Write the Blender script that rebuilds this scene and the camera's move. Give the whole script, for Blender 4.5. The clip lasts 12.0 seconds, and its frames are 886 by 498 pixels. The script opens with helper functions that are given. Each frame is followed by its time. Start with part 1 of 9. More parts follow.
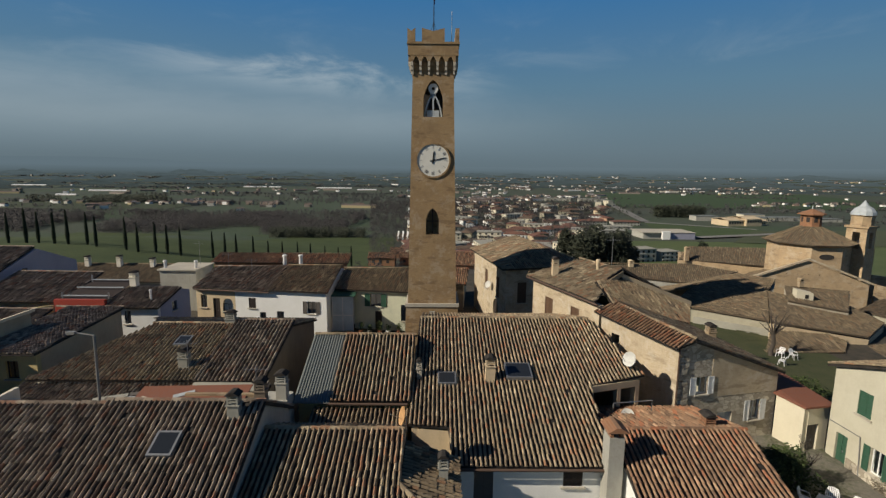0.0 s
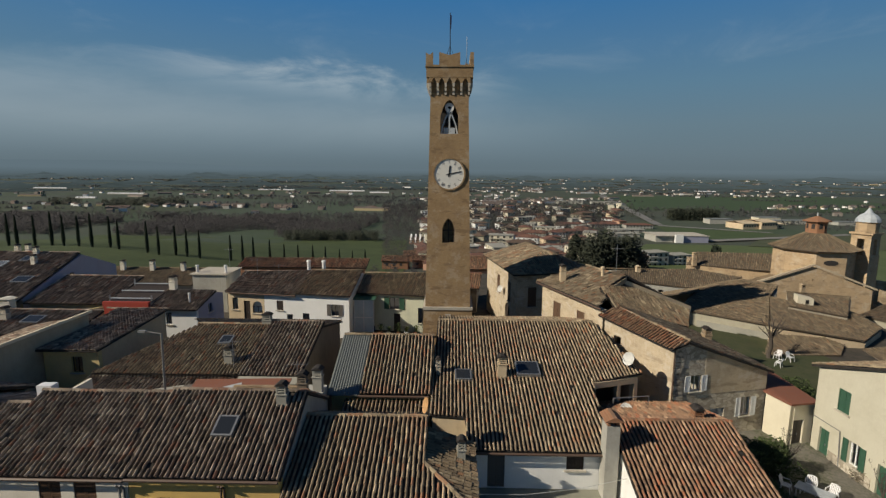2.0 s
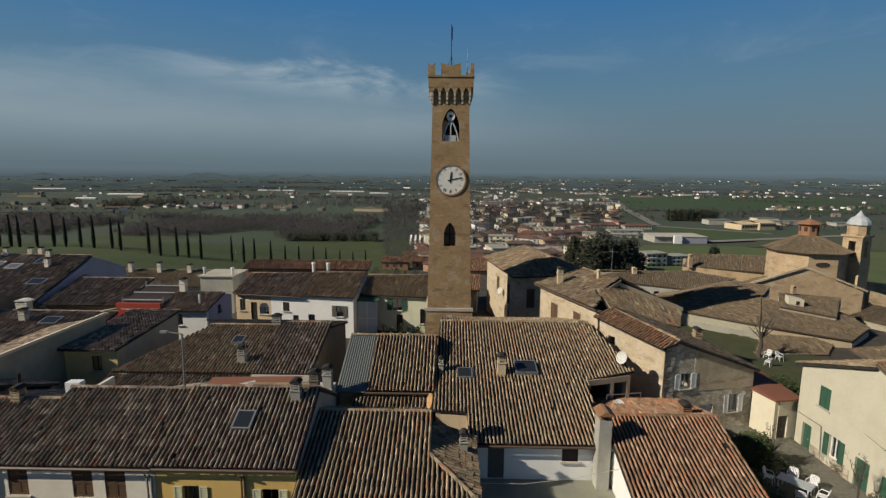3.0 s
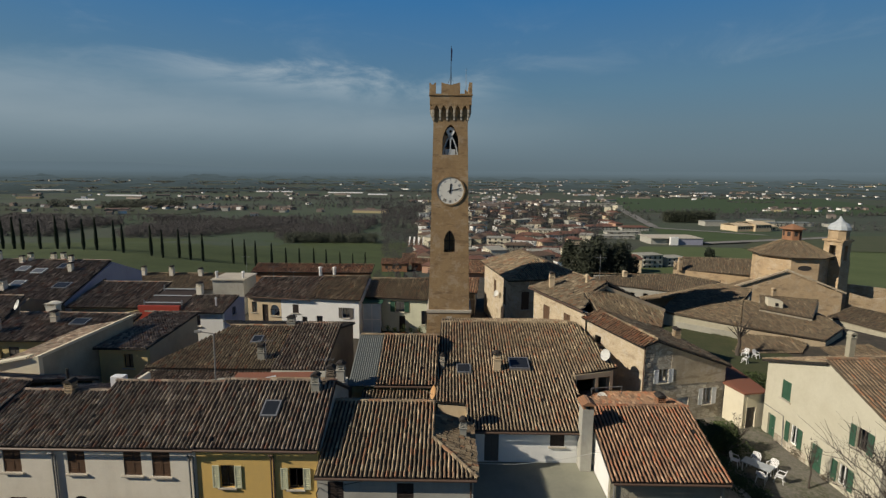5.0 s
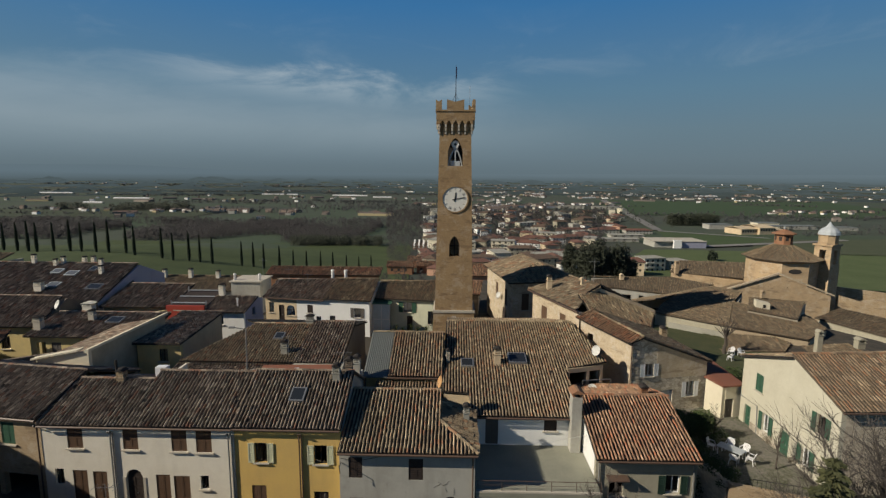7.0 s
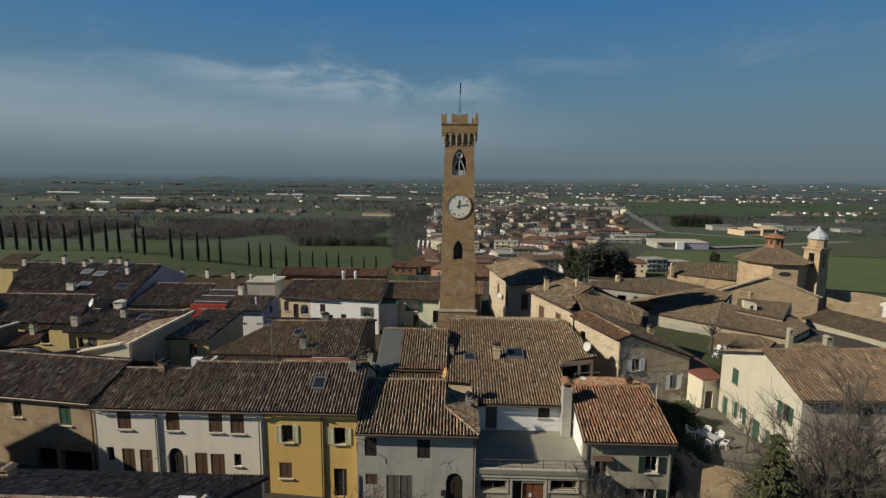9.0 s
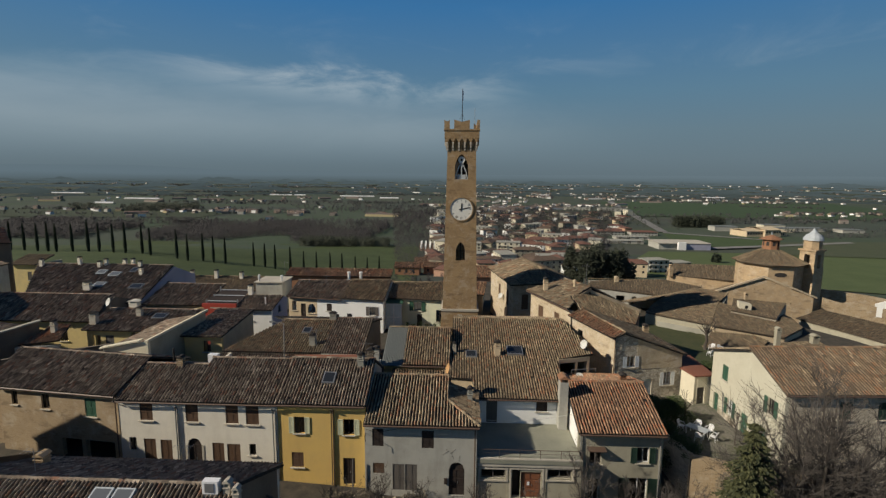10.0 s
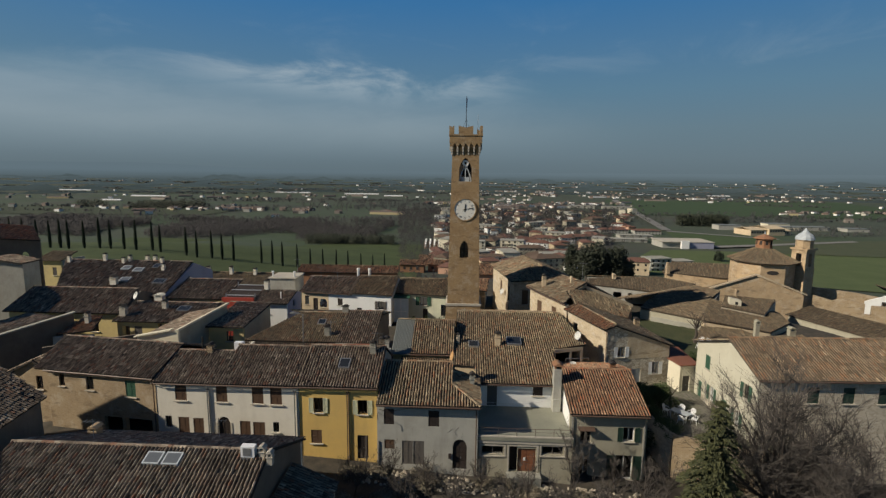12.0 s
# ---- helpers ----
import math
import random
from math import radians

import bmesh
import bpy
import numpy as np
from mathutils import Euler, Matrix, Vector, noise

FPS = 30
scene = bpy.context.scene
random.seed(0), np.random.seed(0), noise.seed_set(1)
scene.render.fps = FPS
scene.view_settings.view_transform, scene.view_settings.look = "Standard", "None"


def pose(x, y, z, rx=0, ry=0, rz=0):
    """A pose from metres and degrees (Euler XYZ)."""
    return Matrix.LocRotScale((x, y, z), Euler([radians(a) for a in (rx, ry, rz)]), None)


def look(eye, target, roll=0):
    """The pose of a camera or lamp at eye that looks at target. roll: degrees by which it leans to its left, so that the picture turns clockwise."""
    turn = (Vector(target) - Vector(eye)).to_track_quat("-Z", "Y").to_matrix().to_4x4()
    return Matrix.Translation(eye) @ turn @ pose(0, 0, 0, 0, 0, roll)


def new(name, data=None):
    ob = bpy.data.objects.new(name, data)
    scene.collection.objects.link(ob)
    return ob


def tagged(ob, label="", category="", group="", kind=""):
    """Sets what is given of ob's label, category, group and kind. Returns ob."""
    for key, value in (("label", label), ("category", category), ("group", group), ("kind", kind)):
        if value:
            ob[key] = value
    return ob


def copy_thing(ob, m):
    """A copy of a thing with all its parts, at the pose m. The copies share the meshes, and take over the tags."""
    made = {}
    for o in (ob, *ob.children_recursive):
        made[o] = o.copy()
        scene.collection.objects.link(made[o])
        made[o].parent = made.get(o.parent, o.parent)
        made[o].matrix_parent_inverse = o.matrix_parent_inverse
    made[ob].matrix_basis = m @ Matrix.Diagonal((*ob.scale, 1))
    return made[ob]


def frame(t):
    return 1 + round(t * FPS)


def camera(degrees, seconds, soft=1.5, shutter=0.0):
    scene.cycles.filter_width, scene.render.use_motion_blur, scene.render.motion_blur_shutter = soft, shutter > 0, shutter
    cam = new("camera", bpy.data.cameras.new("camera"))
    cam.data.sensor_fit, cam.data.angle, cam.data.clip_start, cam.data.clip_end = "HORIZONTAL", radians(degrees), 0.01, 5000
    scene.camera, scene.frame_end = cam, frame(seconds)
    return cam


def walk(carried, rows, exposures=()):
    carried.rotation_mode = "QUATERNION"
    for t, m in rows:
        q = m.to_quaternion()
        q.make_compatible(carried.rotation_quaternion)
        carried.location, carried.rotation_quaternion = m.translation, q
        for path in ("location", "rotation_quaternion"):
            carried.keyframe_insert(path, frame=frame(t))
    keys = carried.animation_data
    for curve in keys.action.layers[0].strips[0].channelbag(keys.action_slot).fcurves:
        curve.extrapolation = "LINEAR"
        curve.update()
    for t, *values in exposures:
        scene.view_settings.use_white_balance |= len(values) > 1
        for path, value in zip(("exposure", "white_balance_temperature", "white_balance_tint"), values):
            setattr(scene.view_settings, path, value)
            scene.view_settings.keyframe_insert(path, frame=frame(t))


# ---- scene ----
cam = camera(83.8, 12.0, 1.35)
PATH = [
    (0, (0.119, 2.329, 18.513), (0.132, 4.304, 18.203), 0.5),
    (0.5, (-0.006, 1.585, 18.828), (-0.007, 3.56, 18.514), 0.5),
    (1, (-0.101, 0.746, 19.069), (-0.117, 2.721, 18.758), 0.5),
    (1.5, (-0.159, -0.106, 19.228), (-0.187, 1.871, 18.925), 0.4),
    (2, (-0.238, -0.974, 19.513), (-0.273, 1.003, 19.212), 0.4),
    (2.5, (-0.347, -1.763, 19.795), (-0.382, 0.214, 19.494), 0.4),
    (3, (-0.419, -2.683, 20.058), (-0.452, -0.706, 19.759), 0.4),
    (5, (-0.581, -6.3, 21.146), (-0.607, -4.322, 20.851), 0.4),
    (5.5, (-0.653, -7.22, 21.35), (-0.681, -5.241, 21.057), 0.5),
    (6, (-0.587, -8.279, 21.562), (-0.621, -6.3, 21.272), 0.4),
    (6.5, (-0.635, -9.225, 21.773), (-0.673, -7.246, 21.484), 0.4),
    (7, (-0.628, -10.301, 21.974), (-0.672, -8.322, 21.689), 0.4),
    (9, (-0.644, -14.432, 22.996), (-0.703, -12.453, 22.711), 0.5),
    (9.5, (-0.672, -15.479, 23.258), (-0.733, -13.5, 22.971), 0.4),
    (10, (-0.63, -16.593, 23.444), (-0.699, -14.615, 23.161), 0.5),
    (10.5, (-0.507, -17.638, 23.663), (-0.584, -15.66, 23.378), 0.4),
    (11, (-0.5, -18.732, 23.844), (-0.579, -16.754, 23.558), 0.5),
    (11.5, (-0.576, -19.681, 23.959), (-0.658, -17.704, 23.67), 0.6),
    (12, (-0.556, -20.648, 24.053), (-0.642, -18.671, 23.761), 0.6),
]
walk(cam, [(t, look(eye, target, roll)) for t, eye, target, roll in PATH])

# ---- light ----
SUN_AZ, SUN_EL = 250.3, 32.0
to_sun = Vector((math.sin(radians(SUN_AZ)) * math.cos(radians(SUN_EL)), math.cos(radians(SUN_AZ)) * math.cos(radians(SUN_EL)), math.sin(radians(SUN_EL))))
sun_data = bpy.data.lights.new("sun", "SUN")
sun_data.energy, sun_data.angle, sun_data.color = 4.75, radians(0.55), (1.0, 0.895, 0.735)
sun = new("sun", sun_data)
sun.rotation_euler = to_sun.to_track_quat("Z", "Y").to_euler()
sun.location = (-40, -40, 60)

world = bpy.data.worlds.new("sky")
scene.world = world
world.use_nodes = True
wn, wl = world.node_tree.nodes, world.node_tree.links
wn.clear()


def wnode(kind, **values):
    n = wn.new(kind)
    for key, value in values.items():
        n.inputs[key].default_value = value
    return n


def ramp(tree_nodes, stops, mode="LINEAR"):
    n = tree_nodes.new("ShaderNodeValToRGB")
    n.color_ramp.interpolation = mode
    while len(n.color_ramp.elements) < len(stops):
        n.color_ramp.elements.new(0.5)
    for e, (p, c) in zip(n.color_ramp.elements, stops):
        e.position, e.color = p, (*c, 1)
    return n


sky = wn.new("ShaderNodeTexSky")
sky.sky_type, sky.sun_disc = "NISHITA", False
sky.sun_elevation, sky.sun_rotation = radians(SUN_EL), radians(SUN_AZ)
sky.air_density, sky.dust_density, sky.ozone_density = 1.2, 1.5, 2.0
gen = wn.new("ShaderNodeTexCoord")
sep = wn.new("ShaderNodeSeparateXYZ")
wl.new(gen.outputs["Generated"], sep.inputs[0])
# haze that thickens towards the horizon
haze = ramp(wn, [(0.0, (0.124, 0.172, 0.200)), (0.04, (0.132, 0.194, 0.236)), (0.09, (0.130, 0.208, 0.264)), (0.16, (0.104, 0.212, 0.310)), (0.31, (0.040, 0.168, 0.370)), (0.48, (0.017, 0.062, 0.165)), (0.85, (0.009, 0.032, 0.10))])
wl.new(sep.outputs["Z"], haze.inputs[0])


def wmath(op, a, b=0.0, c=0.0, clamp=False):
    n = wn.new("ShaderNodeMath")
    n.operation, n.use_clamp = op, clamp
    for i, v in enumerate((a, b, c)):
        if isinstance(v, (int, float)):
            n.inputs[i].default_value = v
        else:
            wl.new(v, n.inputs[i])
    return n.outputs[0]


def wstep(value, lo, hi):
    n = wn.new("ShaderNodeMapRange")
    n.interpolation_type = "SMOOTHSTEP"
    n.inputs["From Min"].default_value, n.inputs["From Max"].default_value = lo, hi
    wl.new(value, n.inputs["Value"])
    return n.outputs[0]


def wnoise(scale, turn, shift, size, detail, rough, twist):
    m = wn.new("ShaderNodeMapping")
    m.inputs["Rotation"].default_value, m.inputs["Scale"].default_value, m.inputs["Location"].default_value = (0, radians(turn), 0), scale, shift
    wl.new(gen.outputs["Generated"], m.inputs["Vector"])
    n = wnode("ShaderNodeTexNoise", Scale=size, Detail=detail, Roughness=rough, Distortion=twist)
    wl.new(m.outputs[0], n.inputs["Vector"])
    return n.outputs[0]


# a bank of thin cloud to the north-west: soft below, torn into wisps along its top
east, high = sep.outputs["X"], sep.outputs["Z"]
torn = wnoise((1.0, 1.0, 3.2), 12, (0.3, 0.1, 0.7), 4.2, 8.0, 0.60, 0.5)
soft = wnoise((1.0, 1.0, 4.5), 6, (1.7, 0.4, 0.2), 2.0, 5.0, 0.55, 0.3)
bent = wmath("ADD", high, wmath("MULTIPLY_ADD", torn, -0.10, 0.05))
bent = wmath("ADD", bent, wmath("MULTIPLY", east, 0.035))
crest = wmath("MULTIPLY", wstep(bent, 0.115, 0.158), wstep(bent, 0.195, 0.160))
crest = wmath("MULTIPLY", crest, wmath("MULTIPLY", wstep(east, -0.60, -0.30), wstep(east, 0.16, -0.08)))
crest = wmath("MULTIPLY", crest, wmath("MULTIPLY_ADD", wstep(torn, 0.36, 0.66), 0.50, 0.08))
veil = wmath("MULTIPLY", wstep(high, 0.015, 0.10), wstep(bent, 0.175, 0.09))
veil = wmath("MULTIPLY", veil, wmath("MULTIPLY", wstep(east, 0.42, -0.25), wmath("MULTIPLY_ADD", soft, 0.40, 0.10)))
wisp = wmath("MULTIPLY", wstep(torn, 0.52, 0.78), wmath("MULTIPLY", wstep(high, 0.15, 0.20), wstep(high, 0.33, 0.22)))
cover_all = wmath("ADD", wmath("ADD", crest, veil), wmath("MULTIPLY", wisp, 0.16), 0.0, True)
dim = wn.new("ShaderNodeVectorMath")
dim.operation = "SCALE"
dim.inputs["Scale"].default_value = 0.035
wl.new(sky.outputs[0], dim.inputs[0])
base_sky = wn.new("ShaderNodeMix")
base_sky.data_type = "RGBA"
base_sky.inputs["Factor"].default_value = 0.9
wl.new(dim.outputs[0], base_sky.inputs["A"])
wl.new(haze.outputs[0], base_sky.inputs["B"])
clouded = wn.new("ShaderNodeMix")
clouded.data_type = "RGBA"
clouded.inputs["B"].default_value = (0.42, 0.49, 0.53, 1)
wl.new(cover_all, clouded.inputs["Factor"])
wl.new(base_sky.outputs["Result"], clouded.inputs["A"])
back = wnode("ShaderNodeBackground", Strength=1.0)
wl.new(clouded.outputs["Result"], back.inputs["Color"])
wout = wn.new("ShaderNodeOutputWorld")
wl.new(back.outputs[0], wout.inputs[0])

# ---- materials ----


def mixed(nodes, links, fac, a, b, blend="MIX"):
    n = nodes.new("ShaderNodeMix")
    n.data_type, n.blend_type = "RGBA", blend
    for value, key in ((fac, "Factor"), (a, "A"), (b, "B")):
        if isinstance(value, (int, float)):
            n.inputs[key].default_value = value
        elif isinstance(value, tuple):
            n.inputs[key].default_value = (*value, 1)
        else:
            links.new(value, n.inputs[key])
    return n.outputs["Result"]


def noisy(nodes, links, vector, scale, detail=4.0, rough=0.6, lo=0.35, hi=0.65):
    n = nodes.new("ShaderNodeTexNoise")
    n.inputs["Scale"].default_value, n.inputs["Detail"].default_value, n.inputs["Roughness"].default_value = scale, detail, rough
    links.new(vector, n.inputs["Vector"])
    r = nodes.new("ShaderNodeMapRange")
    r.inputs["From Min"].default_value, r.inputs["From Max"].default_value = lo, hi
    links.new(n.outputs[0], r.inputs["Value"])
    return r.outputs[0]


def surface(name, rough=0.9, metal=0.0, spec=0.3):
    m = bpy.data.materials.new(name)
    m.use_nodes = True
    nodes, links = m.node_tree.nodes, m.node_tree.links
    b = nodes["Principled BSDF"]
    b.inputs["Roughness"].default_value, b.inputs["Metallic"].default_value, b.inputs["Specular IOR Level"].default_value = rough, metal, spec
    co = nodes.new("ShaderNodeTexCoord")
    return m, nodes, links, b, co.outputs["Object"]


def bumped(nodes, links, b, height, strength=0.4, distance=0.02):
    n = nodes.new("ShaderNodeBump")
    n.inputs["Strength"].default_value, n.inputs["Distance"].default_value = strength, distance
    links.new(height, n.inputs["Height"])
    links.new(n.outputs[0], b.inputs["Normal"])


def plaster(name, colour, stain, dirt=0.35, streak=True):
    """Lime plaster: broad stains, rain streaks and a fine grain."""
    m, nodes, links, b, co = surface(name, 0.92)
    broad = noisy(nodes, links, co, 0.45, 7, 0.7, 0.42, 0.68)
    c = mixed(nodes, links, broad, colour, stain)
    worn = noisy(nodes, links, co, 1.1, 7, 0.75, 0.56, 0.66)
    c = mixed(nodes, links, worn, c, mixed(nodes, links, dirt * 0.6, c, tuple(v * 0.7 for v in stain)))
    if streak:
        mp = nodes.new("ShaderNodeMapping")
        mp.inputs["Scale"].default_value = (1.1, 1.1, 0.13)
        links.new(co, mp.inputs["Vector"])
        run = noisy(nodes, links, mp.outputs[0], 1.3, 7, 0.7, 0.5, 0.8)
        dark = mixed(nodes, links, dirt * 0.7, c, tuple(v * 0.55 for v in stain))
        c = mixed(nodes, links, run, c, dark)
    fine = noisy(nodes, links, co, 14, 3, 0.7, 0.2, 0.8)
    c = mixed(nodes, links, 0.22, c, mixed(nodes, links, fine, tuple(v * 0.7 for v in colour), tuple(min(1, v * 1.15) for v in colour)))
    links.new(c, b.inputs["Base Color"])
    bumped(nodes, links, b, fine, 0.35, 0.015)
    return m


def masonry(name, c1, c2, mortar, width=0.27, height=0.075, stain=(0.1, 0.08, 0.06), gap=0.012, amount=0.35, lime=0.0):
    """Coursed brick seen on upright walls of any direction."""
    m, nodes, links, b, co = surface(name, 0.9)
    s = nodes.new("ShaderNodeSeparateXYZ")
    links.new(co, s.inputs[0])
    add = nodes.new("ShaderNodeMath")
    add.operation = "ADD"
    links.new(s.outputs["X"], add.inputs[0])
    links.new(s.outputs["Y"], add.inputs[1])
    cb = nodes.new("ShaderNodeCombineXYZ")
    links.new(add.outputs[0], cb.inputs["X"])
    links.new(s.outputs["Z"], cb.inputs["Y"])
    t = nodes.new("ShaderNodeTexBrick")
    t.inputs["Scale"].default_value, t.inputs["Brick Width"].default_value, t.inputs["Row Height"].default_value = 1.0, width, height
    t.inputs["Mortar Size"].default_value, t.inputs["Bias"].default_value = gap, 0.0
    t.inputs["Color1"].default_value, t.inputs["Color2"].default_value, t.inputs["Mortar"].default_value = (*c1, 1), (*c2, 1), (*mortar, 1)
    links.new(cb.outputs[0], t.inputs["Vector"])
    broad = noisy(nodes, links, co, 0.5, 7, 0.7, 0.45, 0.75)
    mid = noisy(nodes, links, co, 3.2, 5, 0.7, 0.3, 0.75)
    c = mixed(nodes, links, 0.4, t.outputs["Color"], mixed(nodes, links, mid, tuple(v * 0.7 for v in c1), c2))
    d = mixed(nodes, links, amount, c, stain)
    c = mixed(nodes, links, broad, c, d)
    if lime:
        # remnants of lime render, and courses relaid in darker brick
        flake = noisy(nodes, links, co, 0.8, 7, 0.75, 0.52, 0.60)
        c = mixed(nodes, links, flake, c, mixed(nodes, links, lime, c, (0.54, 0.49, 0.40)))
        low = nodes.new("ShaderNodeMapping")
        low.inputs["Scale"].default_value, low.inputs["Location"].default_value = (0.5, 0.5, 1.6), (7, 3, 5)
        links.new(co, low.inputs["Vector"])
        relaid = noisy(nodes, links, low.outputs[0], 1.0, 5, 0.7, 0.55, 0.62)
        c = mixed(nodes, links, relaid, c, mixed(nodes, links, 0.55, c, stain))
    links.new(c, b.inputs["Base Color"])
    bumped(nodes, links, b, t.outputs["Fac"], -0.4, 0.012)
    return m


def rubble(name, c1, c2, mortar, size=3.2):
    """Rough field stone in lime mortar."""
    m, nodes, links, b, co = surface(name, 0.95)
    mp = nodes.new("ShaderNodeMapping")
    mp.inputs["Scale"].default_value = (1, 1, 1.7)
    links.new(co, mp.inputs["Vector"])
    v = nodes.new("ShaderNodeTexVoronoi")
    v.feature = "DISTANCE_TO_EDGE"
    v.inputs["Scale"].default_value = size
    links.new(mp.outputs[0], v.inputs["Vector"])
    w = nodes.new("ShaderNodeTexVoronoi")
    w.inputs["Scale"].default_value = size
    links.new(mp.outputs[0], w.inputs["Vector"])
    grey = nodes.new("ShaderNodeSeparateColor")
    links.new(w.outputs["Color"], grey.inputs[0])
    c = mixed(nodes, links, grey.outputs[0], c1, c2)
    joint = nodes.new("ShaderNodeMapRange")
    joint.inputs["From Max"].default_value = 0.07
    links.new(v.outputs["Distance"], joint.inputs["Value"])
    c = mixed(nodes, links, joint.outputs[0], mortar, c)
    broad = noisy(nodes, links, co, 0.6, 5, 0.6, 0.4, 0.75)
    c = mixed(nodes, links, broad, c, mixed(nodes, links, 0.5, c, mortar))
    links.new(c, b.inputs["Base Color"])
    bumped(nodes, links, b, joint.outputs[0], 0.6, 0.04)
    return m


def tile_material(name, pale, mid, deep, red, single, lichen=0.5, mark=0.86, patch=0.5):
    """Fired clay, each tile its own shade, with lichen and soot."""
    m, nodes, links, b, co = surface(name, 0.92)
    if single:
        rnd = nodes.new("ShaderNodeObjectInfo").outputs["Random"]
        geo = nodes.new("ShaderNodeNewGeometry")
        place = geo.outputs["Position"]
    else:
        geo = nodes.new("ShaderNodeNewGeometry")
        rnd, place = geo.outputs["Random Per Island"], geo.outputs["Position"]
    light = tuple(min(0.66, v * 1.5) for v in pale)
    sooty = tuple(v * 0.7 for v in deep)
    shade = ramp(nodes, [(0.0, sooty), (0.06, deep), (0.32, mid), (0.58, mid), (0.76, pale), (mark - 0.03, pale), (mark - 0.02, red), (0.965, red), (0.975, light), (1.0, light)])
    links.new(rnd, shade.inputs[0])
    broad = noisy(nodes, links, place, 0.35, 5, 0.65, 0.35, 0.68)
    c = mixed(nodes, links, broad, shade.outputs[0], mixed(nodes, links, 0.4, shade.outputs[0], deep))
    newer = noisy(nodes, links, place, 0.42, 5, 0.7, 0.53, 0.68)
    c = mixed(nodes, links, newer, c, mixed(nodes, links, patch, c, red))
    fine = noisy(nodes, links, place, 7.0, 5, 0.7, 0.48, 0.72)
    grey = (0.27, 0.235, 0.18)
    c = mixed(nodes, links, fine, c, mixed(nodes, links, lichen, c, grey))
    soot = noisy(nodes, links, place, 1.3, 6, 0.75, 0.48, 0.70)
    c = mixed(nodes, links, soot, c, mixed(nodes, links, 0.5, c, (0.05, 0.042, 0.034)))
    links.new(c, b.inputs["Base Color"])
    bumped(nodes, links, b, fine, 0.4, 0.01)
    return m


def painted(name, colour, rough=0.6, wear=0.25, scale=6.0, metal=0.0):
    m, nodes, links, b, co = surface(name, rough, metal)
    f = noisy(nodes, links, co, scale, 5, 0.7, 0.4, 0.75)
    g = noisy(nodes, links, co, scale * 6, 3, 0.6, 0.3, 0.7)
    c = mixed(nodes, links, f, colour, tuple(v * (1 - wear) + 0.12 * wear for v in colour))
    c = mixed(nodes, links, 0.15, c, mixed(nodes, links, g, tuple(v * 0.6 for v in colour), colour))
    links.new(c, b.inputs["Base Color"])
    return m


def glass_material(name):
    m, nodes, links, b, co = surface(name, 0.04)
    b.inputs["Base Color"].default_value = (0.9, 0.95, 1.0, 1)
    b.inputs["Transmission Weight"].default_value = 1.0
    b.inputs["IOR"].default_value = 1.45
    return m


def leafy(name, dark, light):
    m, nodes, links, b, co = surface(name, 0.75)
    rnd = nodes.new("ShaderNodeNewGeometry").outputs["Random Per Island"]
    links.new(mixed(nodes, links, rnd, dark, light), b.inputs["Base Color"])
    return m


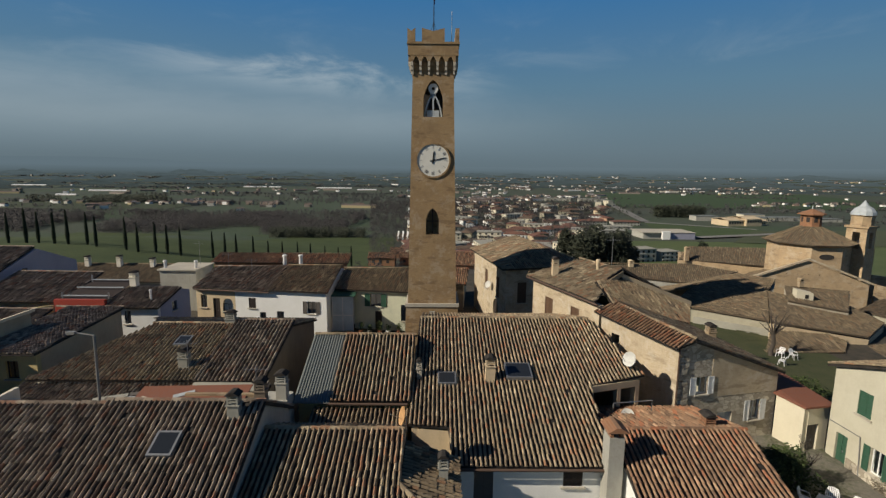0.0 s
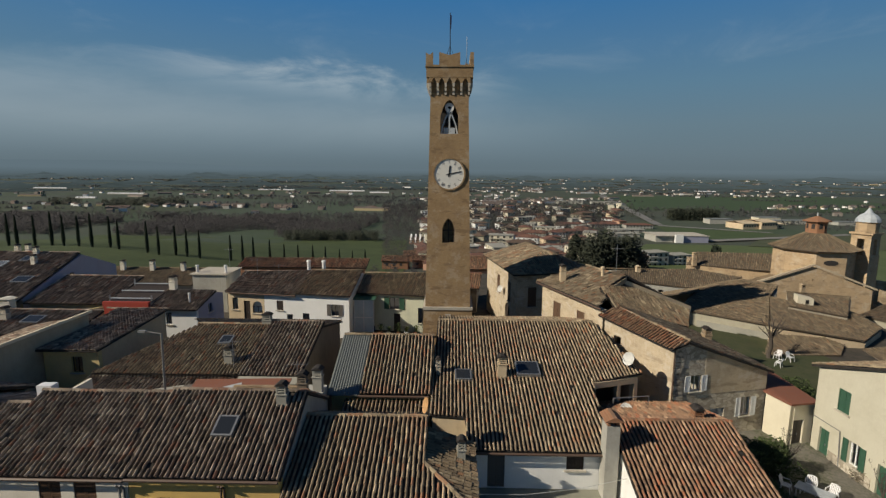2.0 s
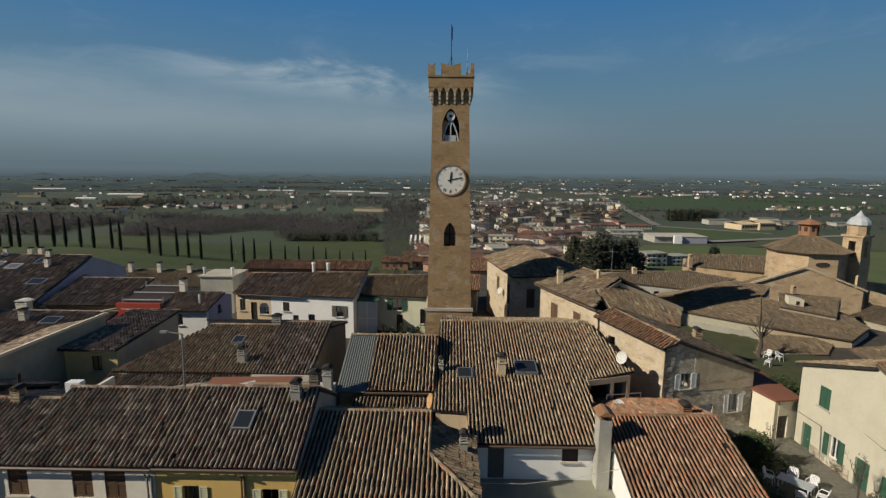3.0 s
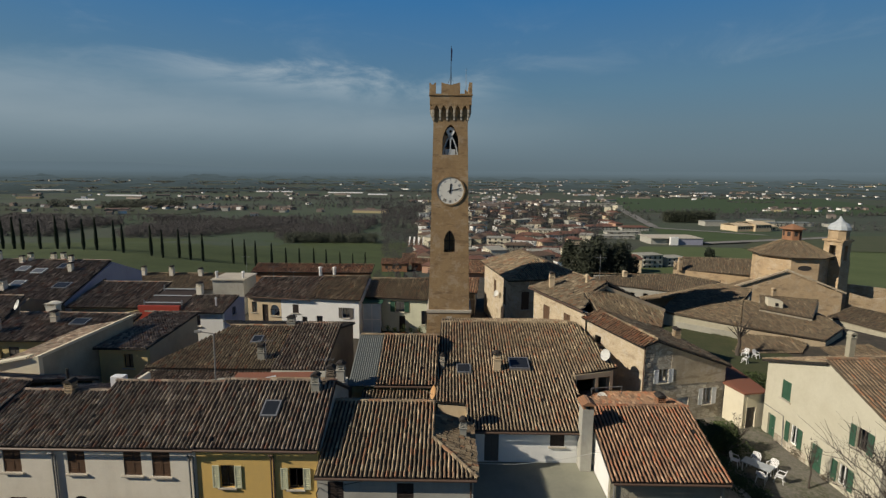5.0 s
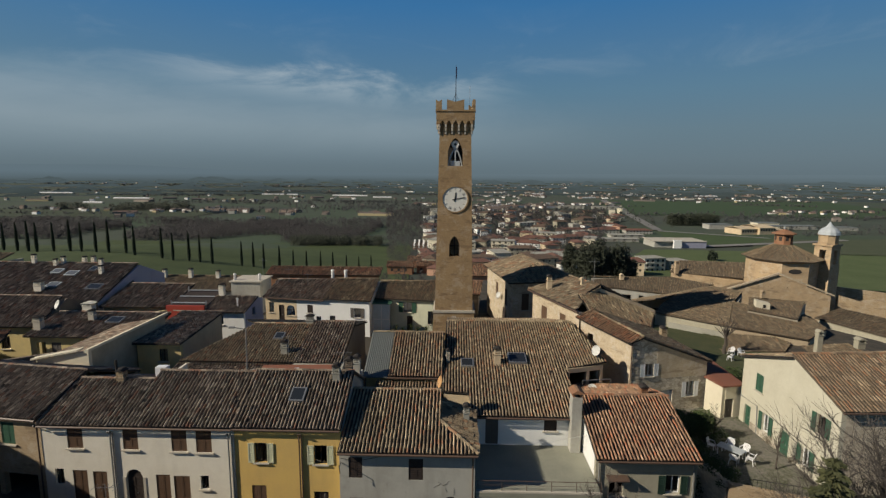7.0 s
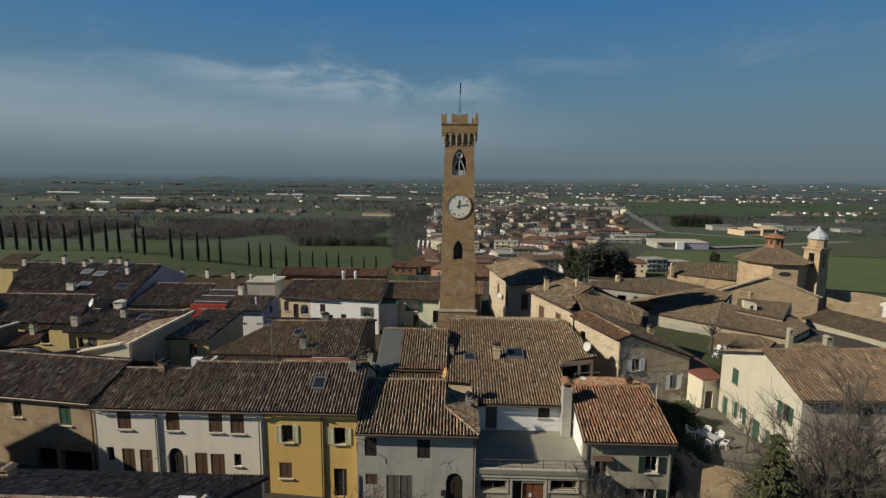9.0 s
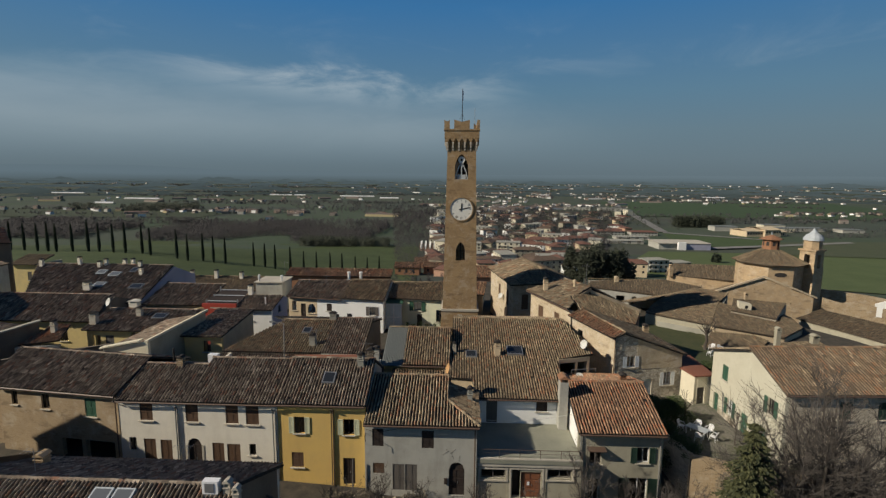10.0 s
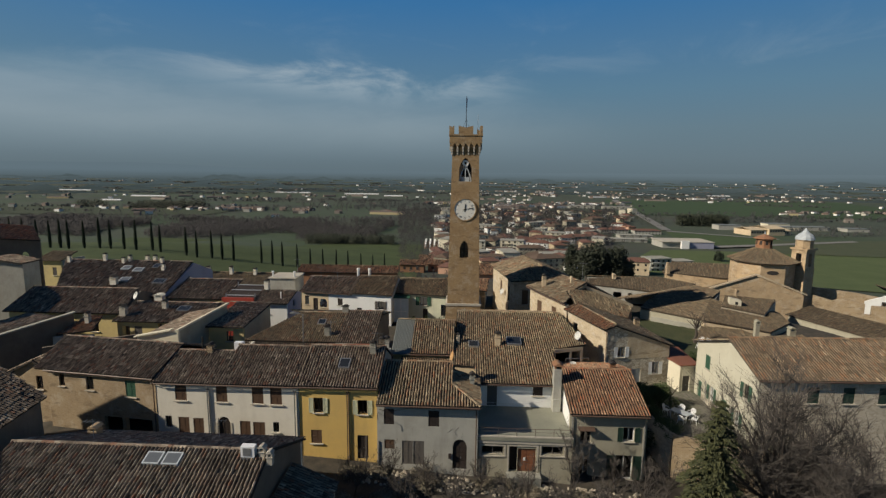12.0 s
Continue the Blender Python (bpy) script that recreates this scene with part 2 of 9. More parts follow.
M = dict(
    white=plaster("white_plaster", (0.78, 0.735, 0.62), (0.66, 0.61, 0.50), 0.3),
    bright=plaster("bright_plaster", (0.80, 0.80, 0.77), (0.72, 0.72, 0.68), 0.15),
    cream=plaster("cream_plaster", (0.66, 0.61, 0.47), (0.58, 0.53, 0.40), 0.2),
    ivory=plaster("ivory_plaster", (0.54, 0.515, 0.41), (0.46, 0.43, 0.33), 0.25),
    yellow=plaster("ochre_plaster", (0.68, 0.465, 0.15), (0.59, 0.40, 0.15), 0.3),
    pale_yellow=plaster("pale_yellow_plaster", (0.66, 0.53, 0.24), (0.50, 0.40, 0.22), 0.3),
    grey=plaster("grey_plaster", (0.42, 0.41, 0.36), (0.31, 0.30, 0.26), 0.6),
    # dark render for walls in shade; the shade is in the colour
    shade=plaster("shaded_render", (0.20, 0.165, 0.125), (0.14, 0.115, 0.09), 0.5),
    olive=plaster("olive_plaster", (0.38, 0.355, 0.27), (0.28, 0.26, 0.195), 0.5),
    blue=plaster("blue_plaster", (0.33, 0.335, 0.42), (0.29, 0.295, 0.37), 0.2),
    green=plaster("pale_green_plaster", (0.64, 0.65, 0.49), (0.50, 0.52, 0.40), 0.3),
    sand=plaster("sand_plaster", (0.62, 0.50, 0.33), (0.47, 0.37, 0.25), 0.4),
    pink=plaster("pink_plaster", (0.50, 0.30, 0.20), (0.42, 0.26, 0.19), 0.3),
    tower=masonry("tower_brick", (0.36, 0.245, 0.125), (0.30, 0.195, 0.095), (0.36, 0.275, 0.17), stain=(0.15, 0.095, 0.055), amount=0.6, lime=0.22),
    brick=masonry("old_brick", (0.42, 0.315, 0.19), (0.32, 0.225, 0.13), (0.44, 0.37, 0.26), stain=(0.17, 0.125, 0.08), amount=0.5, lime=0.3),
    church=masonry("church_brick", (0.52, 0.38, 0.225), (0.44, 0.31, 0.18), (0.52, 0.41, 0.27), stain=(0.22, 0.165, 0.11), amount=0.55, lime=0.3),
    palace=masonry("palace_brick", (0.55, 0.455, 0.315), (0.46, 0.365, 0.24), (0.62, 0.54, 0.41), stain=(0.24, 0.185, 0.125), amount=0.6, lime=0.6),
    rust_brick=masonry("red_brick", (0.34, 0.165, 0.085), (0.27, 0.125, 0.065), (0.33, 0.22, 0.14), stain=(0.15, 0.08, 0.05)),
    stone=rubble("field_stone", (0.60, 0.54, 0.43), (0.40, 0.345, 0.265), (0.44, 0.39, 0.305)),
    pale_stone=rubble("pale_stone", (0.64, 0.59, 0.48), (0.34, 0.295, 0.23), (0.27, 0.235, 0.18), 2.6),
    trim_stone=plaster("trim_stone", (0.50, 0.46, 0.38), (0.38, 0.34, 0.28), 0.4),
    concrete=plaster("concrete", (0.34, 0.33, 0.28), (0.25, 0.245, 0.21), 0.4, False),
    terrace=plaster("terrace_tiles", (0.27, 0.27, 0.21), (0.20, 0.20, 0.16), 0.4, False),
    brown=painted("brown_wood", (0.115, 0.066, 0.038), 0.65),
    door_brown=painted("door_wood", (0.22, 0.085, 0.04), 0.55),
    grey_wood=painted("grey_wood", (0.13, 0.115, 0.10), 0.8, 0.4),
    dark_wood=painted("dark_wood", (0.035, 0.024, 0.019), 0.7),
    shut_green=painted("green_shutter_paint", (0.034, 0.098, 0.060), 0.6),
    shut_dark=painted("dark_green_shutter_paint", (0.018, 0.046, 0.032), 0.6),
    shut_cream=painted("cream_shutter_paint", (0.62, 0.62, 0.42), 0.6),
    shut_white=painted("white_shutter_paint", (0.70, 0.72, 0.72), 0.6),
    frame_white=painted("white_frame_paint", (0.75, 0.75, 0.73), 0.5),
    plastic=painted("white_plastic", (0.80, 0.80, 0.80), 0.4, 0.15),
    metal=painted("zinc", (0.30, 0.31, 0.32), 0.45, 0.4, 5.0, 0.6),
    pipe=painted("brown_pipe", (0.11, 0.07, 0.05), 0.5),
    pipe_grey=painted("grey_pipe", (0.22, 0.22, 0.21), 0.5),
    lead=painted("lead_sheet", (0.46, 0.50, 0.52), 0.5, 0.4, 3.0),
    rust=painted("rusty_sheet", (0.22, 0.085, 0.05), 0.85, 0.4),
    red_paint=painted("red_paint", (0.36, 0.05, 0.03), 0.6),
    corrugated=painted("grey_sheet", (0.20, 0.215, 0.20), 0.7, 0.4),
    dish=painted("dish_paint", (0.62, 0.62, 0.58), 0.5, 0.3),
    dish_ochre=painted("ochre_dish_paint", (0.52, 0.30, 0.13), 0.6, 0.3),
    clock=painted("clock_enamel", (0.74, 0.73, 0.66), 0.5, 0.15, 2.0),
    black=painted("black_iron", (0.012, 0.012, 0.014), 0.6),
    flag=painted("flag_cloth", (0.02, 0.03, 0.11), 0.9),
    glass=glass_material("glass"),
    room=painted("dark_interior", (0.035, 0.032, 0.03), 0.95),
    bark=painted("bark", (0.075, 0.06, 0.047), 0.95, 0.5, 9.0),
    twig=painted("twig", (0.066, 0.056, 0.048), 0.95, 0.5, 9.0),
    cypress=leafy("cypress_leaf", (0.018, 0.026, 0.016), (0.036, 0.048, 0.028)),
    conifer=leafy("conifer_leaf", (0.026, 0.032, 0.013), (0.074, 0.076, 0.030)),
    hedge=leafy("hedge_leaf", (0.028, 0.045, 0.016), (0.07, 0.095, 0.03)),
    scrub=leafy("scrub_leaf", (0.11, 0.095, 0.07), (0.25, 0.215, 0.155)),
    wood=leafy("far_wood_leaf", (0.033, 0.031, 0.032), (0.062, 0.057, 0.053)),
    # far woods, lightened and greyed to put haze into the colour
    hazed_wood=leafy("hazed_wood_leaf", (0.052, 0.056, 0.054), (0.088, 0.090, 0.082)),
    evergreen=leafy("evergreen_leaf", (0.024, 0.030, 0.020), (0.055, 0.062, 0.038)),
    # near-black: dirt plus the shade between tile rows, put into the colour
    pan=painted("shaded_pan_tiles", (0.026, 0.021, 0.017), 0.95, 0.4, 3.0),
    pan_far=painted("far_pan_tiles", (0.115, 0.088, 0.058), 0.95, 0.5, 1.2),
)
TILES = {}
for key, (pale, mid, deep, red, lichen, mark, patch) in dict(
    brown=((0.376, 0.300, 0.191), (0.263, 0.200, 0.126), (0.155, 0.118, 0.078), (0.310, 0.170, 0.093), 0.45, 0.93, 0.35),
    dark=((0.405, 0.330, 0.250), (0.245, 0.190, 0.142), (0.108, 0.084, 0.064), (0.255, 0.130, 0.082), 0.5, 0.92, 0.35),
    ochre=((0.420, 0.338, 0.220), (0.305, 0.238, 0.152), (0.180, 0.138, 0.090), (0.335, 0.168, 0.090), 0.5, 0.90, 0.62),
    red=((0.40, 0.262, 0.162), (0.295, 0.176, 0.104), (0.185, 0.112, 0.072), (0.37, 0.148, 0.075), 0.4, 0.86, 0.5),
    mixed=((0.33, 0.245, 0.158), (0.245, 0.172, 0.108), (0.145, 0.104, 0.068), (0.310, 0.160, 0.085), 0.5, 0.88, 0.7),
    far=((0.250, 0.194, 0.122), (0.185, 0.140, 0.086), (0.108, 0.082, 0.053), (0.225, 0.138, 0.076), 0.5, 0.92, 0.45),
).items():
    TILES[key] = (tile_material(key + "_tiles", pale, mid, deep, red, False, lichen, mark, patch), tile_material(key + "_tile", pale, mid, deep, red, True, lichen, mark, patch))

# ---- building blocks ----
BASE = {}


class Shape:
    """A heap of vertices and faces for one mesh."""

    def __init__(self):
        self.v, self.f = [], []

    def hexa(self, p):
        n = len(self.v)
        self.v += [tuple(q) for q in p]
        self.f += [tuple(n + i for i in q) for q in ((3, 2, 1, 0), (4, 5, 6, 7), (0, 1, 5, 4), (1, 2, 6, 5), (2, 3, 7, 6), (3, 0, 4, 7))]
        return self

    def box(self, x0, x1, y0, y1, z0, z1):
        return self.hexa([(x0, y0, z0), (x1, y0, z0), (x1, y1, z0), (x0, y1, z0), (x0, y0, z1), (x1, y0, z1), (x1, y1, z1), (x0, y1, z1)])

    def slab(self, poly, drop):
        """A plane outline, first face up, given depth along the vector drop."""
        n, k = len(self.v), len(poly)
        self.v += [tuple(p) for p in poly] + [tuple(Vector(p) + Vector(drop)) for p in poly]
        self.f += [tuple(range(n, n + k)), tuple(range(n + 2 * k - 1, n + k - 1, -1))]
        self.f += [(n + i, n + k + i, n + k + (i + 1) % k, n + (i + 1) % k) for i in range(k)]
        return self

    def tube(self, pts, radii, sides=6, cap=True):
        n = len(self.v)
        pts = [Vector(p) for p in pts]
        for i, p in enumerate(pts):
            way = (pts[min(i + 1, len(pts) - 1)] - pts[max(i - 1, 0)]).normalized()
            side = way.orthogonal().normalized()
            up = way.cross(side)
            r = radii[i] if isinstance(radii, (list, tuple)) else radii
            self.v += [tuple(p + r * (math.cos(a) * side + math.sin(a) * up)) for a in (2 * math.pi * j / sides for j in range(sides))]
        for i in range(len(pts) - 1):
            for j in range(sides):
                a, b = n + i * sides + j, n + i * sides + (j + 1) % sides
                self.f.append((a, b, b + sides, a + sides))
        if cap:
            self.f += [tuple(range(n + sides - 1, n - 1, -1)), tuple(range(n + (len(pts) - 1) * sides, n + len(pts) * sides))]
        return self

    def lathe(self, centre, profile, sides=16, turn=0.0):
        """Rings of (radius, height) round an upright axis."""
        n, (x, y, z) = len(self.v), centre
        for r, h in profile:
            self.v += [(x + r * math.cos(turn + 2 * math.pi * j / sides), y + r * math.sin(turn + 2 * math.pi * j / sides), z + h) for j in range(sides)]
        for i in range(len(profile) - 1):
            for j in range(sides):
                a, b = n + i * sides + j, n + i * sides + (j + 1) % sides
                self.f.append((a, b, b + sides, a + sides))
        self.f += [tuple(range(n + sides - 1, n - 1, -1)), tuple(range(n + (len(profile) - 1) * sides, n + len(profile) * sides))]
        return self

    def weld(self):
        """Joins vertices that share a place."""
        seen, to, out = {}, [], []
        for p in self.v:
            k = (round(p[0], 3), round(p[1], 3), round(p[2], 3))
            if k not in seen:
                seen[k] = len(out)
                out.append(p)
            to.append(seen[k])
        self.v, self.f = out, [f for f in (tuple(dict.fromkeys(to[i] for i in f)) for f in self.f) if len(f) > 2]
        return self

    def mesh(self, name, shift=(0, 0, 0)):
        m = bpy.data.meshes.new(name)
        m.from_pydata([(a - shift[0], b - shift[1], c - shift[2]) for a, b, c in self.v], [], self.f)
        m.validate()
        return m


def thing(name, label, category, base, group="", kind=""):
    ob = new(name)
    ob.location = base
    ob.empty_display_size = 0.5
    BASE[ob.name] = Vector(base)
    return tagged(ob, label, category, group, kind)


def part(name, shape, material, parent, label=""):
    base = BASE[parent.name]
    ob = new(name, shape.mesh(name, base))
    ob.data.materials.append(material)
    ob.parent = parent
    BASE[ob.name] = base
    return tagged(ob, label)


def solid(name, shape, material, label, category, kind="", group=""):
    """A thing or a piece of the setting that is one mesh."""
    ob = new(name, shape.mesh(name))
    ob.data.materials.append(material)
    BASE[ob.name] = Vector((0, 0, 0))
    return tagged(ob, label, category, group, kind)


class Face:
    """Wall coordinates: u along the wall, w outwards, z up."""

    def __init__(self, p0, p1):
        self.o, d = Vector((*p0, 0)), Vector((p1[0] - p0[0], p1[1] - p0[1], 0))
        self.length, self.d = d.length, d.normalized()
        self.n = Vector((self.d.y, -self.d.x, 0))

    def at(self, u, w, z):
        return self.o + self.d * u + self.n * w + Vector((0, 0, z))

    def box(self, s, u0, u1, w0, w1, z0, z1):
        return s.hexa([self.at(u0, w1, z0), self.at(u1, w1, z0), self.at(u1, w0, z0), self.at(u0, w0, z0), self.at(u0, w1, z1), self.at(u1, w1, z1), self.at(u1, w0, z1), self.at(u0, w0, z1)])


def arch_top(o, u):
    """The height of an opening's head at u: flat, round or pointed."""
    kind, u0, u1, z0, z1, opt = o
    c, half = (u0 + u1) / 2, (u1 - u0) / 2
    if opt.get("arch") == "round":
        return z1 - half + math.sqrt(max(0, half**2 - (u - c) ** 2))
    if opt.get("arch") == "point":
        w = 2 * half
        return z1 - 0.866 * w + math.sqrt(max(0, w**2 - (abs(u - c) + half) ** 2))
    return z1


def opening(kind, u0, u1, z0, z1, **opt):
    return (kind, u0, u1, z0, z1, opt)


def wall(house, p0, p1, z0, tops, material, ops=(), thick=0.34, trim=(0.0, 0.0), name="wall", label=""):
    """An upright wall with real openings; p0 to p1 runs left to right as seen from outside. tops: a height, or (u, z) pairs."""
    face = Face(p0, p1)
    if isinstance(tops, (int, float)):
        tops = [(0, tops), (face.length, tops)]

    def top(u):
        for (a, za), (b, zb) in zip(tops, tops[1:]):
            if u <= b + 1e-6:
                return za + (zb - za) * (u - a) / max(1e-6, b - a)
        return tops[-1][1]

    cuts = {trim[0], face.length - trim[1]} | {u for u, _ in tops}
    for o in ops:
        steps = 8 if o[5].get("arch") else 1
        cuts |= {o[1] + (o[2] - o[1]) * i / steps for i in range(steps + 1)}
    cuts = sorted(u for u in cuts if trim[0] - 1e-6 <= u <= face.length - trim[1] + 1e-6)
    s = Shape()
    for a, b in zip(cuts, cuts[1:]):
        if b - a < 1e-4:
            continue
        mid, lo = (a + b) / 2, (z0, z0)
        spans = []
        for o in sorted((o for o in ops if o[1] < mid < o[2]), key=lambda o: o[3]):
            spans.append((lo, (o[3], o[3])))
            lo = (arch_top(o, a), arch_top(o, b))
        spans.append((lo, (top(a), top(b))))
        for (la, lb), (ta, tb) in spans:
            if ta - la < 1e-3 and tb - lb < 1e-3:
                continue
            s.hexa([face.at(a, 0, la), face.at(b, 0, lb), face.at(b, -thick, lb), face.at(a, -thick, la), face.at(a, 0, ta), face.at(b, 0, tb), face.at(b, -thick, tb), face.at(a, -thick, ta)])
    part(name, s.weld(), material, house, label)
    for o in ops:
        fill(house, face, o)
    return face


def leaf(s, face, u0, u1, w, z0, z1, slats=7):
    """One shutter leaf: stiles, rails and louvres."""
    t, e = 0.035, min(0.07, (u1 - u0) * 0.18)
    face.box(s, u0, u0 + e, w, w + t, z0, z1)
    face.box(s, u1 - e, u1, w, w + t, z0, z1)
    for z in (z0, (z0 + z1) / 2 - e / 2, z1 - e):
        face.box(s, u0 + e, u1 - e, w, w + t, z, z + e)
    face.box(s, u0 + e, u1 - e, w, w + t * 0.35, z0 + e, z1 - e)
    n = max(3, int((z1 - z0) * slats))
    for i in range(n):
        z = z0 + e + (z1 - z0 - 2 * e) * (i + 0.2) / n
        face.box(s, u0 + e, u1 - e, w + t * 0.35, w + t * 0.8, z, z + 0.035)


def fill(house, face, o):
    """The joinery of one opening."""
    kind, u0, u1, z0, z1, opt = o
    wood, mid = M[opt.get("colour", "brown")], (u0 + u1) / 2
    if kind == "hole":
        return
    if kind == "door":
        top = z1 - ((u1 - u0) / 2 if opt.get("arch") == "round" else 0)
        s = Shape()
        face.box(s, u0, u1, -0.20, -0.14, z0, top)
        if opt.get("arch"):
            for i in range(8):
                a, b = u0 + (u1 - u0) * i / 8, u0 + (u1 - u0) * (i + 1) / 8
                ta, tb = arch_top(o, a) - 0.01, arch_top(o, b) - 0.01
                s.hexa([face.at(a, -0.14, top), face.at(b, -0.14, top), face.at(b, -0.2, top), face.at(a, -0.2, top), face.at(a, -0.14, ta), face.at(b, -0.14, tb), face.at(b, -0.2, tb), face.at(a, -0.2, ta)])
        door = part("door", s, wood, house, opt.get("label", ""))
        for a, b in ((u0 + 0.1, mid - 0.04), (mid + 0.04, u1 - 0.1)):
            h = (top - z0) / 3
            for i in range(3):
                part("door_panel", face.box(Shape(), a, b, -0.14, -0.115, z0 + h * i + 0.08, z0 + h * (i + 1) - 0.06), wood, door)
        part("handle", face.box(Shape(), mid + 0.05, mid + 0.09, -0.14, -0.08, z0 + 0.95, z0 + 1.1), M["metal"], door)
        return
    frame = Shape()
    top = z1 - ((u1 - u0) * (0.5 if opt.get("arch") == "round" else 0.866) if opt.get("arch") else 0)
    e = 0.06
    for a, b, c, d in ((u0, u0 + e, z0, top), (u1 - e, u1, z0, top), (u0 + e, u1 - e, z0, z0 + e), (u0 + e, u1 - e, top - e, top), (mid - e / 2, mid + e / 2, z0 + e, top - e)):
        face.box(frame, a, b, -0.20, -0.14, c, d)
    w = part("window", frame, M[opt.get("frame", "dark_wood")], house, opt.get("label", ""))
    for a, b in ((u0 + e, mid - e / 2), (mid + e / 2, u1 - e)):
        pane = part("pane", face.box(Shape(), a, b, -0.18, -0.17, z0 + e, top - e), M["glass"], w)
        pane.visible_shadow = False
    if opt.get("sill", True):
        part("sill", face.box(Shape(), u0 - 0.12, u1 + 0.12, 0.0, 0.13, z0 - 0.08, z0 - 0.003), M["trim_stone"], w)
    if kind == "shut":
        for a, b in ((u0 + 0.01, mid - 0.006), (mid + 0.006, u1 - 0.01)):
            s = Shape()
            leaf(s, face, a, b, -0.06, z0 + 0.01, z1 - 0.01)
            part("shutter", s, wood, w)
    if kind == "open":
        half = (u1 - u0) / 2
        for a, b in ((u0 - half - 0.02, u0 - 0.02), (u1 + 0.02, u1 + half + 0.02)):
            s = Shape()
            leaf(s, face, a, b, 0.03, z0, z1)
            part("shutter", s, M[opt.get("colour2", opt.get("colour", "brown"))] if a > u0 else wood, w)
    if kind == "ajar":
        half = (u1 - u0) / 2
        for hinge, turn in ((u0, -1), (u1, 1)):
            p = face.at(hinge, 0.02, 0)
            a = radians(opt.get("angle", 55))
            q = p + face.d * (turn * half * math.cos(a)) + face.n * (half * math.sin(a))
            lf = Face((p.x, p.y), (q.x, q.y)) if turn > 0 else Face((q.x, q.y), (p.x, p.y))
            s = Shape()
            leaf(s, lf, 0.0, half, 0.0, z0, z1)
            part("shutter", s, M[opt.get("colour2", opt.get("colour", "brown"))] if turn > 0 else wood, w)


ROOFS = []


def roof(house, poly, tiles="brown", step=0.235, row=0.36, singles=0, name="roof", thick=0.13, deck="pan", ridge=None):
    """Keeps a roof plane for the tiling at the end; the outline starts with the eave, left to right."""
    ROOFS.append((house, [Vector(p) for p in poly], tiles, step, row, singles, name, thick, deck, ridge))


def gutter(house, a, b, material="pipe"):
    part("gutter", Shape().tube([a, b], 0.075, 6), M[material], house)


def downpipe(house, x, y, z0, z1, material="pipe"):
    part("downpipe", Shape().tube([(x, y, z0), (x, y, z1 - 0.25), (x, y - 0.25 if y < 30 else y, z1)], 0.05, 6), M[material], house)


def chimney(house, x, y, z0, h, w=0.45, d=0.45, material="sand", style="slots"):
    """A chimney stack with a cap of its own."""
    s = Shape().box(x - w / 2, x + w / 2, y - d / 2, y + d / 2, z0, z0 + h)
    s.box(x - w / 2 - 0.05, x + w / 2 + 0.05, y - d / 2 - 0.05, y + d / 2 + 0.05, z0 + h, z0 + h + 0.06)
    st = part("chimney", s, M[material], house)
    z = z0 + h + 0.06
    if style == "slots":
        for i in range(3):
            part("slat", Shape().box(x - w / 2, x + w / 2, y - d / 2, y + d / 2, z + 0.10 + i * 0.13, z + 0.16 + i * 0.13), M[material], st)
        for sx in (-1, 1):
            for sy in (-1, 1):
                part("cowl_post", Shape().box(x + sx * w * 0.42 - 0.035, x + sx * w * 0.42 + 0.035, y + sy * d * 0.42 - 0.035, y + sy * d * 0.42 + 0.035, z, z + 0.42), M[material], st)
        top = z + 0.42
    else:
        for sx in (-1, 1):
            part("cowl_post", Shape().box(x + sx * w * 0.4 - 0.05, x + sx * w * 0.4 + 0.05, y - d / 2, y + d / 2, z, z + 0.22), M[material], st)
        top = z + 0.22
    k = Shape()
    k.hexa([(x - w * 0.65, y - d * 0.65, top), (x + w * 0.65, y - d * 0.65, top), (x + w * 0.65, y + d * 0.65, top), (x - w * 0.65, y + d * 0.65, top), (x - w * 0.2, y - d * 0.65, top + 0.16), (x + w * 0.2, y - d * 0.65, top + 0.16), (x + w * 0.2, y + d * 0.65, top + 0.16), (x - w * 0.2, y + d * 0.65, top + 0.16)])
    part("cap", k, M["pan"] if style == "slots" else M[material], st)
    return st


def flue(house, x, y, z0, h, r=0.10, material="frame_white"):
    s = part("flue", Shape().tube([(x, y, z0), (x, y, z0 + h)], r, 8), M[material], house)
    part("flue_cap", Shape().tube([(x, y, z0 + h), (x, y, z0 + h + 0.16)], [r * 1.5, r * 1.1], 8), M[material], s)


def skylight(house, corner, u, v, material="metal", pane="roof_glass"):
    """A roof window lying on its slope: corner, and the vectors across and up."""
    u, v = Vector(u), Vector(v)
    n = u.cross(v).normalized()
    c = Vector(corner) + n * 0.21
    s, e = Shape(), 0.09
    du, dv = u.normalized() * e, v.normalized() * e
    for a, b, p, q in ((c, u, dv, 0), (c + v - dv, u, dv, 0), (c + dv, du, v - 2 * dv, 0), (c + u - du + dv, du, v - 2 * dv, 0)):
        s.slab([a, a + b, a + b + p, a + p], -n * 0.22)
    fr = part("skylight", s, M[material], house)
    g = Shape().slab([c + du + dv, c + u - du + dv, c + u - du + v - dv, c + du + v - dv], -n * 0.02)
    part("pane", g, M[pane], fr)
    return fr


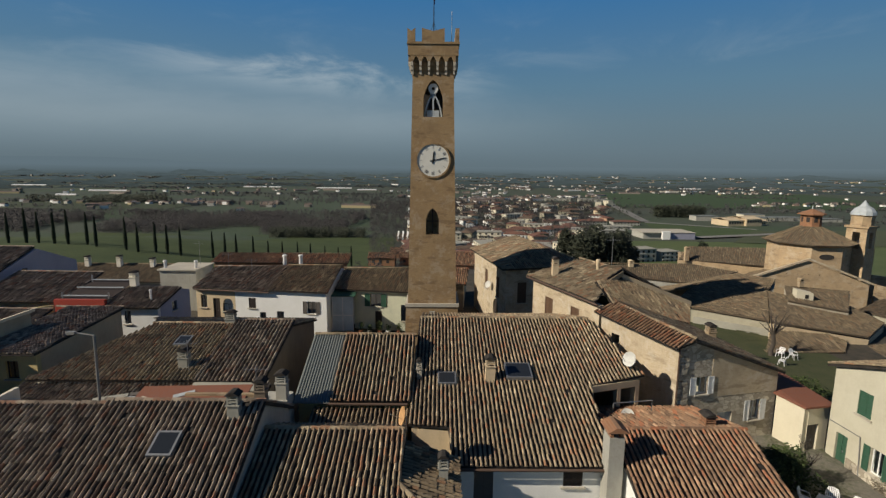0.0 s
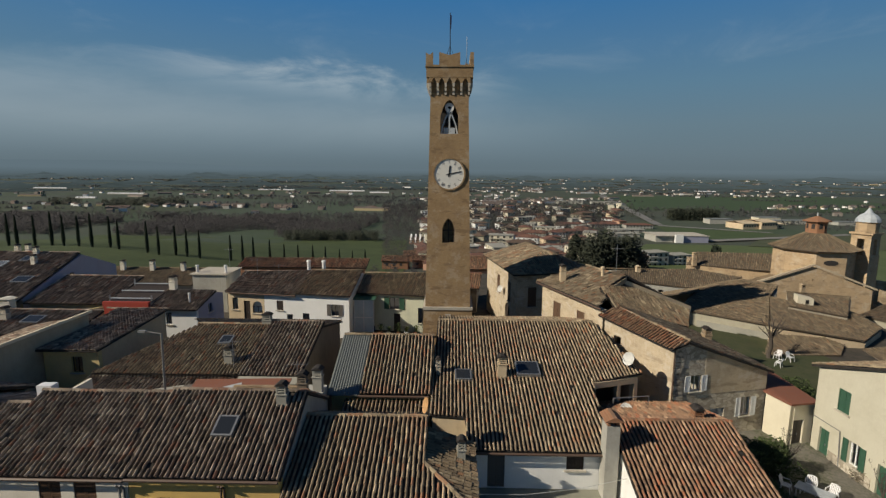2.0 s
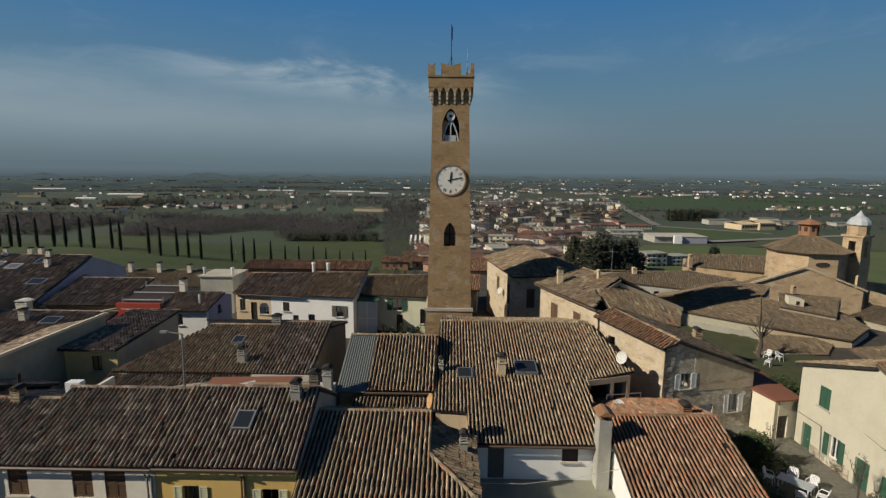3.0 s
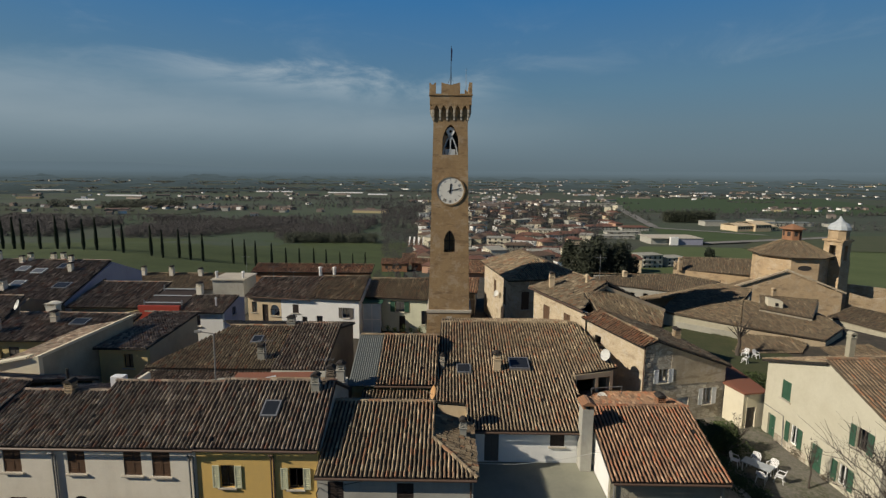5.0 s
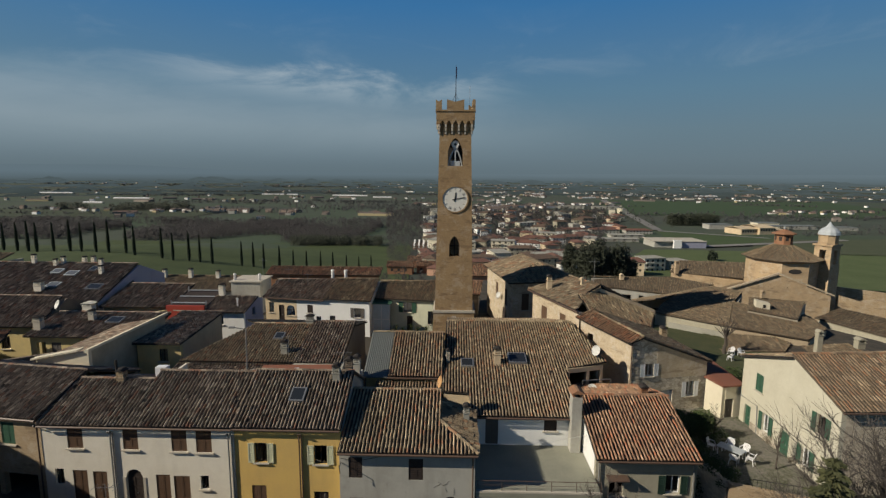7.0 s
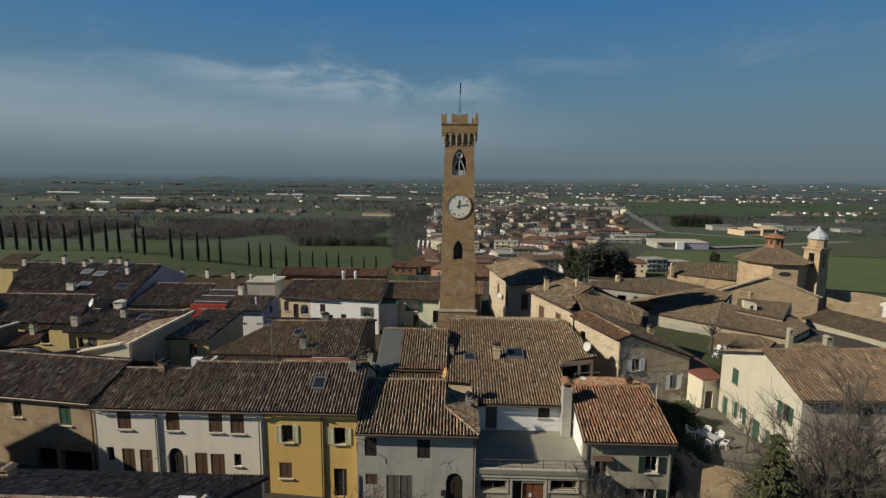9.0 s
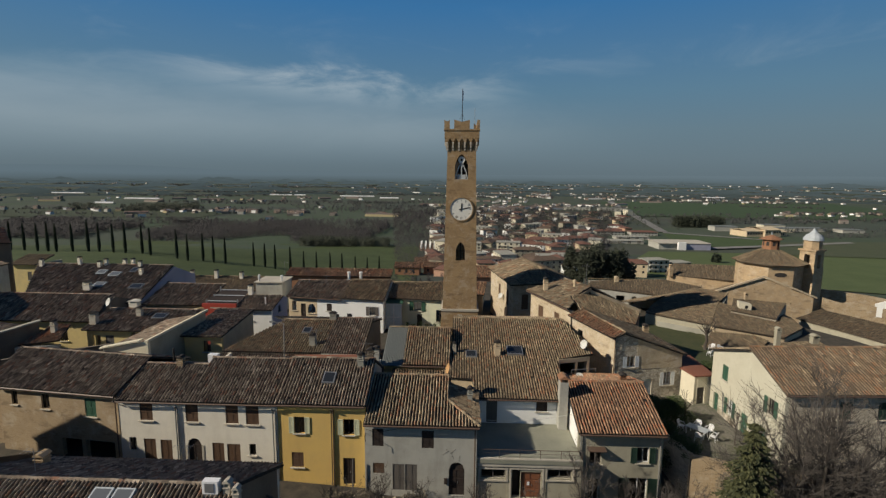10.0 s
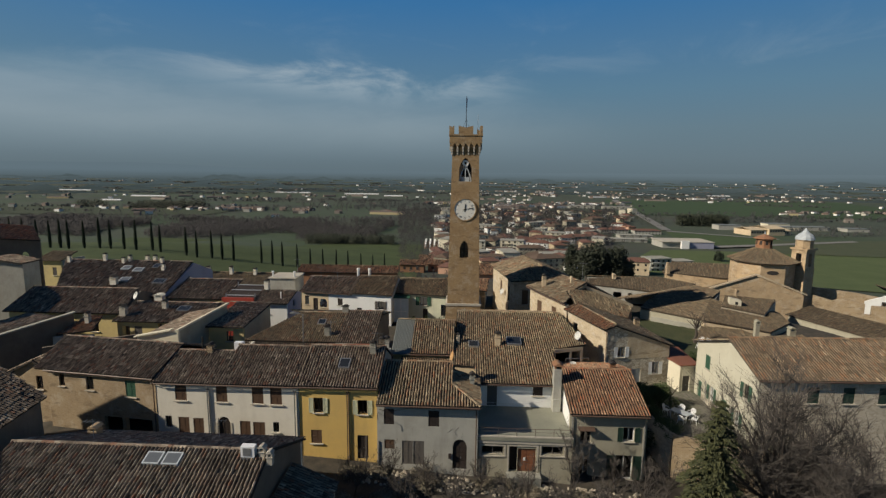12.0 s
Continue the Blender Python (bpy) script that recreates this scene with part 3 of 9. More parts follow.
def dish(house, p, r, facing, material="dish", mast=0.9):
    """A satellite dish on a short mast, turned to facing."""
    p, f = Vector(p), Vector(facing).normalized()
    st = part("dish_mast", Shape().tube([p - Vector((0, 0, mast)), p], 0.03, 6), M["metal"], house)
    side = f.orthogonal().normalized()
    up = f.cross(side)
    s, rings = Shape(), 4
    for back in (0.0, -0.025):
        for i in range(1, rings + 1):
            q = r * i / rings
            s.v += [tuple(p + f * (0.10 + back + 0.28 * q * q / r) + side * q * math.cos(a) + up * 1.08 * q * math.sin(a)) for a in (2 * math.pi * j / 18 for j in range(18))]
    for layer in range(2):
        o = layer * rings * 18
        s.f.append(tuple(range(o, o + 18)) if layer == 0 else tuple(range(o + 17, o - 1, -1)))
        for i in range(rings - 1):
            for j in range(18):
                a, b = o + i * 18 + j, o + i * 18 + (j + 1) % 18
                s.f.append((a, b, b + 18, a + 18) if layer == 0 else (a + 18, b + 18, b, a))
    e = (rings - 1) * 18
    s.f += [(e + j, e + (j + 1) % 18, e + rings * 18 + (j + 1) % 18, e + rings * 18 + j) for j in range(18)]
    d = part("dish", s, M[material], st)
    part("receiver_arm", Shape().tube([p + f * 0.12 - up * r * 0.9, p + f * 0.75], 0.018, 5), M["metal"], d)


def antenna(house, x, y, z0, h, bars=5):
    m = part("antenna", Shape().tube([(x, y, z0), (x, y, z0 + h)], 0.022, 5), M["metal"], house)
    s = Shape()
    s.tube([(x - 0.6, y, z0 + h * 0.9), (x + 0.6, y, z0 + h * 0.9)], 0.012, 4)
    for i in range(bars):
        q = -0.55 + 1.1 * i / (bars - 1)
        s.tube([(x + q, y - 0.3, z0 + h * 0.9), (x + q, y + 0.3, z0 + h * 0.9)], 0.009, 4)
    part("antenna_bars", s, M["metal"], m)


M["roof_glass"] = surface("roof_window_glass", 0.22, 0.0, 0.35)[0]
M["pale_glass"] = surface("sky_pale_roof_glass", 0.18, 0.0, 0.6)[0]
M["milky_glass"] = painted("milky_glass", (0.55, 0.64, 0.66), 0.25, 0.3, 1.2)
# lighter base than the other roof glass, putting sky reflection into the colour
M["pale_glass"].node_tree.nodes["Principled BSDF"].inputs["Base Color"].default_value = (0.12, 0.13, 0.14, 1)
M["roof_glass"].node_tree.nodes["Principled BSDF"].inputs["Base Color"].default_value = (0.022, 0.026, 0.032, 1)


def gable_house(name, label, x0, x1, y0, y1, base, eave, ridge_y, ridge_z, back, walls, tiles, front=(), right=(), left=(), over=0.45, side=0.12, singles=0, row=0.36, step=0.235, group="", sides=None, roofs=True):
    """A house whose ridge runs along x: front wall at y0."""
    h = thing(name, label, "house", ((x0 + x1) / 2, y0, base), group)
    m, ms = M[walls], M[sides or walls]
    wall(h, (x0, y0), (x1, y0), base - 1.5, eave, m, front)
    wall(h, (x1, y1), (x0, y1), base - 1.5, back, ms)
    prof = [(0, eave), (ridge_y - y0, ridge_z - 0.05), (y1 - y0, back)]
    wall(h, (x1, y0), (x1, y1), base - 1.5, prof, ms, right, trim=(0.342, 0.342))
    L = y1 - y0
    wall(h, (x0, y1), (x0, y0), base - 1.5, [(L - u, z) for u, z in reversed(prof)], ms, left, trim=(0.342, 0.342))
    if roofs:
        s1, s2 = (ridge_z - eave) / (ridge_y - y0), (ridge_z - back) / (y1 - ridge_y)
        up = 0.14
        roof(h, [(x0 - side, y0 - over, eave - over * s1 + up), (x1 + side, y0 - over, eave - over * s1 + up), (x1 + side, ridge_y, ridge_z + up), (x0 - side, ridge_y, ridge_z + up)], tiles, step, row, singles, ridge=((x0 - side, ridge_y, ridge_z + up), (x1 + side, ridge_y, ridge_z + up)))
        roof(h, [(x1 + side, y1 + over, back - over * s2 + up), (x0 - side, y1 + over, back - over * s2 + up), (x0 - side, ridge_y, ridge_z + up), (x1 + side, ridge_y, ridge_z + up)], tiles, step, row * 1.6)
        gutter(h, (x0, y0 - over - 0.05, eave - over * s1 + 0.02), (x1, y0 - over - 0.05, eave - over * s1 + 0.02))
    return h

# ---- ground ----


def ground_z(x, y):
    r = math.hypot(x - 5, y - 40)
    fall = 44.0 * (1 - math.exp(-max(0.0, r - 52) / 120))
    f = min(1.0, max(0.0, (38 - y) / 16))
    near = f * (-0.9 - 0.068 * (min(20, max(-32, x)) + 25))
    a = min(1.0, max(0.0, (-x - 40) / 170))
    c = min(1.0, max(0.0, (430 - y) / 150)) * min(1.0, max(0.0, (y - 90) / 60))
    e = min(1.0, max(0.0, (r - 2500) / 2000))
    return 1.3 + 30.0 * e * e * (3 - 2 * e) + near - fall + 17.0 * a * a * (3 - 2 * a) * c * c * (3 - 2 * c)


s = Shape()
radii = [0, 6, 12, 18, 24, 30, 37, 45, 55, 66, 80, 95, 115, 140, 170, 210, 260, 320, 400, 500, 640, 820, 1050, 1400, 1900, 2600, 3000, 3500, 4000, 4700]
for i, r in enumerate(radii):
    for j in range(72):
        a = 2 * math.pi * j / 72
        x, y = 5 + r * math.cos(a), 30 + r * math.sin(a)
        s.v.append((x, y, ground_z(x, y)))
for i in range(len(radii) - 1):
    for j in range(72):
        a, b = i * 72 + j, i * 72 + (j + 1) % 72
        s.f.append((a, a + 72, b + 72, b))
m, nodes, links, b, co = surface("fields_and_soil", 0.97)
cells = nodes.new("ShaderNodeTexVoronoi")
cells.inputs["Scale"].default_value = 0.0075
stretch = nodes.new("ShaderNodeMapping")
stretch.inputs["Scale"].default_value = (0.6, 1.25, 0.0)
stretch.inputs["Rotation"].default_value = (0, 0, radians(24))
links.new(co, stretch.inputs["Vector"])
links.new(stretch.outputs[0], cells.inputs["Vector"])
one = nodes.new("ShaderNodeSeparateColor")
links.new(cells.outputs["Color"], one.inputs[0])
crops = ramp(nodes, [(0.0, (0.040, 0.054, 0.038)), (0.20, (0.062, 0.064, 0.046)), (0.34, (0.044, 0.076, 0.032)), (0.55, (0.055, 0.068, 0.042)), (0.66, (0.046, 0.078, 0.034)), (0.80, (0.044, 0.054, 0.040)), (0.92, (0.062, 0.076, 0.046))], "CONSTANT")
links.new(one.outputs[0], crops.inputs[0])
patch = noisy(nodes, links, co, 0.012, 6, 0.7, 0.42, 0.62)
c = mixed(nodes, links, patch, crops.outputs[0], (0.064, 0.084, 0.054))
fine = noisy(nodes, links, co, 0.25, 5, 0.7, 0.3, 0.7)
c = mixed(nodes, links, 0.35, c, mixed(nodes, links, fine, (0.032, 0.039, 0.034), (0.088, 0.093, 0.075)))
# trodden earth and paving inside the town
dist = nodes.new("ShaderNodeVectorMath")
dist.operation = "DISTANCE"
dist.inputs[1].default_value = (5, 40, 0)
links.new(co, dist.inputs[0])
town = nodes.new("ShaderNodeMapRange")
town.inputs["From Min"].default_value, town.inputs["From Max"].default_value = 95, 78
links.new(dist.outputs["Value"], town.inputs["Value"])
earth = mixed(nodes, links, noisy(nodes, links, co, 0.9, 6, 0.7, 0.35, 0.65), (0.085, 0.072, 0.055), (0.045, 0.042, 0.034))
c = mixed(nodes, links, town.outputs[0], c, earth)
links.new(c, b.inputs["Base Color"])
ground = solid("ground", s, m, "dark winter fields and bare earth under the hill town", "ground", "structure")

# ---- the row along the street ----
# white house
x0, x1 = -27.2, -14.62
h = thing("white_house", "long white plastered house with closed brown shutters", "house", (-20.9, 19, 0))
U = lambda x: x - x0
wall(h, (x0, 19), (x1, 19), -2.5, 6.16, M["white"], [
    *[opening("shut", U(a), U(b), c, d) for a, b, c, d in ((-25.52, -24.50, 4.46, 5.92), (-21.87, -20.88, 4.43, 5.90), (-18.70, -17.70, 4.37, 5.88), (-17.10, -16.08, 4.32, 5.84))],
    opening("glass", U(-26.55), U(-25.97), 1.89, 3.0, sill=False),
    opening("shut", U(-25.38), U(-24.42), 0.85, 2.92), opening("shut", U(-24.05), U(-23.12), 0.85, 2.86),
    opening("door", U(-21.86), U(-20.75), 0.3, 3.05, arch="round", colour="dark_wood", label="dark arched timber front door"),
    opening("shut", U(-19.89), U(-18.96), 0.8, 2.72), opening("shut", U(-18.72), U(-17.66), 0.8, 2.66),
    opening("glass", U(-16.95), U(-16.42), 1.75, 2.70)])
wall(h, (x1, 27), (x0, 27), -2.5, 5.9, M["white"])
wall(h, (x0, 27), (x0, 19), -2.5, [(0, 5.9), (4.6, 7.6), (8, 6.0)], M["white"], trim=(0.342, 0.342))
for a, b, ry, rz in ((-27.3, -21.62, 22.4, 7.78), (-21.60, -14.55, 23.15, 8.12)):
    roof(h, [(a, 18.72, 6.18), (b, 18.72, 6.18), (b, ry, rz), (a, ry, rz)], "dark", singles=150, ridge=((a, ry, rz), (b, ry, rz)))
    roof(h, [(b, 27.4, 5.9), (a, 27.4, 5.9), (a, ry, rz), (b, ry, rz)], "dark", row=0.6)
part("wall", Face((-21.6, 22.4), (-21.6, 27)).box(Shape(), 0.2, 4.2, -0.2, -0.02, 5.2, 7.3), M["white"], h)
gutter(h, (-27.2, 18.66, 6.06), (-14.6, 18.66, 6.06))
for x in (-22.62, -14.95):
    downpipe(h, x, 18.9, -0.5, 5.85, "pipe_grey")
downpipe(h, -22.48, 18.9, -0.5, 5.85, "pipe_grey")
downpipe(h, -14.75, 18.9, -0.5, 5.85, "pipe_grey")
part("door_surround", Face((x0, 19), (x1, 19)).box(Shape(), U(-22.05), U(-21.88), 0.004, 0.04, 0, 2.5), M["trim_stone"], h)
part("door_surround", Face((x0, 19), (x1, 19)).box(Shape(), U(-20.73), U(-20.56), 0.004, 0.04, 0, 2.5), M["trim_stone"], h)
chimney(h, -23.9, 22.3, 7.2, 0.75, 0.5, 0.5, "brick")
ac = part("air_conditioner", Shape().box(-22.2, -21.4, 23.4, 23.9, 7.3, 8.25), M["plastic"], h)
part("vent_pipe", Shape().tube([(-25.9, 24.6, 6.6), (-25.9, 24.6, 8.3)], 0.09, 8), M["pan"], h)

# yellow house
x0, x1 = -14.58, -7.75
h = gable_house("yellow_house", "ochre plastered house with cream shutters and brown downpipe", x0, x1, 19.0, 27.0, -0.5, 6.18, 23.2, 8.12, 6.0, "yellow", "dark", [
    opening("open", U(-13.3), U(-12.5), 3.72, 5.07, colour="shut_cream", label="window with open cream shutters"),
    opening("open", U(-9.46), U(-8.64), 3.68, 4.97, colour="shut_cream", label="window with open cream shutters"),
    opening("shut", U(-13.6), U(-12.66), 0.88, 2.12, colour="brown"),
    opening("door", U(-9.55), U(-8.6), -0.5, 1.75, colour="dark_wood", label="dark timber front door")], sides="grey", singles=300, over=0.25)
downpipe(h, -10.38, 18.9, -1.0, 5.9)
downpipe(h, -10.24, 18.9, -1.0, 5.9)
chimney(h, -8.75, 22.5, 7.7, 0.75, 0.5, 0.42, "concrete")
chimney(h, -8.25, 24.3, 7.5, 0.75, 0.5, 0.42, "shade")
skylight(h, (-11.55, 20.6, 7.07), (1.0, 0, 0), (0, 1.05, 0.485))
antenna(h, -8.9, 25.5, 7.0, 2.0)

# grey house with a hipped end
h = thing("grey_house", "grey plastered house with brown shutters and cracked wall", "house", (-3.4, 18.4, -1))
x0, x1 = -7.7, 0.85
wall(h, (x0, 18.4), (x1, 18.4), -3.5, 5.0, M["grey"], [
    opening("shut", U(-7.12), U(-6.26), 3.16, 4.58, colour="dark_wood", sill=False), opening("shut", U(-3.34), U(-2.42), 3.09, 4.53, colour="dark_wood", sill=False),
    opening("shut", U(-7.09), U(-6.22), 0.94, 1.79, colour="brown", sill=False),
    opening("shut", U(-5.58), U(-4.66), -0.42, 1.74, colour="grey_wood", sill=False), opening("shut", U(-4.62), U(-3.69), -0.42, 1.74, colour="grey_wood", sill=False),
    opening("door", U(-1.26), U(-0.06), -0.75, 2.0, arch="round", colour="dark_wood", label="weathered arched timber door")])
wall(h, (x1, 18.4), (x1, 24.0), -3.5, 4.95, M["grey"], trim=(0.342, 0))
wall(h, (x0, 24.2), (x0, 18.4), -3.5, [(0, 6.4), (1.0, 6.75), (5.8, 5.0)], M["grey"], trim=(0, 0.342))
wall(h, (0.85, 24.0), (-7.7, 24.0), -3.5, 5.0, M["grey"], trim=(0.35, 0.35))
ez, sl = 5.15, 0.343
roof(h, [(-7.72, 17.95, ez), (1.05, 17.95, ez), (-1.42, 20.5, ez + 2.55 * sl), (-1.42, 23.2, ez + 5.25 * sl), (-7.72, 23.2, ez + 5.25 * sl)], "ochre", singles=300, ridge=((-7.7, 23.2, ez + 5.25 * sl), (-1.42, 23.2, ez + 5.25 * sl)))
roof(h, [(1.05, 17.95, ez), (1.05, 23.8, ez), (-1.40, 23.8, ez + 2.55 * sl), (-1.40, 20.5, ez + 2.55 * sl)], "brown", ridge=((1.05, 17.95, ez + 0.02), (-1.42, 20.5, ez + 2.55 * sl + 0.02)))
roof(h, [(-1.42, 24.6, 6.35), (-7.72, 24.6, 6.35), (-7.72, 23.2, ez + 5.25 * sl), (-1.42, 23.2, ez + 5.25 * sl)], "brown")
part("wall", Shape().slab([(-1.46, 20.5, 5.9), (-1.46, 23.2, 6.85), (-1.46, 24.2, 6.5), (-1.46, 24.2, 4.5), (-1.46, 20.5, 4.5)], (-0.25, 0, 0)), M["grey"], h)
gutter(h, (-7.7, 17.9, 5.04), (1.0, 17.9, 5.04))
downpipe(h, 0.7, 18.3, -2.5, 5.0)
chimney(h, 0.35, 21.9, 5.1, 0.85, 0.4, 0.4, "concrete")
dish(h, (-1.35, 23.35, 7.5), 0.42, (-0.93, -0.28, 0.25), "dish_ochre", 0.7)
# cables and brackets under the eaves
part("cable", Shape().tube([(-7.6, 18.3, 4.55), (-6.6, 18.32, 4.35), (-5.0, 18.34, 4.7), (-3.0, 18.34, 4.72), (0.8, 18.34, 4.7)], 0.014, 4), M["black"], h)
part("bracket", Shape().tube([(-7.6, 18.38, 4.2), (-7.55, 17.7, 4.35), (-7.5, 17.7, 3.9)], 0.03, 5), M["black"], h)
part("wall_box", Shape().box(-1.62, -1.36, 18.28, 18.396, 0.25, 0.7), M["dark_wood"], h)

# cracks in the plaster, and a post before the yellow house
for line in ([(-0.9, 18.385, 2.3), (-1.1, 18.385, 2.75), (-1.5, 18.385, 3.05)], [(-1.1, 18.385, 2.75), (-0.75, 18.385, 3.1)], [(-1.3, 18.385, 2.9), (-1.75, 18.385, 2.6)], [(-0.5, 18.385, 2.1), (-0.45, 18.385, 2.6)]):
    part("plaster_crack", Shape().tube(line, 0.007, 4), M["dark_wood"], h)
po = thing("wooden_post", "slim weathered wooden post beside the door", "post", (-8.55, 18.0, -2.0))
part("post", Shape().tube([(-8.6, 18.0, -2.2), (-8.55, 18.0, 2.3)], [0.07, 0.05], 7), M["grey_wood"], po)
# garage with a roof terrace
h = thing("garage", "grey garage under a roof terrace with brown double door", "garage", (5, 18.6, -1.8))
x0, x1 = 0.92, 8.86
GY = 18.6
wall(h, (x0, GY), (x1, GY), -4.0, 1.95, M["olive"], [
    opening("glass", U(1.22), U(3.06), 0.68, 1.38, frame="grey_wood", sill=False), opening("hole", U(3.60), U(4.24), -0.90, 1.46),
    opening("door", U(4.26), U(5.80), -0.90, 1.26, colour="door_brown", label="varnished brown double door with a paper notice"),
    opening("glass", U(6.32), U(8.10), 0.80, 1.50, frame="grey_wood", sill=False)])
for a, b, c, d in ((1.12, 3.16, 0.58, 1.48), (3.5, 5.92, -0.90, 1.50), (6.22, 8.20, 0.70, 1.60)):
    sur = Shape().box(a - 0.1, b + 0.1, GY - 0.08, GY - 0.006, d - 0.02, d + 0.1)
    sur.box(a - 0.1, a + 0.02, GY - 0.08, GY - 0.006, c, d - 0.02).box(b - 0.02, b + 0.1, GY - 0.08, GY - 0.006, c, d - 0.02)
    if c > -0.5:
        sur.box(a - 0.1, b + 0.1, GY - 0.1, GY - 0.006, c - 0.12, c)
    part("surround", sur, M["trim_stone"], h)
part("notice", Shape().box(4.75, 4.95, GY + 0.10, GY + 0.11, 0.1, 0.4), M["plastic"], h)
# dark panel set back behind the open part of the doorway
part("inner_panel", Shape().box(3.62, 4.22, GY + 0.7, GY + 0.75, -0.9, 1.46), M["dark_wood"], h)
part("cornice", Shape().box(0.92, 8.86, GY - 0.14, GY - 0.005, 1.72, 1.96), M["trim_stone"], h)
for x in (3.33, 6.06):
    part("pilaster", Shape().box(x - 0.12, x + 0.12, GY - 0.05, GY - 0.004, -3, 1.71), M["olive"], h)
part("threshold", Shape().box(3.3, 6.2, GY - 0.9, GY - 0.01, -2.6, -0.9), M["concrete"], h)
part("terrace_floor", Shape().box(0.9, 8.86, GY - 0.2, 24.15, 2.0, 2.32), M["terrace"], h)
part("kerb", Shape().box(0.92, 8.86, GY - 0.2, GY - 0.02, 2.324, 2.42), M["trim_stone"], h)
part("wall", Shape().box(8.5, 8.84, GY + 0.35, 20.19, -4.0, 1.99), M["olive"], h)
rail = part("railing", Shape().tube([(0.95, GY - 0.1, 3.1), (8.8, GY - 0.1, 3.1)], 0.022, 6), M["pipe"], h)
part("rail", Shape().tube([(0.95, GY - 0.1, 2.8), (8.8, GY - 0.1, 2.8)], 0.012, 6), M["pipe"], rail)
for i in range(6):
    part("post", Shape().tube([(1.0 + i * 1.56, GY - 0.1, 2.4), (1.0 + i * 1.56, GY - 0.1, 3.1)], 0.02, 6), M["pipe"], rail)

part("cable", Shape().tube([(0.9, 20.6, 4.4), (3.5, 21.2, 4.0), (6.3, 21.9, 3.9), (8.9, 22.5, 4.1)], 0.014, 4), M["dish"], h)

# house with the red roof
x0, x1 = 8.9, 15.55
h = gable_house("red_roofed_house", "grey-plastered house with bright red tiled roof and green shutters", x0, x1, 20.2, 30.0, -2.2, 3.95, 25.5, 5.6, 4.4, "olive", "red", [
    opening("glass", U(9.84), U(10.78), 1.11, 2.34, frame="grey_wood"),
    opening("open", U(13.55), U(14.5), 1.31, 2.62, colour="shut_dark", frame="frame_white", label="window with open green shutters"),
    opening("glass", U(9.82), U(10.72), -2.2, -0.15, frame="frame_white", sill=False),
    opening("open", U(13.0), U(14.5), -2.25, 0.0, colour="shut_dark", frame="frame_white", label="french window with open green shutters")], singles=300, sides="bright", over=0.5)
part("window_hood", Shape().slab([(9.6, 20.19, 2.6), (11.0, 20.19, 2.6), (11.0, 19.6, 2.5), (9.6, 19.6, 2.5)], (0, 0, -0.05)), M["pipe"], h)
downpipe(h, 15.3, 20.1, -2.5, 3.8, "pipe_grey")
downpipe(h, 9.1, 20.1, -2.5, 3.8, "pipe_grey")
st = part("chimney", Shape().box(7.95, 8.65, 23.2, 24.05, 2.33, 6.55), M["grey"], h, "tall plastered chimney stack rising from the terrace")
part("cowl", Shape().box(8.0, 8.15, 23.25, 24.0, 6.55, 6.85).box(8.45, 8.6, 23.25, 24.0, 6.55, 6.85), M["rust_brick"], st)
part("cap", Shape().hexa([(7.8, 23.05, 6.85), (8.8, 23.05, 6.85), (8.8, 24.2, 6.85), (7.8, 24.2, 6.85), (8.2, 23.05, 7.1), (8.4, 23.05, 7.1), (8.4, 24.2, 7.1), (8.2, 24.2, 7.1)]), M["rust_brick"], st)
chimney(h, 14.1, 26.2, 5.2, 0.5, 0.55, 0.55, "rust_brick")

# big house behind the terrace
h = thing("main_house", "large low house with a wide clay tile roof", "house", (4, 24.2, 0))
E0, SL = 4.75, 0.234
rz = lambda y: E0 + (y - 23.75) * SL
rp = lambda x, y: (x, y, rz(y))
x0, x1 = 0.95, 8.25
wall(h, (x0, 24.2), (x1, 24.2), -1.0, 4.70, M["bright"], [opening("shut", U(1.85), U(2.8), 2.34, 4.3, colour="grey_wood", sill=False, label="shuttered grey terrace door"), opening("shut", U(6.18), U(7.13), 3.45, 4.62, colour="dark_wood")])
wall(h, (8.25, 24.2), (8.9, 29.5), -1.0, [(0, 4.7), (5.34, 5.9)], M["sand"], trim=(0.342, 0))
wall(h, (8.9, 29.5), (12.3, 30.6), -1.0, 6.15, M["sand"], [opening("hole", 0.35, 2.0, 3.7, 5.75), opening("hole", 2.25, 3.3, 3.7, 5.75)])
wall(h, (12.3, 30.6), (10.8, 37.2), -1.0, [(0, 6.15), (6.77, 7.6)], M["sand"], trim=(0.342, 0))
wall(h, (-1.3, 42), (-1.3, 26.6), -1.0, [(0, 6.8), (4.8, 7.6), (15.4, 5.2)], M["sand"])
wall(h, (-1.3, 26.6), (0.95, 26.4), -1.0, 5.1, M["sand"], trim=(0.342, 0))
wall(h, (0.95, 26.4), (0.95, 24.2), -1.0, [(0, 5.1), (2.2, 4.7)], M["sand"], trim=(0, 0.342))
wall(h, (10.8, 42), (-1.3, 42), -1.0, 6.7, M["sand"], trim=(0.342, 0.342))
roof(h, [rp(0.85, 23.75), rp(8.25, 23.75), rp(9.1, 29.7), rp(12.65, 30.75), rp(11.0, 37.3), rp(-1.3, 37.3), rp(-1.48, 26.5), rp(0.62, 26.3)], "ochre", singles=300, ridge=(rp(-1.3, 37.3), rp(11.0, 37.3)))
roof(h, [(11.0, 42.4, 6.7), (-1.3, 42.4, 6.7), rp(-1.3, 37.3), rp(11.0, 37.3)], "brown", row=0.6)
gutter(h, (0.9, 23.68, E0 - 0.12), (8.2, 23.68, E0 - 0.12))
chimney(h, 3.17, 30.2, 6.0, 1.15, 0.55, 0.5, "sand")
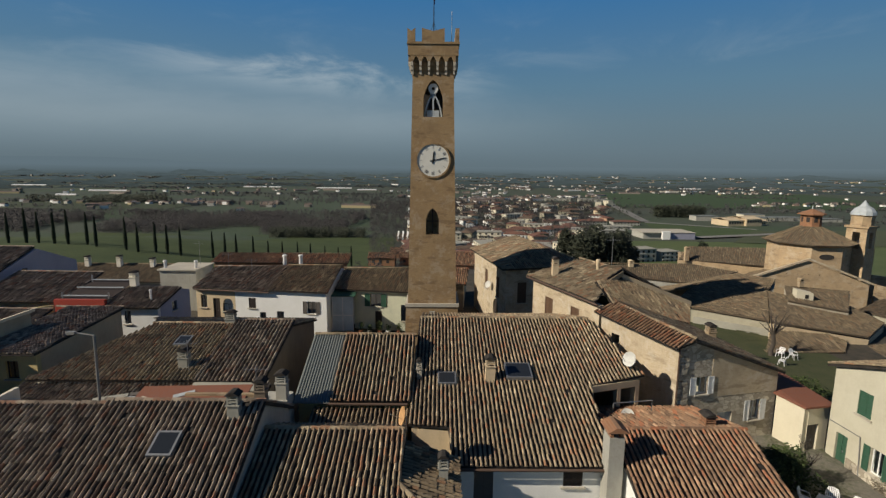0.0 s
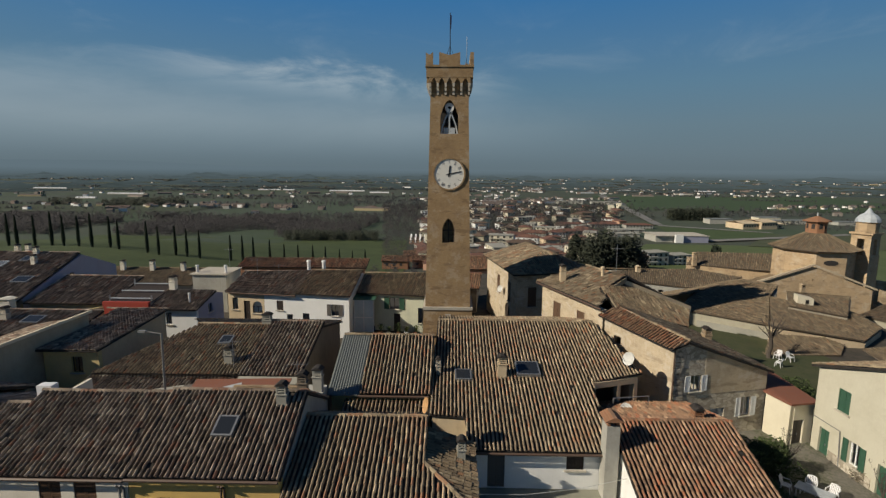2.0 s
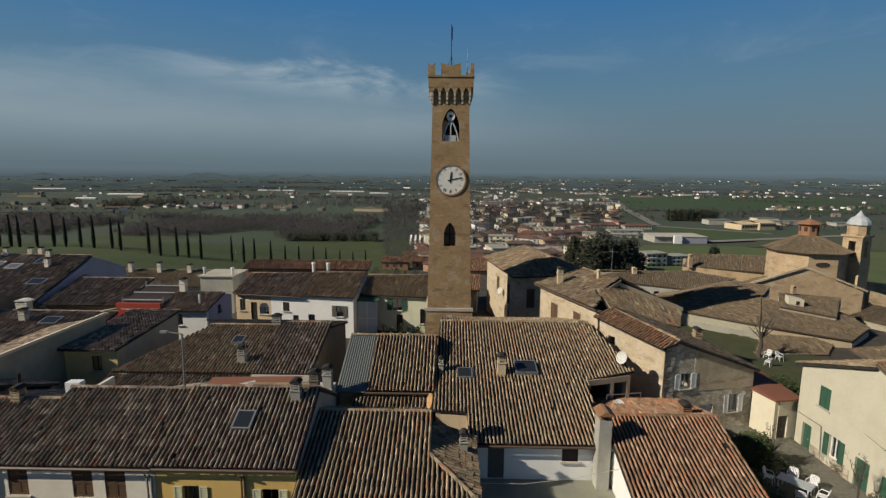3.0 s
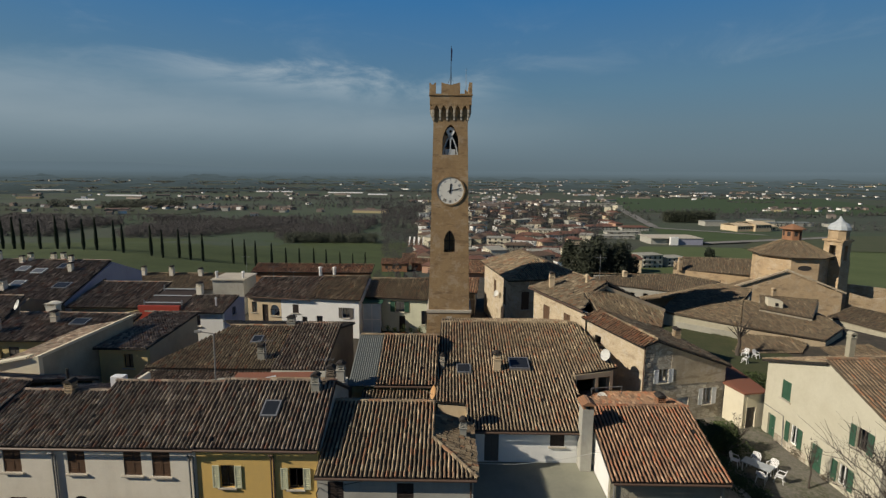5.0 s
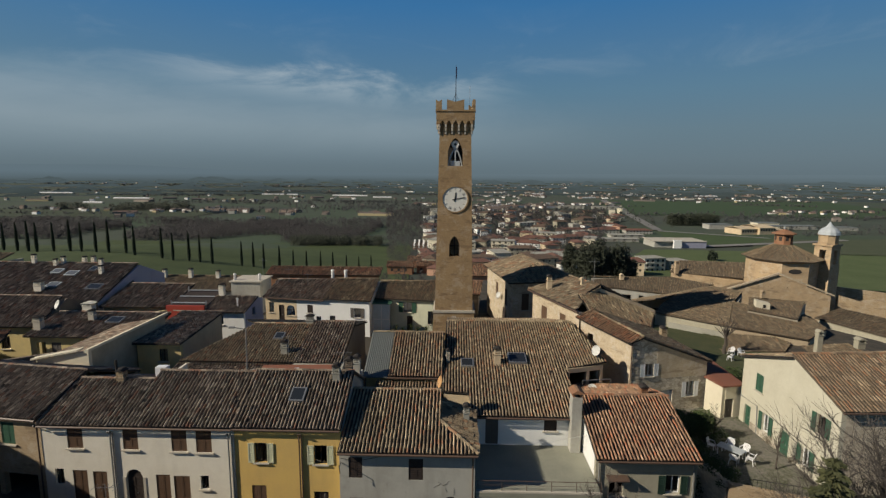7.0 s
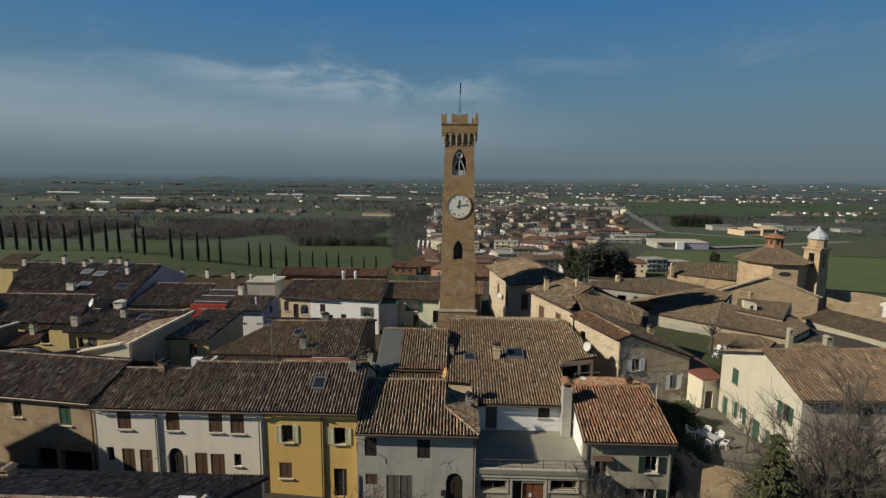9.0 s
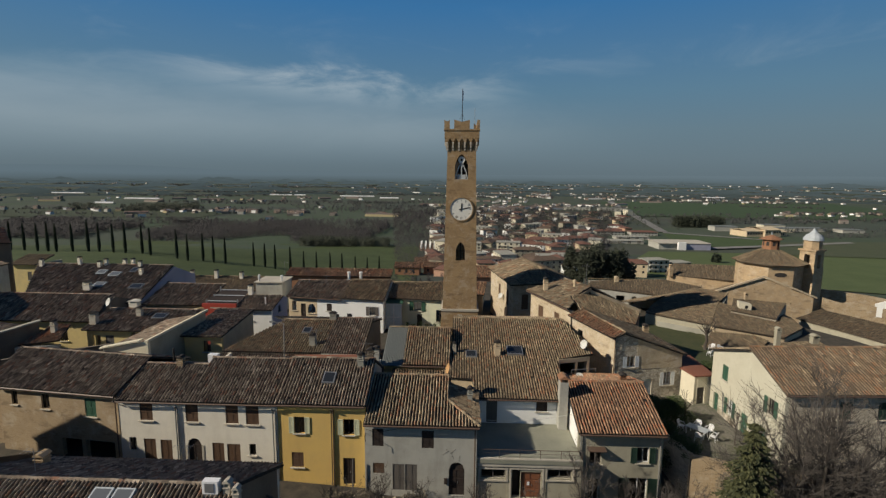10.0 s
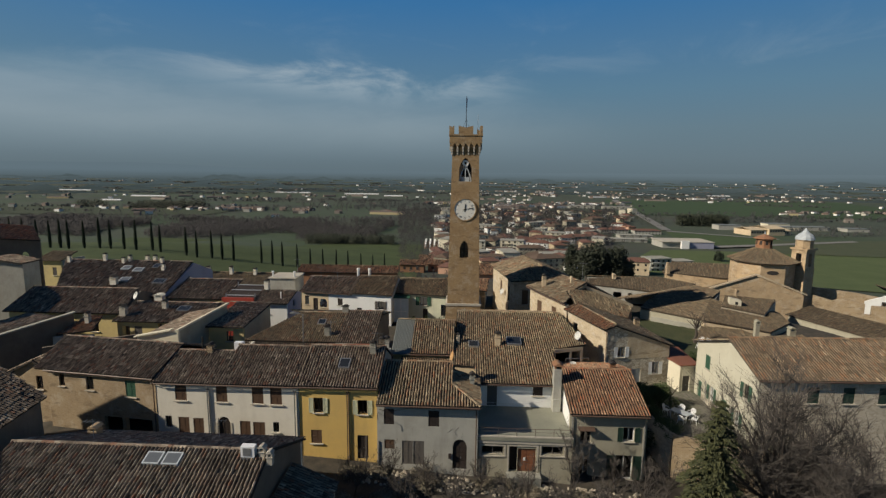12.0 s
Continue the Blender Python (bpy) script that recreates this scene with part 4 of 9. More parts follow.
chimney(h, -1.05, 30.4, 6.1, 0.75, 0.3, 0.3, "pale_stone")
skylight(h, (4.15, 30.0, rz(30.0) + 0.12), (1.55, 0, 0), (0, 1.45, 1.45 * SL))
skylight(h, (0.05, 29.6, rz(29.6)), (1.1, 0, 0), (0, 1.1, 1.1 * SL))
dish(h, (11.95, 31.2, 7.2), 0.45, (-0.85, -0.45, 0.3), "dish", 0.9)
# sunk roof terrace in the corner
table = part("terrace_table", Shape().lathe((10.9, 28.6, 4.3), [(0.05, 0.0), (0.42, 0.0), (0.44, 0.04), (0.05, 0.05)], 16), M["plastic"], h, "round white plastic table")
part("table_leg", Shape().tube([(10.9, 28.6, 3.6), (10.9, 28.6, 4.3)], [0.16, 0.05], 8), M["plastic"], table)
part("clay_pot", Shape().lathe((12.2, 28.6, 3.6), [(0.2, 0), (0.3, 1.0), (0.34, 1.05), (0.25, 1.1)], 12), M["rust_brick"], h)
part("terrace_floor", Shape().slab([(8.4, 24.3, 3.6), (13.4, 24.3, 3.6), (13.4, 30.3, 3.6), (9.0, 29.4, 3.6)], (0, 0, -0.2)), M["terrace"], h)
part("awning_frame", Shape().tube([(10.2, 29.0, 3.6), (10.2, 29.0, 5.4), (12.6, 29.4, 5.4), (12.6, 29.4, 3.6)], 0.04, 6), M["metal"], h)
unit = part("air_conditioner", Shape().box(11.3, 12.1, 29.1, 29.5, 4.0, 4.6), M["plastic"], h)
part("fan_grille", Shape().box(11.4, 11.9, 29.07, 29.096, 4.06, 4.54), M["metal"], unit)
for i in range(5):
    part("baluster", Shape().tube([(10.2 + i * 0.6, 28.95 + i * 0.1, 3.6), (10.2 + i * 0.6, 28.95 + i * 0.1, 4.5)], 0.025, 5), M["metal"], h)
dish(h, (10.9, 28.6, 4.9), 0.34, (-0.3, -0.8, 0.5), "dish", 1.3)

# lower roof between, partly in corrugated sheet
h = thing("courtyard_house", "low house with half tiled and half sheet roof", "house", (-4.6, 28.6, 1))
wall(h, (-7.8, 28.6), (-1.5, 28.6), -1, 5.75, M["pale_yellow"], [opening("glass", 4.0, 5.0, 3.6, 4.8)])
wall(h, (-7.8, 38), (-7.8, 28.6), -1, [(0, 6.2), (4.8, 7.8), (9.4, 5.75)], M["grey"], trim=(0, 0.342))
roof(h, [(-5.95, 28.1, 5.88), (-1.42, 28.1, 5.88), (-1.42, 33.2, 8.0), (-5.95, 33.2, 8.0)], "ochre", ridge=((-7.9, 33.2, 8.0), (-1.42, 33.2, 8.0)))
sheet = part("sheet_roof", Shape().slab([(-7.95, 28.0, 5.82), (-5.96, 28.0, 5.82), (-5.96, 33.2, 7.98), (-7.95, 33.2, 7.98)], (0, 0, -0.05)), M["corrugated"], h, "grey corrugated sheet roofing")
for i in range(12):
    a = -7.9 + i * 0.162
    part("rib", Shape().hexa([(a, 28.0, 5.80), (a + 0.09, 28.0, 5.80), (a + 0.09, 33.2, 7.96), (a, 33.2, 7.96), (a + 0.02, 28.0, 5.88), (a + 0.07, 28.0, 5.88), (a + 0.07, 33.2, 8.04), (a + 0.02, 33.2, 8.04)]), M["corrugated"], sheet)
roof(h, [(-1.42, 38.4, 6.2), (-7.9, 38.4, 6.2), (-7.9, 33.2, 8.0), (-1.42, 33.2, 8.0)], "brown", row=0.7)
gutter(h, (-6.0, 28.02, 5.75), (-1.6, 28.02, 5.75))
h = thing("lean_to", "small lean-to with an old tiled roof in shadow", "shed", (-4, 24.7, 1))
wall(h, (-6.6, 24.7), (-1.6, 24.7), -1, 4.3, M["sand"])
roof(h, [(-6.9, 24.4, 4.45), (-1.5, 24.4, 4.45), (-1.5, 28.2, 5.4), (-6.9, 28.2, 5.4)], "brown")
h = thing("chimney_tower", "grey plastered chimney block in the courtyard", "chimney", (-8.6, 27.6, 1))
st = part("shaft", Shape().box(-9.4, -8.0, 27.2, 28.4, -1, 6.3), M["grey"], h)
chimney(h, -8.35, 27.6, 6.3, 0.9, 0.55, 0.5, "grey")

# houses behind the white and yellow fronts
h = thing("middle_house", "two-part house with weathered clay tile roof", "house", (-17, 30.3, 1))
wall(h, (-24, 30.4), (-10.3, 30.4), -1, 6.1, M["white"], [opening("glass", 3 + 3.2 * i, 3.9 + 3.2 * i, 3.6, 5) for i in range(3)])
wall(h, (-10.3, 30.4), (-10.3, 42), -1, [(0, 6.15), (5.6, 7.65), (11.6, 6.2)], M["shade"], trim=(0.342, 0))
roof(h, [(-24.2, 29.9, 6.22), (-14.3, 29.9, 6.22), (-14.3, 36.0, 7.78), (-19.8, 36.0, 7.78)], "ochre", ridge=((-20.0, 36, 7.78), (-14.3, 36, 7.78)))
roof(h, [(-14.28, 29.7, 6.28), (-10.1, 29.7, 6.28), (-10.1, 36.2, 8.0), (-14.28, 36.2, 8.0)], "dark", ridge=((-14.28, 36.2, 8.0), (-10.1, 36.2, 8.0)))
roof(h, [(-10.1, 42.3, 6.2), (-23.4, 42.3, 6.2), (-19.8, 36.1, 7.7), (-10.1, 36.1, 7.7)], "brown", row=0.7)
chimney(h, -15.45, 31.2, 6.4, 0.75, 0.55, 0.5, "concrete")
chimney(h, -14.6, 36.1, 7.6, 0.5, 0.7, 0.4, "concrete")
skylight(h, (-17.2, 33.2, 7.08), (0.9, 0, 0), (0, 1.0, 0.256))
antenna(h, -14.9, 30.6, 6.3, 2.2)
# mast with a bent arm behind the white house
lamp = thing("street_lamp", "slender grey mast with bent arm", "street lamp", (-15.9, 24.3, 1))
part("pole", Shape().tube([(-15.9, 24.3, 5.0), (-15.8, 24.3, 10.9)], 0.06, 8), M["pipe_grey"], lamp)
part("arm", Shape().tube([(-15.8, 24.3, 10.9), (-16.7, 24.25, 11.05)], 0.04, 6), M["pipe_grey"], lamp)
part("head", Shape().box(-17.0, -16.6, 24.15, 24.35, 10.98, 11.1), M["pipe_grey"], lamp)
h = thing("back_shed", "low sheds with old tiles behind the street row", "shed", (-17, 27.5, 1))
wall(h, (-24, 27.6), (-9.8, 27.6), -1, 5.2, M["brick"])
roof(h, [(-24.4, 27.3, 5.35), (-9.8, 27.3, 5.35), (-9.8, 30.0, 5.95), (-24.4, 30.0, 5.95)], "dark")
part("ridge_rubble", Shape().box(-13.5, -9.5, 27.35, 27.6, 5.3, 6.6), M["brick"], h)
part("rusty_sheet", Shape().slab([(-16.2, 26.9, 6.3), (-10.2, 26.9, 6.45), (-10.2, 28.3, 6.75), (-16.2, 28.3, 6.6)], (0, 0, -0.06)), M["rust"], h, "rusty corrugated sheet")
junk = random.Random(21)
for i in range(9):
    x, y, a, ln = -18.4 + i * 0.62, 27.2 + junk.uniform(-0.2, 0.9), junk.uniform(-0.6, 0.6), junk.uniform(0.9, 2.2)
    c, d, z = math.cos(a), math.sin(a), 6.0 + junk.uniform(0.0, 0.5)
    part("board", Shape().slab([(x, y, z), (x + ln * c, y + ln * d, z + 0.12), (x + ln * c - 0.22 * d, y + ln * d + 0.22 * c, z + 0.2), (x - 0.22 * d, y + 0.22 * c, z + 0.08)], (0, 0, -0.05)), M[("concrete", "grey_wood", "lead", "brick", "trim_stone")[i % 5]], h)
part("awning", Shape().slab([(-14.2, 29.1, 6.0), (-9.9, 29.1, 6.0), (-9.9, 29.9, 6.3), (-14.2, 29.9, 6.3)], (0, 0, -0.05)), M["concrete"], h, "pale sheet awning under the eave")

# brick house at the end of the row
FL, FR = (-38.2, 20.4), (-27.3, 19.08)
h = thing("brick_house", "old brick house with patched wall and green shutter", "house", (-32.7, 19.7, 0))
f = Face(FL, FR)
wall(h, FL, FR, -2.5, 6.45, M["brick"], [opening("glass", 1.2, 1.75, 4.9, 6.0, sill=True), opening("glass", 4.0, 4.75, 4.75, 6.0), opening("shut", 8.0, 9.0, 4.45, 5.95, colour="shut_green", label="window with closed green shutters"), opening("hole", 5.6, 7.4, 0, 2.4), opening("hole", 7.8, 10.4, 0, 2.4)], trim=(0, 0))
bl, brr = f.at(0, -8.5, 0), f.at(f.length, -8.5, 0)
wall(h, (bl.x, bl.y), FL, -2.5, [(0, 6.2), (4.2, 8.0), (8.5, 6.3)], M["brick"], trim=(0, 0.342))
wall(h, (brr.x, brr.y), (bl.x, bl.y), -2.5, 6.2, M["brick"])
e = [f.at(-1.0, 0.28, 6.5), f.at(f.length + 0.02, 0.28, 6.5), f.at(f.length + 0.02, -3.9, 8.15), f.at(-2.0, -3.9, 8.15)]
roof(h, e, "dark", ridge=(e[3], e[2]))
g = [f.at(f.length + 0.02, -8.8, 6.2), f.at(-0.3, -8.8, 6.2), e[3], e[2]]
roof(h, g, "dark", row=0.6)
gutter(h, f.at(0, 0.33, 6.38), f.at(f.length, 0.33, 6.38))
downpipe(h, -27.42, 18.95, -1.5, 6.1)

# low house nearest the bank
h = thing("foreground_house", "low house with a grey-brown tile roof and twin skylights", "house", (-20, 2, -1))
wall(h, (-29, 1.5), (-12.7, 1.5), -3, 4.0, M["white"])
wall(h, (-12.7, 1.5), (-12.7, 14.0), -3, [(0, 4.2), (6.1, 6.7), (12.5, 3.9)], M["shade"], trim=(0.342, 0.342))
wall(h, (-12.7, 14.0), (-29, 14.0), -3, 3.9, M["white"])
wall(h, (-29, 14.0), (-29, 1.5), -3, [(0, 3.9), (6.4, 6.35), (12.5, 4.0)], M["white"], trim=(0.342, 0.342))
roof(h, [(-29.3, 1.0, 4.2), (-12.5, 1.0, 4.2), (-12.5, 7.6, 6.95), (-29.3, 7.6, 6.95)], "dark", singles=200, ridge=((-29.3, 7.6, 6.95), (-12.5, 7.6, 6.95)))
roof(h, [(-12.5, 14.4, 3.95), (-29.3, 14.4, 3.95), (-29.3, 7.6, 6.95), (-12.5, 7.6, 6.95)], "dark", row=0.5)
for x in (-19.95, -18.75):
    skylight(h, (x, 6.35, 6.43), (1.05, 0, 0), (0, 0.8, 0.333), "lead", "pale_glass")
ac = part("air_conditioner", Shape().box(-14.05, -13.2, 6.9, 7.3, 6.85, 7.55), M["plastic"], h)
part("fan_grille", Shape().box(-13.9, -13.4, 6.87, 6.896, 6.95, 7.45), M["metal"], ac)
part("bracket", Shape().box(-14.0, -13.25, 6.9, 7.3, 6.5, 6.84), M["metal"], ac)
chimney(h, -12.8, 7.2, 6.5, 0.62, 0.36, 0.36, "trim_stone", "plain")
chimney(h, -12.25, 7.0, 6.4, 0.5, 0.34, 0.34, "trim_stone", "plain")
chimney(h, -27.3, 12.0, 4.5, 0.9, 0.6, 0.6, "brick", "plain")
antenna(h, -25.0, 9.0, 6.0, 1.9)
antenna(h, -18.3, 12.5, 4.6, 1.8)
part("flue", Shape().tube([(-12.2, 4.2, 3.5), (-12.05, 3.6, 6.0)], 0.12, 8), M["frame_white"], h)
h = thing("lean_shed", "low broken shed with dark sagging tiles", "shed", (-10.5, 7, -1))
wall(h, (-9.4, 3.0), (-9.4, 11.0), -4, 2.3, M["stone"])
wall(h, (-12.6, 3.0), (-9.4, 3.0), -4, [(0, 3.6), (3.2, 2.3)], M["stone"], trim=(0, 0.342))
roof(h, [(-9.1, 2.7, 2.4), (-9.2, 11.2, 2.5), (-12.4, 11.2, 3.9), (-12.45, 2.7, 3.8)], "dark")
h = thing("corner_house", "small house with dark tile roof at the edge of the row", "house", (-36, 10, 0))
Q = [Vector(p) for p in ((-29.6, 2.0, 7.4), (-31.6, 13.0, 7.4), (-36.2, 13.6, 9.75), (-34.2, 2.6, 9.75))]
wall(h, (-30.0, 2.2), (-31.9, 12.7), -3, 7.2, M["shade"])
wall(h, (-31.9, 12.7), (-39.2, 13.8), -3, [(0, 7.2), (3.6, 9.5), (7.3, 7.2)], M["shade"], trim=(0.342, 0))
roof(h, Q, "dark", ridge=(Q[3], Q[2]))
roof(h, [(-39.4, 14.1, 7.4), (-37.4, 3.1, 7.4), Q[3], Q[2]], "dark", row=0.6)
# tall house placed out of view; its low gable shadows the row's end
h = thing("tall_gabled_house", "unseen tall house with a low gable, added for its shadow", "house", (-44.3, 8, 0))
wall(h, (-41.4, 14.2), (-51.4, 14.2), -3, [(0, 12.2), (3.8, 14.1), (10.0, 12.8)], M["sand"])
wall(h, (-41.4, 8), (-41.4, 14.2), -3, 12.2, M["sand"], trim=(0, 0.342))
wall(h, (-51.4, 14.2), (-51.4, 8), -3, 12.8, M["sand"], trim=(0.342, 0))
wall(h, (-51.4, 8), (-41.4, 8), -3, [(0, 12.8), (6.2, 14.1), (10.0, 12.2)], M["sand"], trim=(0.342, 0.342))
roof(h, [(-41.2, 7.9, 12.2), (-41.2, 14.3, 12.2), (-45.2, 14.3, 14.2), (-45.2, 7.9, 14.2)], "dark", row=0.6)
roof(h, [(-51.6, 14.3, 12.85), (-51.6, 7.9, 12.85), (-45.2, 7.9, 14.2), (-45.2, 14.3, 14.2)], "dark", row=0.6)
h = thing("brick_annex", "narrow brick annex with a small gable", "shed", (-41, 22, 0))
wall(h, (-42.5, 21.6), (-38.6, 21.2), -2, [(0, 5.6), (2.2, 6.6), (3.9, 5.8)], M["brick"], [opening("glass", 2.3, 3.0, 4.0, 5.3)])
roof(h, [(-38.3, 21.0, 5.8), (-38.3, 27, 5.8), (-40.3, 27, 6.8), (-40.3, 21.2, 6.8)], "dark")
roof(h, [(-42.8, 27, 5.6), (-42.8, 21.3, 5.6), (-40.3, 21.2, 6.8), (-40.3, 27, 6.8)], "dark")

# ---- clock tower ----
tw = thing("clock_tower", "tall brick clock tower with battlements and belfry arch", "tower", (-0.58, 50.0, 1))
TX, TY = -0.58, 49.9


def tower_half(z):
    return 2.28 - 0.45 * min(1, max(0, (z - 6) / 21.1))


s = Shape()


def tower_shell(s, z0, z1, holes):
    """The four tapering faces between two heights; the front one with its openings."""
    t = 0.75
    for k in range(4):
        ca, sa = round(math.cos(k * math.pi / 2)), round(math.sin(k * math.pi / 2))

        def at(u, w, z):
            h = tower_half(z)
            x, y = u, -h - w
            return (TX + x * ca - y * sa, TY + x * sa + y * ca, z)

        def block(ua, ub, za, zb):
            fa, fb = (lambda u, z: u * tower_half(z)), None
            s.hexa([at(fa(ua[0], za), 0, za), at(fa(ub[0], za), 0, za), at(fa(ub[0], za), -t, za), at(fa(ua[0], za), -t, za), at(fa(ua[1], zb), 0, zb), at(fa(ub[1], zb), 0, zb), at(fa(ub[1], zb), -t, zb), at(fa(ua[1], zb), -t, zb)])

        edge = 1.0 if k % 2 == 0 else 1.0 - t / 1.9
        if not holes:
            block((-edge, -edge), (edge, edge), z0, z1)
            continue
        for kind, hw, zl, zs, zc in holes:
            if k and kind == "window":
                block((-edge, -edge), (edge, edge), z0, z1)
                continue
            q = lambda w: w / tower_half((z0 + z1) / 2)
            block((-edge, -edge), (edge, edge), z0, zl)
            block((-edge, -edge), (-q(hw), -q(hw)), zl, zs)
            block((q(hw), q(hw)), (edge, edge), zl, zs)
            steps = 8
            prev = hw
            for i in range(steps):
                za, zb = zs + (zc - zs) * i / steps, zs + (zc - zs) * (i + 1) / steps
                span = zc - zs
                wa = hw * (math.sqrt(max(0, 1 - (i / steps) ** 2)) * 0.55 + 0.45 * (1 - i / steps))
                wb = hw * (math.sqrt(max(0, 1 - ((i + 1) / steps) ** 2)) * 0.55 + 0.45 * (1 - (i + 1) / steps))
                block((-edge, -edge), (-q(wa), -q(wb)), za, zb)
                block((q(wa), q(wb)), (edge, edge), za, zb)
            block((-edge, -edge), (edge, edge), zc, z1)


tower_shell(s, 6.2, 11.6, None)
tower_shell(s, 11.6, 16.4, [("window", 0.60, 12.72, 14.15, 15.15)])
tower_shell(s, 16.4, 22.4, None)
tower_shell(s, 22.4, 27.2, [("belfry", 0.86, 23.35, 25.1, 26.55)])
part("shaft", s, M["tower"], tw)
s = Shape()
s.hexa([(TX - 2.75, TY - 2.75, -1), (TX + 2.75, TY - 2.75, -1), (TX + 2.75, TY + 2.75, -1), (TX - 2.75, TY + 2.75, -1), (TX - 2.42, TY - 2.42, 5.9), (TX + 2.42, TY - 2.42, 5.9), (TX + 2.42, TY + 2.42, 5.9), (TX - 2.42, TY + 2.42, 5.9)])
part("plinth", s, M["tower"], tw)
part("string_course", Shape().box(TX - 2.52, TX + 2.52, TY - 2.52, TY + 2.52, 5.9, 6.2), M["trim_stone"], tw)
part("plaque", Shape().box(TX - 0.25, TX + 0.3, TY - 2.62, TY - 2.50, 4.2, 5.5), M["trim_stone"], tw)
# corbels, gallery and battlements
for k in range(4):
    for i in range(6):
        u = -1.88 + i * 0.752
        s = Shape()
        for z, out in ((27.0, 0.12), (27.35, 0.26), (27.7, 0.40)):
            s.box(u - 0.10, u + 0.10, -1.8 - out, -1.75, z, z + 0.35)
        for v in range(len(s.v)):
            x, y, z = s.v[v]
            a = k * math.pi / 2
            s.v[v] = (TX + x * math.cos(a) - y * math.sin(a), TY + x * math.sin(a) + y * math.cos(a), z)
        part("corbel", s, M["trim_stone"], tw)
    for i in range(5):
        u = -1.88 + i * 0.752
        line = [(u + 0.10 + 0.552 * j / 8, 28.05 + 0.42 * math.sin(math.pi * j / 8)) for j in range(9)]
        line = [(u - 0.1 if i == 0 else u, 28.05)] + line + [(u + 0.852 if i == 4 else u + 0.752, 28.05)]
        n = len(line)
        s = Shape()
        s.v = [(x, y, z) for y in (-2.2, -1.75) for x, z in line] + [(x, y, 28.549) for y in (-2.2, -1.75) for x, z in line]
        for j in range(n - 1):
            s.f += [(j, j + 1, 2 * n + j + 1, 2 * n + j), (n + j + 1, n + j, 3 * n + j, 3 * n + j + 1), (j + 1, j, n + j, n + j + 1), (2 * n + j, 2 * n + j + 1, 3 * n + j + 1, 3 * n + j)]
        s.f += [(0, 2 * n, 3 * n, n), (n - 1, 2 * n - 1, 4 * n - 1, 3 * n - 1)]
        for v in range(len(s.v)):
            x, y, z = s.v[v]
            a = k * math.pi / 2
            s.v[v] = (TX + x * math.cos(a) - y * math.sin(a), TY + x * math.sin(a) + y * math.cos(a), z)
        part("arch", s, M["tower"], tw)
part("gallery_core", Shape().box(TX - 1.74, TX + 1.74, TY - 1.74, TY + 1.74, 27.1, 28.54), M["tower"], tw)
part("gallery", Shape().box(TX - 2.22, TX + 2.22, TY - 2.22, TY + 2.22, 28.55, 29.5), M["tower"], tw)
part("gallery_moulding", Shape().box(TX - 2.3, TX + 2.3, TY - 2.3, TY + 2.3, 29.5, 29.68), M["tower"], tw)
for k in range(4):
    a = k * math.pi / 2
    for u0, u1 in ((-2.26, -1.58), (-1.0, 0.98)):
        s = Shape()
        s.box(u0, u1, -2.26, -1.92, 29.68, 30.5)
        mid = (u0 + u1) / 2
        s.hexa([(u0, -2.26, 30.5), (mid, -2.26, 30.5), (mid, -1.92, 30.5), (u0, -1.92, 30.5), (u0, -2.26, 30.82), (mid, -2.26, 30.56), (mid, -1.92, 30.56), (u0, -1.92, 30.82)])
        s.hexa([(mid, -2.26, 30.5), (u1, -2.26, 30.5), (u1, -1.92, 30.5), (mid, -1.92, 30.5), (mid, -2.26, 30.56), (u1, -2.26, 30.82), (u1, -1.92, 30.82), (mid, -1.92, 30.56)])
        for v in range(len(s.v)):
            x, y, z = s.v[v]
            s.v[v] = (TX + x * math.cos(a) - y * math.sin(a), TY + x * math.sin(a) + y * math.cos(a), z)
        part("merlon", s, M["tower"], tw)
part("flagpole", Shape().tube([(TX, TY, 29.6), (TX, TY, 35.0)], [0.06, 0.03], 6), M["black"], tw)
part("flag", Shape().slab([(TX - 0.03, TY - 0.02, 34.9), (TX + 0.14, TY - 0.02, 34.7), (TX + 0.10, TY - 0.02, 33.5), (TX - 0.03, TY - 0.02, 33.4)], (0, 0.03, 0)), M["flag"], tw)
part("lightning_rod", Shape().tube([(TX + 1.6, TY - 1.9, 29.6), (TX + 1.6, TY - 1.9, 32.3)], 0.025, 5), M["metal"], tw)
part("tripod", Shape().tube([(TX - 0.9, TY, 29.6), (TX, TY, 31.9), (TX + 0.9, TY, 29.6)], 0.05, 5), M["black"], tw)
# the dial
fy = TY - tower_half(19.5)
dial = Shape()
ring = Shape()
N = 40
for (r0, r1, y0, y1, sh) in ((0.0, 1.47, fy - 0.06, fy + 0.02, dial), (1.45, 1.60, fy - 0.13, fy + 0.02, ring)):
    n = len(sh.v)
    for y in (y0, y1):
        for r in (max(r0, 0.001), r1):
            sh.v += [(TX + 0.03 + r * math.cos(2 * math.pi * j / N), y, 19.5 + r * math.sin(2 * math.pi * j / N)) for j in range(N)]
    for j in range(N):
        k = (j + 1) % N
        a0, a1, b0, b1 = n, n + N, n + 2 * N, n + 3 * N
        sh.f += [(a0 + j, a0 + k, a1 + k, a1 + j), (a1 + j, a1 + k, b1 + k, b1 + j), (b0 + k, b0 + j, b1 + j, b1 + k), (a0 + k, a0 + j, b0 + j, b0 + k)]
clock = part("clock_face", dial, M["clock"], tw, "white enamel clock dial with worn numerals")
part("clock_rim", ring, M["tower"], clock)


